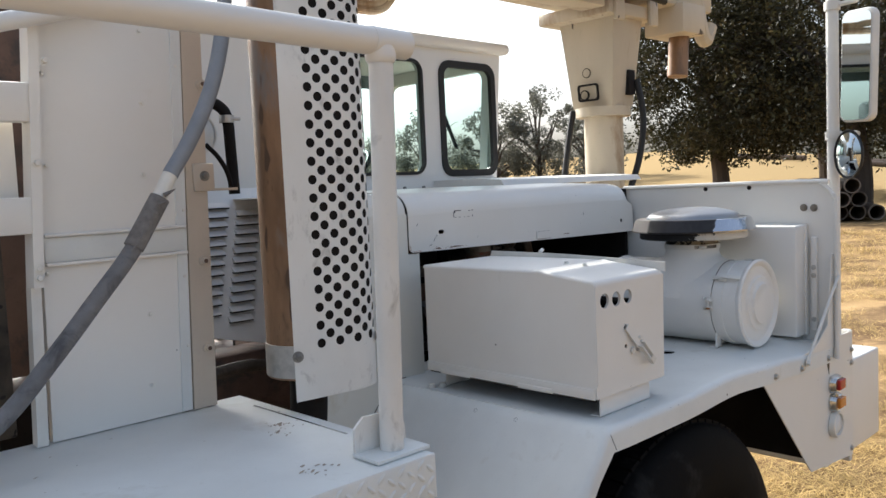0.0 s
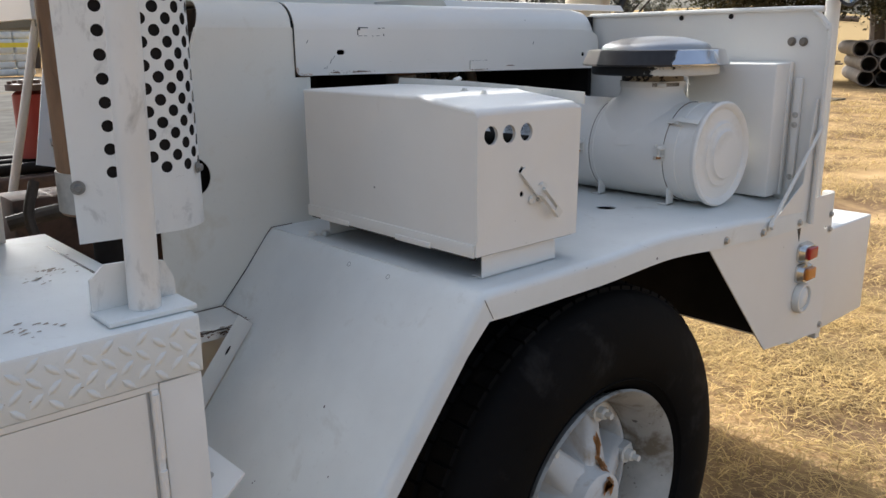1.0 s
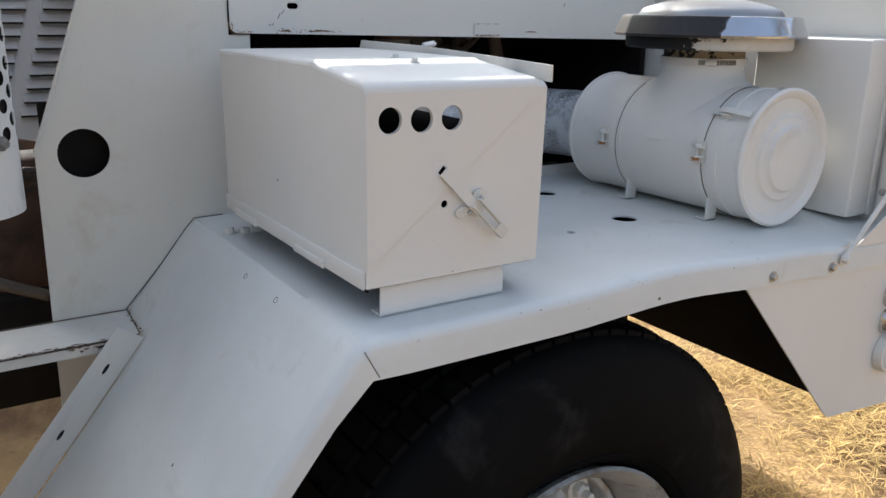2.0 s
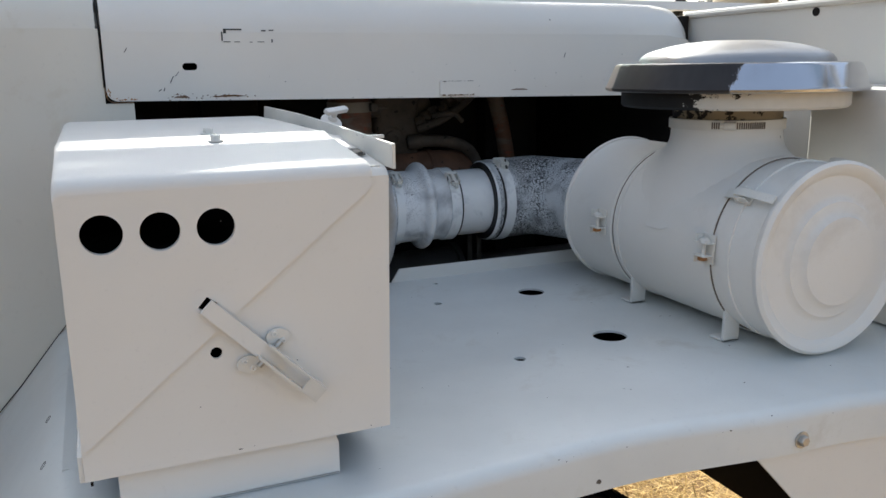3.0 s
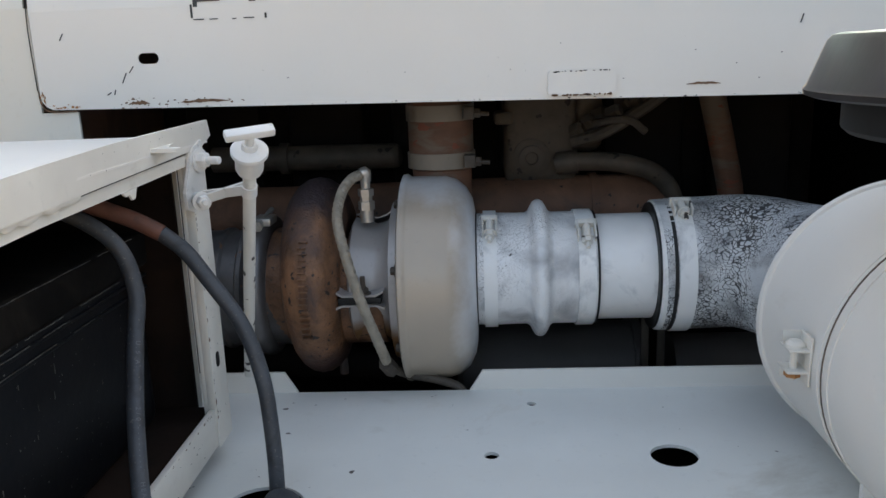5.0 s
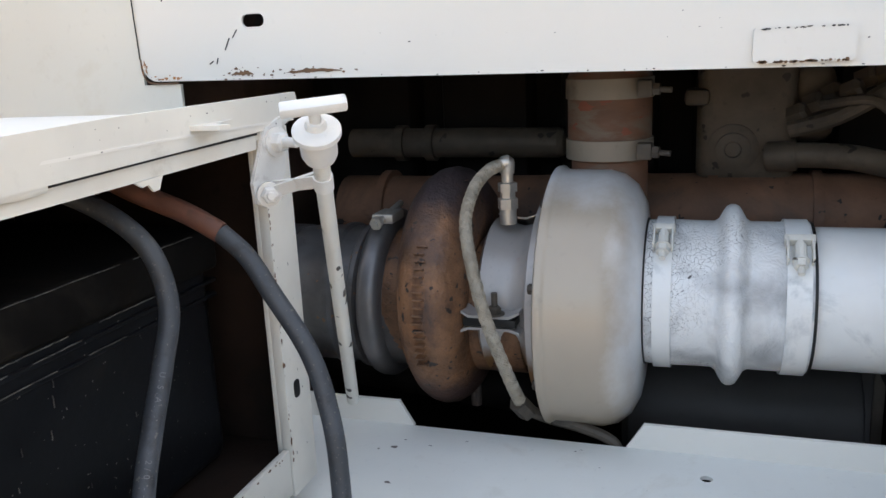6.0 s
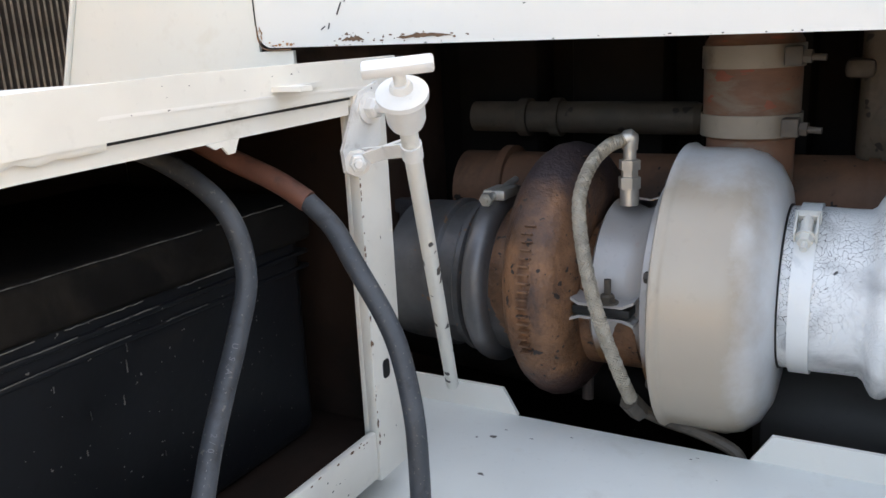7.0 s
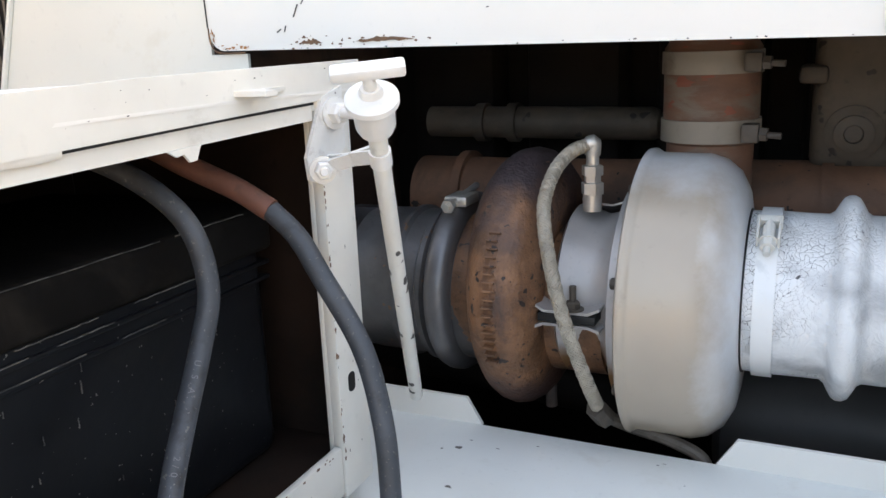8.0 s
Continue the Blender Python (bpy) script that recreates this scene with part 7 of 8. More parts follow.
        frames.append((c, up.copy(), d.cross(up)))
    for turn in (-1, 1):
        for k in range(11):
            pts = []
            for i, (c, u, w) in enumerate(frames):
                a = 6.28319 * k / 11 + turn * i * 0.40
                pts.append(c + (u * math.cos(a) + w * math.sin(a)) * (0.0064 + 0.0004 * math.cos(2.0 * i * 0.6 + turn)))
            tube(bm, pts, 0.00075, 4, 1, smooth=False)
    tagged(bay_part("braid", bm, braid, hose), kind="stuff")
    bm = fresh()
    tube(bm, [run[-1], (0.436, TY - 0.085, 1.186), (0.475, TY - 0.085, 1.178), (0.51, TY - 0.09, 1.165), (0.515, TY - 0.085, 1.13)], 0.0065, 10, 8)
    rod(bm, run[-1] + Vector((-0.004, -0.008, 0.010)), run[-1] + Vector((0.004, 0.006, -0.008)), 0.011, 6)
    bay_part("drain_line", bm, dust_metal, t)


def intake_line():
    p = thing("intake_pipe", "white painted intake pipe with clamps, bellows hose and crinkled elbow", "pipe", BAY @ Vector((0.68, TY, TZ)))
    R = 0.083
    bm = fresh()
    lathe(bm, (0.535, TY, TZ + 0.012), (1, 0, 0), [(0, 0.05), (0, R), (0.025, R + 0.001), (0.058, R), (0.074, R), (0.0785, R + 0.003), (0.082, R + 0.010), (0.086, R + 0.0165), (0.0905, R + 0.019), (0.0955, R + 0.019), (0.100, R + 0.0165), (0.104, R + 0.010), (0.1075, R + 0.003), (0.112, R), (0.172, R), (0.172, 0.05)], 64)
    bay_part("bellows_hose", bm, hose_white, p, "white painted bellows hose with cracked paint", 60)
    bm = fresh()
    lathe(bm, (0.700, TY, TZ + 0.012), (1, 0, 0), [(0, 0.05), (0, R - 0.005), (0.11, R - 0.005), (0.11, 0.05)], 64)
    bay_part("straight_pipe", bm, pipe_white, p, "plain white pipe")
    bm = fresh()
    tube(bm, [(0.798, TY, TZ + 0.012), (0.86, TY, TZ + 0.014), (0.925, TY - 0.015, TZ + 0.018), (0.975, TY - 0.075, TZ + 0.016), (0.995, TY - 0.15, TZ + 0.018), (1.0, TY - 0.335, TZ + 0.018)], 0.097, 48, 8)
    bay_part("rubber_elbow", bm, crinkle, p, "rubber elbow with black cracks through white paint", 60)
    bm = fresh()
    lathe(bm, (0.792, TY, TZ + 0.012), (1, 0, 0), [(0, 0.06), (0, R + 0.010), (0.004, R + 0.013), (0.012, R + 0.013), (0.016, R + 0.010), (0.016, 0.06)], 56)
    bay_part("hose_lip", bm, pipe_white, p)
    bm = fresh()
    lathe(bm, (0.8085, TY, TZ + 0.012), (1, 0, 0), [(0, 0.06), (0, R + 0.0142), (0.005, R + 0.0142), (0.005, 0.06)], 56)
    bay_part("dark_joint", bm, seal, p)
    bm = fresh()
    lathe(bm, (0.5335, TY, TZ + 0.012), (1, 0, 0), [(0, 0.06), (0, R + 0.0022), (0.0045, R + 0.0022), (0.0045, 0.06)], 56)
    bay_part("dark_joint", bm, seal, p)
    bm = fresh()
    lathe(bm, (0.7065, TY, TZ + 0.012), (1, 0, 0), [(0, 0.06), (0, R + 0.0008), (0.003, R + 0.0008), (0.003, 0.06)], 56)
    bay_part("dark_joint", bm, seal, p)
    bm = fresh()
    lathe(bm, (0.7895, TY, TZ + 0.012), (1, 0, 0), [(0, 0.06), (0, R + 0.0095), (0.003, R + 0.0105), (0.003, 0.06)], 56)
    bay_part("dark_joint", bm, seal, p)
    band_clamp(p, 0.547, R + 0.002, 0.019, 55, axis_z=TZ + 0.012)
    band_clamp(p, 0.680, R + 0.001, 0.024, 48, axis_z=TZ + 0.012)
    band_clamp(p, 0.815, R + 0.013, 0.024, 66, axis_z=TZ + 0.012)


def engine():
    e = thing("engine", "dark grimy diesel engine with rusted manifold and dusty fittings", "engine", (0.5, 0.6, 0.9))
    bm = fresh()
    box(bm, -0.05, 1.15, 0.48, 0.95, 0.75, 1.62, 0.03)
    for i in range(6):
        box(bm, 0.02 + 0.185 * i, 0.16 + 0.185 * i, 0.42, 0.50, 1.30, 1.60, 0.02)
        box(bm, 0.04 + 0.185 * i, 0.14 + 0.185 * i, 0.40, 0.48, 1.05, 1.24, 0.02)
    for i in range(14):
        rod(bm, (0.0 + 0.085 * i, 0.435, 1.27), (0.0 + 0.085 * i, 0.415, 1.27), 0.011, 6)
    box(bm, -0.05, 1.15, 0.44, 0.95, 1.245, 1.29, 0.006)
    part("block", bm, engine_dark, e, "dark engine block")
    # manifold
    bm = fresh()
    tube(bm, [(0.10, 0.30, 1.372), (0.30, 0.30, 1.372), (0.55, 0.30, 1.376), (0.76, 0.30, 1.376), (0.81, 0.31, 1.368), (0.83, 0.36, 1.35), (0.835, 0.44, 1.34)], 0.052, 28, 8)
    part("exhaust_manifold", bm, manifold_rust, e, "rusted exhaust manifold", 40)
    for x in (0.16, 0.26, 0.60, 0.72):
        bm = fresh()
        lathe(bm, (x, 0.30, 1.374), (1, 0, 0), [(0, 0.04), (0, 0.058), (0.012, 0.058), (0.012, 0.04)], 28)
        rod(bm, (x + 0.03, 0.30, 1.374), (x + 0.03, 0.45, 1.36), 0.035, 16)
        part("manifold_port", bm, manifold_rust, e, "", 40)
    bm = fresh()
    rod(bm, (0.10, 0.33, 1.468), (0.405, 0.33, 1.466), 0.021, 20)
    for x in (0.17, 0.215):
        rod(bm, (x, 0.33, 1.467), (x + 0.014, 0.33, 1.467), 0.026, 20)
    lathe(bm, (0.405, 0.33, 1.466), (1, 0, 0), [(0, 0.021), (0.008, 0.018), (0.012, 0.01), (0.013, 0)], 20)
    part("water_pipe", bm, dust_metal, e, "dusty water pipe")
    # compressor outlet hose
    bm = fresh()
    lathe(bm, (0.492, 0.17, 1.39), (0, 0, 1), [(0, 0.043), (0.075, 0.043), (0.078, 0.047), (0.17, 0.047), (0.176, 0.043), (0.25, 0.043)], 36)
    hose = part("charge_hose", bm, orange_hose, e, "orange-brown charge-air hose")
    for z in (1.468, 1.535):
        bm = fresh()
        lathe(bm, (0.492, 0.17, z), (0, 0, 1), [(0, 0.044), (0, 0.0492), (0.022, 0.0492), (0.022, 0.044)], 36)
        band = part("clamp_band", bm, clamp_tan, hose, "wide dusty band")
        bm = fresh()
        rod(bm, (0.530, 0.127, z + 0.011), (0.562, 0.122, z + 0.009), 0.0032, 10)
        lathe(bm, (0.543, 0.125, z + 0.0105), (1, -0.15, -0.05), [(0, 0.0068), (0.007, 0.0068), (0.007, 0)], 6)
        box(bm, 0.526, 0.542, 0.120, 0.140, z + 0.002, z + 0.020, 0.002)
        part("clamp_bolt", bm, dust_metal, band)
    # pump housing, nuts and tubes
    bm = fresh()
    box(bm, 0.585, 0.70, 0.28, 0.44, 1.42, 1.60, 0.014, 3)
    box(bm, 0.69, 0.745, 0.30, 0.42, 1.465, 1.56, 0.02, 3)
    box(bm, 0.57, 0.60, 0.27, 0.33, 1.515, 1.535, 0.006)
    lathe(bm, (0.628, 0.282, 1.462), (0, -1, 0), [(0, 0.03), (0.006, 0.03), (0.008, 0.024), (0.008, 0.02), (0.016, 0.02), (0.017, 0.015), (0.017, 0.010), (0.012, 0.009), (0.012, 0)], 24)
    part("pump", bm, dust_metal, e, "dusty pump housing with round plug", 40)
    bm = fresh()
    tube(bm, [(0.665, 0.275, 1.452), (0.715, 0.268, 1.455), (0.77, 0.268, 1.450), (0.82, 0.272, 1.432), (0.850, 0.28, 1.395), (0.858, 0.29, 1.34)], 0.0150, 18, 8)
    rod(bm, (0.668, 0.275, 1.452), (0.700, 0.27, 1.4545), 0.0185, 16)
    part("coolant_tube", bm, dust_metal, e, "dusty bent coolant tube")
    rng = random.Random(5)
    for i in range(7):
        bm = fresh()
        c = Vector((0.70 + 0.018 * i, 0.27 + rng.uniform(-0.01, 0.02), 1.50 + 0.010 * i + rng.uniform(-0.006, 0.006)))
        lathe(bm, c, (0.8, -0.5, 0.35), [(-0.01, 0), (-0.01, 0.012), (0.008, 0.013), (0.012, 0.008), (0.012, 0)], 6)
        part("fitting", bm, dust_metal, e)
    bm = fresh()
    tube(bm, [(0.69, 0.27, 1.485), (0.74, 0.26, 1.50), (0.80, 0.262, 1.535), (0.84, 0.28, 1.56)], 0.010, 10, 5)
    tube(bm, [(0.72, 0.25, 1.515), (0.77, 0.24, 1.52), (0.80, 0.25, 1.50)], 0.006, 8, 5)
    part("fuel_rail", bm, dust_metal, e, "grimy brass fuel rail")
    bm = fresh()
    tube(bm, [(0.905, 0.285, 1.56), (0.925, 0.28, 1.47), (0.945, 0.29, 1.38), (0.955, 0.31, 1.26)], 0.020, 16, 6)
    part("red_hose", bm, orange_hose, e, "faded red-brown hose")
    bm = fresh()
    rod(bm, (0.50, 0.31, 1.10), (0.80, 0.31, 1.10), 0.075, 28, bevel=0.01)
    lathe(bm, (0.79, 0.31, 1.10), (1, 0, 0), [(0, 0.07), (0, 0.085), (0.014, 0.085), (0.014, 0.07)], 28)
    rod(bm, (0.86, 0.31, 1.10), (1.2, 0.31, 1.10), 0.05, 20)
    part("oil_cooler", bm, surface("cooler_grey", (0.10, 0.095, 0.09), 0.55, var=0.15, big=8), e, "grey cylindrical oil cooler")
    for x in (0.79, 0.815):
        part("support_strap", box(fresh(), x, x + 0.012, 0.20, 0.206, 1.02, 1.24, 0.001), dust_metal, e)
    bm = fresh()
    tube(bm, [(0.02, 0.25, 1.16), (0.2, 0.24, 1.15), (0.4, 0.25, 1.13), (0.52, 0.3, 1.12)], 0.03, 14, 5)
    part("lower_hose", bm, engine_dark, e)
    bm = fresh()
    rod(bm, (0.083, 0.15, 1.27), (0.085, 0.15, 1.375), 0.009, 10)
    rod(bm, (0.104, 0.15, 1.27), (0.106, 0.15, 1.375), 0.009, 10)
    box(bm, 0.072, 0.117, 0.142, 0.16, 1.255, 1.273, 0.003)
    box(bm, 0.072, 0.117, 0.142, 0.16, 1.365, 1.383, 0.003)
    part("coil_bracket", bm, surface("purple_grey", (0.045, 0.042, 0.048), 0.5, var=0.2), e)
    # dark walls and floor added to keep light out of the bay
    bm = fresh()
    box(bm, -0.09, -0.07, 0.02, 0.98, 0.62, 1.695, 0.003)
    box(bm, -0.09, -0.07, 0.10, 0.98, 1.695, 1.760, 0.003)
    part("bay_end_closing", bm, rust_dark, truck)
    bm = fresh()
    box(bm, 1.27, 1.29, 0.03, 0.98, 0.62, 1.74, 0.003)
    part("bay_end_closing", bm, engine_dark, truck)
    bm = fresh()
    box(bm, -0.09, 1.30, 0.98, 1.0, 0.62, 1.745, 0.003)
    part("bay_back_closing", bm, engine_dark, truck)
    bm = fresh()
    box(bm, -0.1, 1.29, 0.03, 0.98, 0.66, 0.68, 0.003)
    part("bay_floor_closing", bm, engine_dark, truck)


def radiator():
    r = thing("radiator", "old brown radiator with upright fins at the enclosure's end", "radiator", (-0.83, 0.3, 1.0))
    bm = fresh()
    box(bm, -0.86, -0.815, -0.06, 0.75, 1.0, 2.3, 0)
    part("core", bm, rust_dark, r)
    fin = surface("fin_grey", (0.115, 0.095, 0.078), 0.6, metal=0.2, var=0.35, big=12, stain=(0.05, 0.04, 0.033), stain_at=0.52, stain_big=9)
    m = None
    for i in range(58):
        if m is None:
            m = mesh_of("fin", box(fresh(), -0.815, -0.797, 0, 0.005, 1.0, 2.3, 0), fin)
        ob = new("fin", m)
        ob.location = (0, -0.05 + 0.0135 * i, 0)
        ob.parent = r
        ob.matrix_parent_inverse = Matrix.Translation(-r.location)


# ---- behind the cab ----
def exhaust_stack():
    s = thing("exhaust_stack", "rusty upright exhaust pipe with a white perforated heat shield", "exhaust", (-0.7, -0.38, 1.33))
    px, py = -0.623, -0.316
    bm = fresh()
    lathe(bm, (px, py, 1.355), (0, 0, 1), [(0, 0.05), (0, 0.095), (1.5, 0.095), (1.5, 0.05)], 48)
    part("pipe", bm, exhaust_rust, s, "heat-stained brown exhaust pipe")
    bm = fresh()
    lathe(bm, (px, py, 1.36), (0, 0, 1), [(0, 0.095), (0, 0.0985), (0.006, 0.0985), (0.075, 0.098), (0.075, 0.095)], 48)
    part("clamp", bm, steel, s, "grey steel band clamp")
    # plan of the shield: flat front, then a round turn to the back
    plan = []
    for i in range(9):
        plan.append(Vector((-0.728 + 0.166 * i / 8, -0.418 - 0.020 * i / 8, 0)))
    c = Vector((-0.562, -0.338, 0))
    for i in range(1, 17):
        a = radians(-90 + 150 * i / 16)
        plan.append(c + Vector((math.cos(a), math.sin(a), 0)) * 0.100)
    lens = [0.0]
    for p, q in zip(plan, plan[1:]):
        lens.append(lens[-1] + (q - p).length)

    def on_plan(u):
        for i in range(len(plan) - 1):
            if u <= lens[i + 1] or i == len(plan) - 2:
                f = (u - lens[i]) / (lens[i + 1] - lens[i])
                return plan[i].lerp(plan[i + 1], f)

    z0, z1, total = 1.318, 2.78, lens[-1]
    du, dz, rad = 0.0242, 0.0205, 0.0108
    start, zh0 = 0.070, 1.462
    bm = fresh()
    cols = int((total - start) / du)
    rows = int((z1 - zh0) / (2 * dz))
    us = [total * i / 44 for i in range(45)]
    grid(bm, [[on_plan(u) + Vector((0, 0, z)) for u in us] for z in (z0, 1.40, zh0 - 2 * dz)])
    grid(bm, [[on_plan(u) + Vector((0, 0, z)) for u in (0.0, start / 2, start - du / 2)] for z in [zh0 - 2 * dz + k * (z1 - zh0) / 8 for k in range(9)]])
    # staggered columns of cells, each cell with one round hole
    n = 14
    for i in range(cols):
        uc = start + i * du
        if uc + du / 2 > total:
            break
        low = zh0 - dz + (dz if i % 2 else 0.0)
        if i % 2:
            bm.faces.new([bm.verts.new(on_plan(u) + Vector((0, 0, z))) for u, z in ((uc - du / 2, zh0 - 2 * dz), (uc + du / 2, zh0 - 2 * dz), (uc + du / 2, low - dz), (uc - du / 2, low - dz))])
        for j in range(rows):
            zc = low + j * 2 * dz
            hole, rim = [], []
            for k in range(n):
                a = 6.28319 * (k + 0.5) / n
                hu, hz = math.cos(a), math.sin(a)
                hole.append(bm.verts.new(on_plan(uc + hu * rad) + Vector((0, 0, zc + hz * rad))))
                m = max(abs(hu) / (du / 2), abs(hz) / dz)
                rim.append(bm.verts.new(on_plan(min(max(uc + hu / m, 0), total)) + Vector((0, 0, zc + hz / m))))
            for k in range(n):
                bm.faces.new((hole[k], hole[(k + 1) % n], rim[(k + 1) % n], rim[k]))
            for su, sz in ((-1, -1), (1, -1), (1, 1), (-1, 1)):
                corner = bm.verts.new(on_plan(uc + su * du / 2) + Vector((0, 0, zc + sz * dz)))
                near = sorted(rim, key=lambda v: (v.co - corner.co).length)[:4]
                flat = [v for v in near if abs(v.co.z - corner.co.z) < 1e-5][:1]
                side = [v for v in near if abs(v.co.z - corner.co.z) >= 1e-5][:1]
                if flat and side:
                    bm.faces.new((corner, flat[0], side[0]))
    bmesh.ops.remove_doubles(bm, verts=bm.verts, dist=0.0004)
    bmesh.ops.recalc_face_normals(bm, faces=bm.faces)
    shield = part("heat_shield", bm, rail_white, s, "white sheet-metal heat shield punched with round holes", 60)
    # near-black sheet added so the shield's holes read as shade
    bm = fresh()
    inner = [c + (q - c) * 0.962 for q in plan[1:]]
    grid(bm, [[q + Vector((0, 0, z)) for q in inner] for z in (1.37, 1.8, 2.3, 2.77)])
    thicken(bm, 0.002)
    part("shield_backing", bm, engine_dark, s, "near-black sheet added behind the shield's holes", 60)
    bm = fresh()
    bolt(bm, (-0.720, -0.421, 1.42), (-0.3, -0.9, 0), 0.0085, 0.008)
    rod(bm, (-0.7225, -0.428, 1.42), (-0.725, -0.436, 1.42), 0.005, 10)
    part("shield_bolt", bm, old_bolt, s)
    part("shield_bolt", bolt(fresh(), (-0.490, -0.410, 1.43), (0.7, -0.7, 0), 0.0075, 0.008), old_bolt, s)
    bm = fresh()
    tube(bm, [(px, py, 1.37), (px, py + 0.01, 1.25), (px + 0.02, py + 0.06, 1.14), (px + 0.06, py + 0.16, 1.08)], 0.045, 20, 6)
    part("elbow", bm, engine_dark, s)


def diamond(bm, c, u, v, n, a=0.0132, b=0.0047, h=0.0030):
    """One raised lozenge of tread plate."""
    shape = ((1, 0), (0.45, 1), (-0.45, 1), (-1, 0), (-0.45, -1), (0.45, -1))
    low = [bm.verts.new(c + u * a * p + v * b * q) for p, q in shape]
    top = [bm.verts.new(c + n * h + u * a * 0.72 * p + v * b * 0.45 * q) for p, q in shape]
    for k in range(6):
        bm.faces.new((low[k], low[(k + 1) % 6], top[(k + 1) % 6], top[k]))
    bm.faces.new(top)


def side_cabinet():
    """The tread-plate box that the rail stands on."""
    s = thing("tool_cabinet", "white steel tool cabinet topped with tread plate, beside the exhaust", "cabinet", (-1.4, -0.5, 0.5))
    x1, yf, yb, zt = -0.706, -0.838, -0.13, 1.286
    bm = fresh()
    box(bm, -2.9, x1 - 0.008, yf + 0.012, yb, 0.62, zt - 0.006, 0.004)
    part("body", bm, box_white, s, "white steel body")
    bm = fresh()
    box(bm, -2.9, x1, yf, yb, zt - 0.006, zt, 0.002)
    box(bm, -2.9, x1, yf - 0.001, yf + 0.005, zt - 0.085, zt - 0.002, 0.002)
    top = part("tread_plate", bm, deck_white, s, "white painted tread-plate top folded over the front")
    bm = fresh()
    for i in range(46):
        for j in range(3):
            c = Vector((x1 - 0.015 - 0.0235 * i, yf - 0.001, zt - 0.018 - 0.0245 * j + (0.012 if i % 2 else 0) - 0.008))
            if c.z > zt - 0.008 or c.z < zt - 0.082:
                continue
            k = 1 if (i + j) % 2 else -1
            u = Vector((0.72, 0, 0.69 * k)).normalized()
            diamond(bm, c, u, Vector((-u.z, 0, u.x)), Vector((0, -1, 0)))
    tagged(part("tread_pattern", bm, deck_white, top, "", 80), kind="stuff")
    bm = fresh()
    sheet(bm, [[(-1.75, 0.70), (-0.792, 0.70), (-0.792, zt - 0.098), (-1.75, zt - 0.098)]], lambda u, v: (u, yf + 0.004, v), (0, 0.006, 0))
    door = part("door", bm, box_white, s, "plain white cabinet door")
    bm = fresh()
    box(bm, -0.786, -0.776, yf - 0.002, yf + 0.010, 0.72, zt - 0.094, 0.002)
    rod(bm, (-0.781, yf - 0.001, zt - 0.20), (-0.781, yf - 0.001, zt - 0.10), 0.006, 10)
    rod(bm, (-0.781, yf - 0.001, 0.75), (-0.781, yf - 0.001, zt - 0.22), 0.006, 10)
    part("hinge", bm, box_white, door)
    bm = fresh()
    box(bm, -0.752, -0.7505, yf + 0.0035, yf + 0.0105, 0.72, zt - 0.1, 0)
    box(bm, -0.752, -0.742, yf + 0.0088, yf + 0.0108, zt - 0.145, zt - 0.1435, 0)
    part("panel_gap", bm, seal, s)
    bm = fresh()
    box(bm, -0.772, x1 - 0.002, yf + 0.003, yf + 0.0125, 0.66, zt - 0.088, 0.002)
    part("corner_strip", bm, box_white, s)
    bm = fresh()
    box(bm, -2.9, -0.7735, yf + 0.003, yf + 0.0125, zt - 0.0965, zt - 0.0865, 0.001)
    part("top_strip", bm, box_white, s)
    # small bracket shelf below
    bm = fresh()
    sheet(bm, [[(-0.712, -0.80), (-0.712, -0.56), (-0.606, -0.58), (-0.604, -0.735), (-0.66, -0.78)]], lambda u, v: (u, v, 0.945), (0, 0, 0.005))
    br = part("step_bracket", bm, box_white, s)
    bm = fresh()
    bolt(bm, (-0.66, -0.70, 0.95), (0, 0, 1), 0.010, 0.010)
    part("bracket_bolt", bm, steel, br)
    chips(top, (-0.845, -0.50, zt + 0.0006), (-0.775, -0.44, zt + 0.0006), (0, 0, 1), 34, 71, 0.0050, 0.018, scuff)
    chips(top, (-0.93, -0.745, zt + 0.0006), (-0.88, -0.72, zt + 0.0006), (0, 0, 1), 18, 72, 0.004, 0.014, scuff)
    chips(top, (-1.60, -0.50, zt + 0.0012), (-0.75, -0.40, zt + 0.0012), (0, 0, 1), 14, 73, 0.003, 0.15, scuff)
    chips(top, (-1.60, yf - 0.0012, zt - 0.06), (-0.72, yf - 0.0012, zt - 0.06), (0, -1, 0), 10, 74, 0.002, 0.02, scuff)
    # bright strip painted in for the sunlight streak on the top
    bm = fresh()
    box(bm, -0.7405, -0.7350, -0.61, -0.25, zt - 0.001, zt + 0.0006, 0)
    part("sun_streak", bm, chrome_lamp, top, "thin bright strip put in as a streak of sunlight")
    # rail
    r = thing("handrail", "white painted tube handrail on a welded foot plate", "handrail", (-0.715, -0.75, zt))
    rx, ry = -0.758, -0.776
    bm = fresh()
    box(bm, -0.824, -0.696, -0.815, -0.738, zt + 0.0012, zt + 0.009, 0.002)
    part("foot_plate", bm, deck_white, r)
    bm = fresh()
    sheet(bm, [[(-0.823, zt + 0.0088), (-0.699, zt + 0.0088), (-0.699, zt + 0.036), (-0.712, zt + 0.064), (-0.748, zt + 0.072), (-0.800, zt + 0.074), (-0.822, zt + 0.055)]], lambda u, v: (u, -0.748, v), (0, 0.006, 0))
    part("gusset", bm, rail_white, r)
    bm = fresh()
    rod(bm, (rx, ry, zt + 0.009), (rx + 0.020, ry, 2.025), 0.0228, 24)
    part("post", bm, rail_white, r)
    bm = fresh()
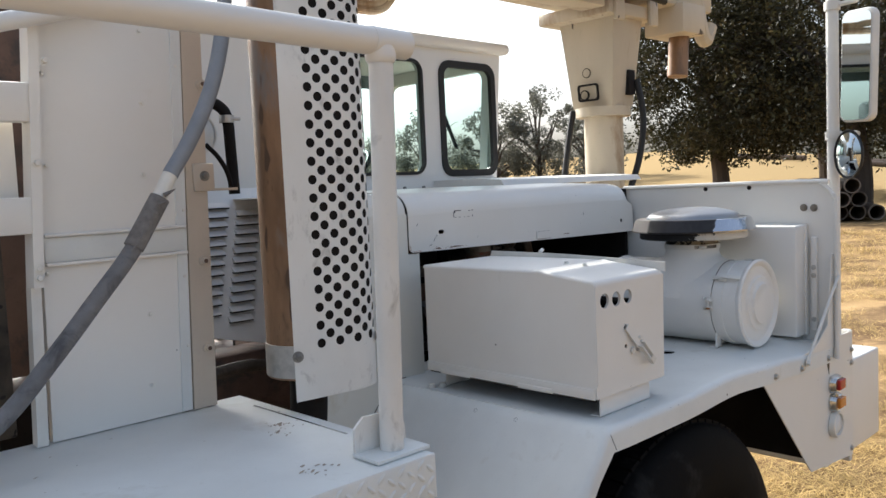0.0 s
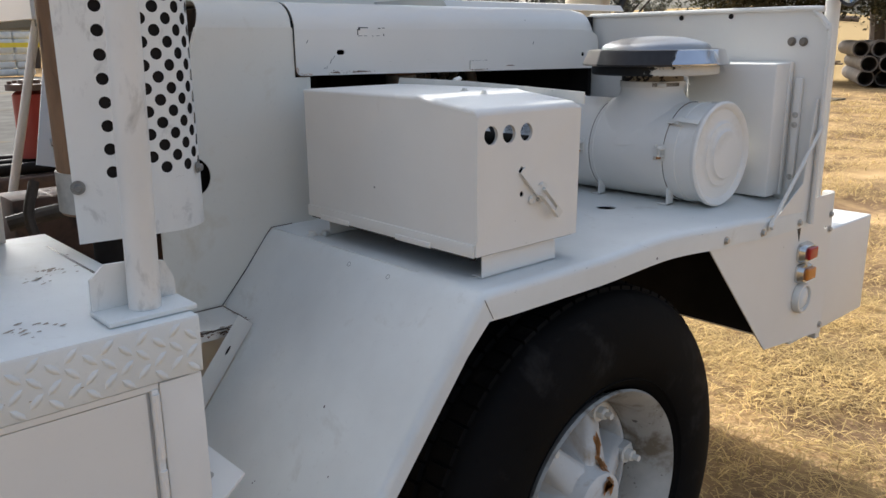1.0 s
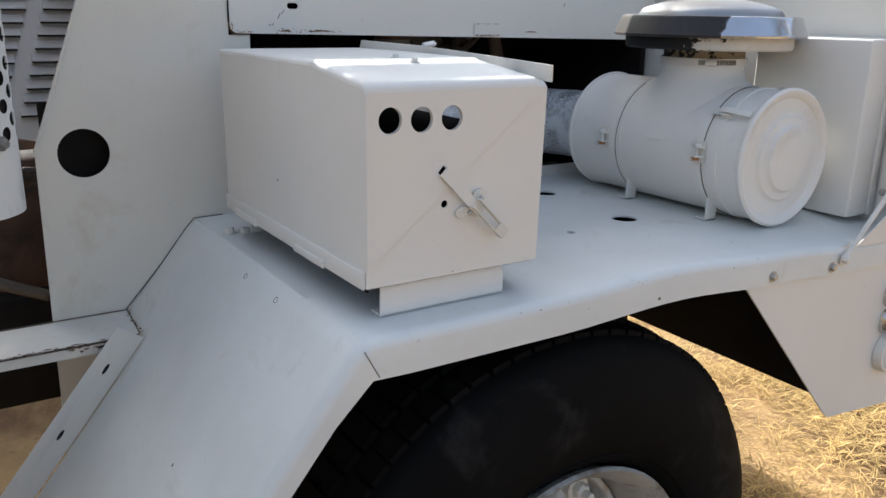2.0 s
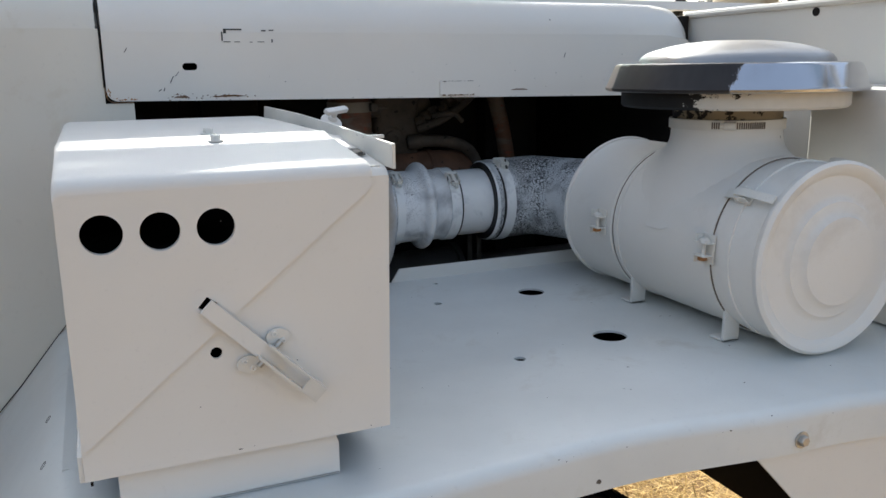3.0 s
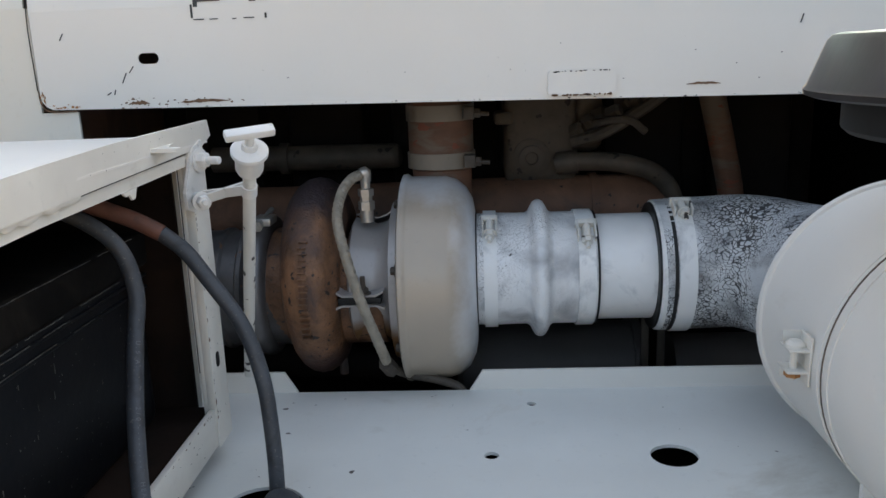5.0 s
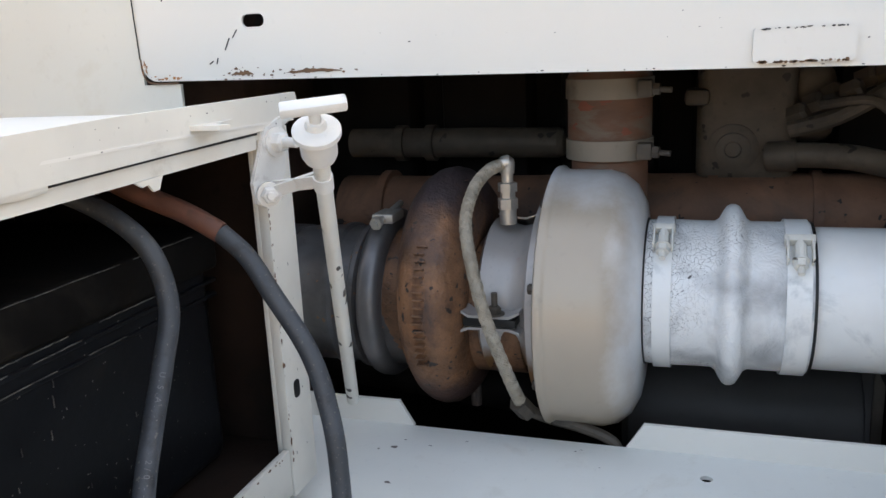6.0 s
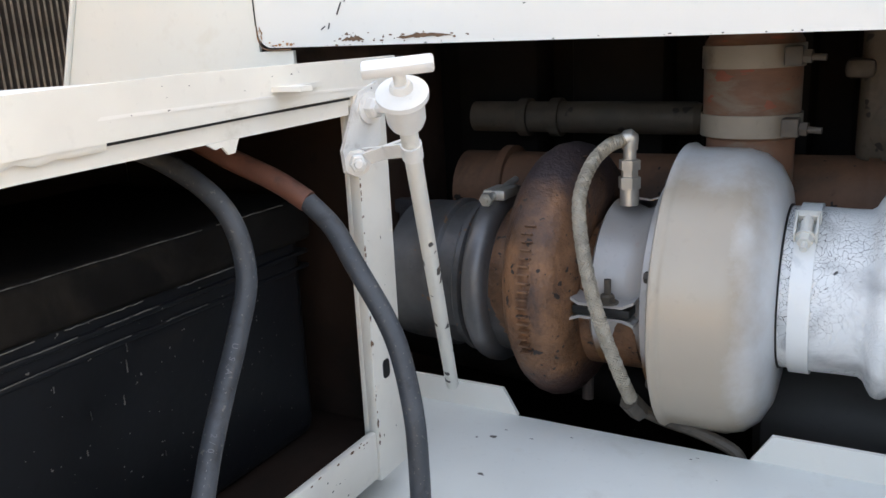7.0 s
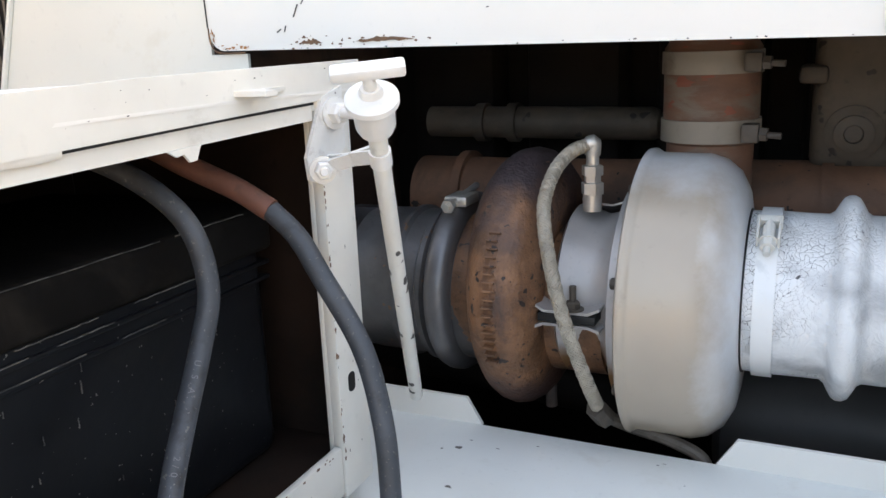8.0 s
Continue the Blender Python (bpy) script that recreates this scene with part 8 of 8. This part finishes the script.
    tube(bm, [(-2.4, ry, 2.075), (-1.4, ry, 2.062), (rx - 0.05, ry, 2.052), (rx + 0.062, ry, 2.050)], 0.0255, 24, 6)
    part("top_rail", bm, white, r)
    bm = fresh()
    lathe(bm, (rx + 0.020, ry, 2.012), (0, 0, 1), [(0, 0.0246), (0.006, 0.028), (0.014, 0.029), (0.03, 0.026)], 20)
    rod(bm, (rx - 0.01, ry, 2.0515), (rx + 0.088, ry, 2.0490), 0.0268, 20, bevel=0.006)
    part("joint", bm, white, r)


def rear_enclosure():
    e = thing("machine_enclosure", "white riveted sheet-metal machine enclosure with a beige corner channel", "enclosure", (-1.0, -0.1, 1.28))
    yp = -0.165
    lean = lambda z: 0.022 * (z - 1.29)
    bm = fresh()
    sheet(bm, [[(-1.162 + lean(1.288), 1.288), (-0.858, 1.288), (-0.858 + 1.6 * lean(2.42), 2.42), (-1.162 + lean(2.42), 2.42)]], lambda u, v: (u, yp, v), (0, 0.02, 0))
    panel = part("side_panel", bm, white, e, "large white riveted panel")
    for z in (1.718, 1.658):
        bm = fresh()
        box(bm, -1.150, -0.8405, yp - 0.014, yp, z - 0.0035, z + 0.0035, 0.002)
        part("swage_line", bm, white, panel)
    bm = fresh()
    box(bm, -1.150, -0.8405, yp - 0.0052, yp, 1.662, 1.714, 0.002)
    part("swage_strip", bm, deck_white, panel)
    for x, z in ((-1.127, 2.049), (-0.838, 2.083), (-0.921, 1.997), (-1.133, 1.862), (-0.929, 1.839), (-0.842, 1.755), (-1.148, 1.64), (-0.850, 1.603), (-0.936, 1.526), (-0.853, 1.441), (-0.944, 1.365), (-0.916, 2.155)):
        part("panel_bolt", bolt(fresh(), (x, yp, z), (0, -1, 0), 0.0040, 0.006), worn_white, panel)
    bm = fresh()
    sheet(bm, [[(-0.876, 1.29), (-0.852, 1.29), (-0.852 + 1.6 * lean(2.42), 2.42), (-0.876 + 1.6 * lean(2.42), 2.42)]], lambda u, v: (u, yp - 0.005, v), (0, 0.005, 0))
    part("panel_flange", bm, deck_white, panel)
    bm = fresh()
    sheet(bm, [[(-0.848, 1.288), (-0.790, 1.288), (-0.790 + lean(2.42), 2.42), (-0.848 + 1.5 * lean(2.42), 2.42)]], lambda u, v: (u, yp - 0.006, v), (0, 0.055, 0))
    ch = part("corner_channel", bm, beige, e, "beige steel corner channel")
    for x, z in ((-0.779, 2.045), (-0.800, 1.634), (-0.805, 1.428)):
        bm = fresh()
        rod(bm, (x, yp - 0.006, z), (x, yp - 0.009, z), 0.013, 18)
        bolt(bm, (x, yp - 0.008, z), (0, -1, 0), 0.0085, 0.008)
        part("channel_bolt", bm, beige, ch)
        bm = fresh()
        rod(bm, (x, yp - 0.016, z), (x, yp - 0.0185, z), 0.005, 10)
        part("stud_end", bm, rust_dark, ch)
    bm = fresh()
    box(bm, -0.815, -0.762, yp - 0.014, yp - 0.006, 1.797, 1.862, 0.008)
    box(bm, -0.775, -0.700, yp - 0.010, yp - 0.006, 1.797, 1.803, 0.001)
    bracket = part("hose_bracket", bm, beige, ch)
    part("bracket_bolt", bolt(fresh(), (-0.788, yp - 0.014, 1.832), (0, -1, 0), 0.008, 0.008), old_bolt, bracket)
    # ladder-like frame beside it
    bm = fresh()
    sheet(bm, [[(-1.183, 1.615), (-1.163, 1.615), (-1.160 + 1.6 * lean(2.42), 2.42), (-1.180 + 1.6 * lean(2.42), 2.42)]], lambda u, v: (u, yp - 0.03, v), (0, 0.05, 0))
    for z0, z1 in ((1.948, 2.026), (1.724, 1.798)):
        box(bm, -2.2, -1.160, yp - 0.026, yp + 0.01, z0, z1, 0.004)
    frame_ = part("frame", bm, white, e, "white welded frame")
    bm = fresh()
    sheet(bm, [[(-1.196, 1.288), (-1.174, 1.288), (-1.164, 1.615), (-1.184, 1.615)]], lambda u, v: (u, yp - 0.012, v), (0, 0.03, 0))
    part("lower_angle", bm, worn_white, e, "worn lower angle")
    bm = fresh()
    box(bm, -2.2, -1.18, yp + 0.03, yp + 0.04, 1.77, 1.98, 0)
    part("back_panel", bm, white, e)
    # far sheet added so the openings in front look dark
    bm = fresh()
    box(bm, -2.2, -0.87, 0.60, 0.62, 1.288, 2.42, 0)
    part("far_panel", bm, rust_dark, e)
    for x, z in ((-1.160, 1.866), (-1.172, 1.655), (-1.172, 1.635), (-1.130, 2.07)):
        part("frame_bolt", bolt(fresh(), (x, yp - 0.03, z), (0, -1, 0), 0.0062, 0.009), worn_white, frame_)
    bm = fresh()
    lathe(bm, (-1.325, yp + 0.02, 1.515), (0, -1, 0), [(0, 0.07), (0.05, 0.07), (0.065, 0.055), (0.065, 0)], 24)
    part("motor_end", bm, white, e)
    bm = fresh()
    lathe(bm, (-1.36, yp + 0.05, 1.70), (0, -1, 0), [(0, 0.12), (0.05, 0.12), (0.07, 0.09), (0.07, 0)], 24)
    part("motor_end", bm, worn_white, e)
    # dark sheet added to fill the frame's dark lower opening
    bm = fresh()
    box(bm, -2.2, -1.20, yp + 0.10, yp + 0.12, 1.29, 1.75, 0.004)
    part("opening_backing", bm, dust_metal, e, "dark sheet added behind the frame's opening")
    # upper pipes
    bm = fresh()
    tube(bm, [(-1.5, -0.3, 2.02), (-1.3, -0.27, 2.10), (-1.12, -0.22, 2.16), (-1.0, -0.2, 2.2)], 0.018, 12, 6)
    part("upper_tube", bm, white, e)
    bm = fresh()
    tube(bm, [(-1.5, -0.25, 2.06), (-1.3, -0.22, 2.14), (-1.15, -0.18, 2.19)], 0.022, 12, 6)
    part("upper_hose", bm, rust_dark, e)
    # hose across the panel
    h = thing("hydraulic_hose", "thick grey hose with a frayed taped joint hanging across the panel", "hose", (-1.0, -0.3, 1.7))
    a = [(-0.79, -0.34, 2.30), (-0.796, -0.335, 2.205), (-0.812, -0.33, 2.10), (-0.845, -0.33, 2.00), (-0.895, -0.33, 1.905), (-0.945, -0.33, 1.832)]
    b = [(-0.945, -0.33, 1.832), (-0.985, -0.333, 1.765)]
    c = [(-0.985, -0.333, 1.765), (-1.04, -0.335, 1.68), (-1.116, -0.335, 1.592), (-1.20, -0.34, 1.50), (-1.299, -0.345, 1.402), (-1.44, -0.36, 1.31)]
    part("upper_length", tube(fresh(), a, 0.0165, 16, 8), surface("grey_blue_hose", (0.22, 0.24, 0.27), 0.5, var=0.15, big=12), h, "grey-blue upper length")
    part("painted_length", tube(fresh(), b, 0.0155, 16, 6), worn_white, h)
    part("lower_length", tube(fresh(), c, 0.0170, 16, 8), surface("dusty_hose", (0.15, 0.148, 0.15), 0.6, var=0.3, big=14, fine=150, stain=(0.06, 0.06, 0.065), stain_at=0.52, stain_big=12), h, "dusty grey lower length")
    bm = fresh()
    tube(bm, [(-0.972, -0.333, 1.785), (-1.000, -0.334, 1.742), (-1.035, -0.335, 1.688)], 0.0205, 12, 6)
    for k in range(6):
        p = Vector((-0.970 - 0.012 * k, -0.350, 1.79 - 0.018 * k))
        rod(bm, p, p + Vector((0.022 - 0.008 * k, -0.006, 0.012 - 0.006 * k)), 0.006, 6, 0.001)
    part("tape_wrap", bm, surface("frayed_tape", (0.16, 0.15, 0.14), 0.8, var=0.35, big=40), h, "frayed grey tape wrap")


def louvred_cover():
    l = thing("louvred_cover", "white louvred engine side cover behind the exhaust pipe", "engine cover", (-0.4, 0.5, 1.3))
    lean = lambda z: 0.34 * (z - 1.345)
    Y = lambda z: 0.50 + lean(z)
    left = lambda z: -0.515 + 0.093 * (z - 1.345) / 0.434 + 0.39 * lean(z)
    bm = fresh()
    sheet(bm, [[(left(1.345) - 0.02, 1.345), (-0.22, 1.27), (-0.08, 1.810), (left(1.81) - 0.045, 1.810)]], lambda u, v: (u, Y(v), v), (0, 0.004, 0))
    part("sheet", bm, louvre_lit_white, l)
    for col, dx in enumerate((0.012, 0.135)):
        for i in range(12):
            z = 1.395 + 0.0318 * i - 0.03 * col
            x0 = left(z) + dx
            bm = fresh()
            sheet(bm, [[(0, 0), (0.020, 0), (0.020, 0.003), (0.003, 0.018), (0, 0.018)]], lambda u, v: (x0, Y(z + v) - u, z + v), (0.085, 0, 0))
            lv = part("louvre", bm, louvre_lit_white, l)
            bm = fresh()
            box(bm, x0 + 0.001, x0 + 0.084, Y(z) - 0.019, Y(z) - 0.0005, z - 0.0050, z - 0.0006, 0)
            part("slot", bm, seal, lv)
    bm = fresh()
    box(bm, -0.62, -0.1, 0.46, 0.62, 0.70, 1.262, 0.01)
    part("sill", bm, rust_dark, l)
    # near-black plate added to hide the bright ground behind
    bm = fresh()
    box(bm, -1.05, -0.12, 0.66, 0.68, 0.60, 1.20, 0)
    part("back_plate", bm, engine_dark, l, "near-black plate added behind the hoses")
    for pts, r in (([(-0.60, 0.30, 1.33), (-0.63, 0.27, 1.24), (-0.60, 0.22, 1.14), (-0.50, 0.14, 1.06), (-0.40, 0.10, 1.02)], 0.013), ([(-0.66, 0.36, 1.22), (-0.54, 0.34, 1.24), (-0.40, 0.36, 1.24), (-0.30, 0.40, 1.22)], 0.020)):
        bm = fresh()
        tube(bm, pts, r, 10, 6)
        part("engine_hose", bm, dust_metal, l, "dark oily hose")
    bm = fresh()
    tube(bm, [(-0.352, 0.45, 1.79), (-0.356, 0.45, 1.92), (-0.362, 0.45, 2.035), (-0.385, 0.46, 2.075), (-0.42, 0.47, 2.085), (-0.50, 0.5, 2.09)], 0.018, 12, 6)
    tube(bm, [(-0.365, 0.44, 1.80), (-0.385, 0.43, 1.86), (-0.415, 0.43, 1.91), (-0.45, 0.44, 1.95)], 0.008, 8, 6)
    part("wiring_conduit", bm, engine_dark, l, "dark hose bent over behind the exhaust")
    bm = fresh()
    lathe(bm, (-0.364, 0.45, 2.02), (0, 0, 1), [(0, 0.018), (0, 0.024), (0.024, 0.024), (0.024, 0.018)], 18)
    rod(bm, (-0.36, 0.43, 2.032), (-0.33, 0.425, 2.032), 0.006, 8)
    part("hose_clamp", bm, steel, l)
    bm = fresh()
    lathe(bm, (-0.425, 0.52, 1.99), (0.15, -1, 0), [(-0.02, 0.0), (-0.018, 0.05), (0.0, 0.064), (0.006, 0.064), (0.006, 0.056)], 32)
    lamp = part("round_lamp", bm, worn_white, l, "round lamp with a pale rim")
    bm = fresh()
    lathe(bm, (-0.4245, 0.517, 1.99), (0.15, -1, 0), [(0.0, 0.058), (0.006, 0.04), (0.010, 0.02), (0.011, 0)], 32)
    part("lens", bm, clear_lens, lamp, "pale lens")


def yard_left():
    """What shows between the enclosure and the exhaust."""
    t = thing("red_tank", "small red painted tank on a brown steel stand", "tank", (0.02, 2.5, 0))
    bm = fresh()
    lathe(bm, (0.02, 2.5, 1.12), (0, 0, 1), [(0, 0), (0, 0.085), (0.31, 0.085), (0.33, 0.06), (0.34, 0)], 24)
    tank = part("tank", bm, surface("red_enamel", (0.26, 0.03, 0.02), 0.45, var=0.15, big=4), t)
    bm = fresh()
    lathe(bm, (0.02, 2.5, 1.45), (0, 0, 1), [(0, 0.11), (0.03, 0.11), (0.03, 0.05), (0.05, 0.05), (0.05, 0)], 20)
    part("tank_flange", bm, rust_dark, t, "brown bolted flange")
    for k in range(6):
        a = 1.047 * k
        part("flange_bolt", bolt(fresh(), (0.02 + 0.09 * math.cos(a), 2.5 + 0.09 * math.sin(a), 1.48), (0, 0, 1), 0.012, 0.014), rust_dark, t)
    part("stand_top", box(fresh(), -1.0, 0.9, 2.3, 2.95, 0.98, 1.05, 0.01), rust_dark, t, "brown rusty steel stand")
    part("chest", box(fresh(), -1.0, 0.9, 2.34, 2.90, 0.42, 0.86, 0.02), rust_dark, t)
    for x in (-0.98, -0.35, 0.30, 0.84):
        for y in (2.32, 2.86):
            part("leg", box(fresh(), x, x + 0.06, y, y + 0.06, -0.05, 0.98, 0.005), rust_dark, t)
    for k in range(3):
        part("pipe", rod(fresh(), (-0.35, 2.36 + 0.12 * k, 1.085 + 0.012 * k), (0.35, 2.38 + 0.12 * k, 1.085), 0.03, 14), engine_dark, t)
    bm = fresh()
    rod(bm, (-0.669, 0.9, 0.6), (-0.371, 0.9, 1.735), 0.014, 12)
    part("cab_stay", bm, white, truck, "thin white stay rod")
    rng = random.Random(9)
    bag = surface("white_sacking", (0.62, 0.62, 0.60), 0.7, var=0.12, big=3)
    for row in range(7):
        for k in range(2):
            b = box(fresh(), 10.9 + 1.0 * k + rng.uniform(-0.06, 0.06), 11.86 + 1.0 * k, 47.9 + rng.uniform(-0.05, 0.05), 48.9, 0.02 + 0.4 * row, 0.40 + 0.4 * row, 0.12, 3)
            single("white_sack", b, bag, "full white sack stacked in a pile", "sack", group="sack pile")
    bm = fresh()
    box(bm, 10.2, 13.6, 47.2, 47.21, 1.55, 1.80, 0)
    for x in (10.2, 13.55):
        box(bm, x, x + 0.05, 47.2, 47.25, -0.02, 1.82, 0)
    single("barrier_tape", bm, surface("yellow_tape", (0.75, 0.55, 0.03), 0.5), "yellow barrier tape strung on posts before the sacks", "tape")


battery_box()
cables()
drain_valve()
air_cleaner()
turbocharger()
intake_line()
engine()
radiator()
exhaust_stack()
side_cabinet()
rear_enclosure()
louvred_cover()
yard_left()

# ---- distance ----
oak(32.4, 9.6, 13.5, 7.0, 1, 110, 620, 0.105, label="large dark evergreen oak with drooping crown", base=0.21, gaps=-0.36)
oak(30.6, 14.6, 12.0, 4.0, 2, 110, 440, 0.10, label="dark evergreen oak with hanging twigs", base=0.22, gaps=-0.4)
oak(41, 6.0, 14.0, 7.5, 3, 90, 300, 0.15, label="broad dark evergreen oak at the yard's edge")
oak(46, 16.0, 14.0, 6.5, 8, 90, 300, 0.15, label="dense dark evergreen oak behind its neighbours")
oak(50.2, 45.0, 9.0, 3.2, 4, 80, 110, 0.13, label="slender grey-green oak in the distance", leaf_mat=leaf_hazed)
oak(52.7, 42.1, 10.0, 3.4, 5, 80, 120, 0.13, label="hazy grey-green oak in the distance", leaf_mat=leaf_hazed)
oak(55.4, 39.0, 9.0, 3.2, 6, 80, 110, 0.13, label="small hazy oak in the distance", leaf_mat=leaf_hazed)
oak(46, 48.8, 8.0, 3.2, 7, 60, 90, 0.13, label="thin-crowned oak in the distance", leaf_mat=leaf_hazed)
oak(18, 66, 9.0, 4.5, 10, 70, 110, 0.16, label="bare-limbed oak beyond the gravel", leaf_mat=leaf_hazed)
oak(26, 64, 8.0, 4.0, 11, 70, 100, 0.16, label="grey-green oak beyond the gravel", leaf_mat=leaf_hazed)
oak(43, 52, 6.5, 3.0, 9, 60, 80, 0.13, label="low thin oak in the distance", leaf_mat=leaf_hazed)
far_woods()
pipe_stack()
yard_timber()
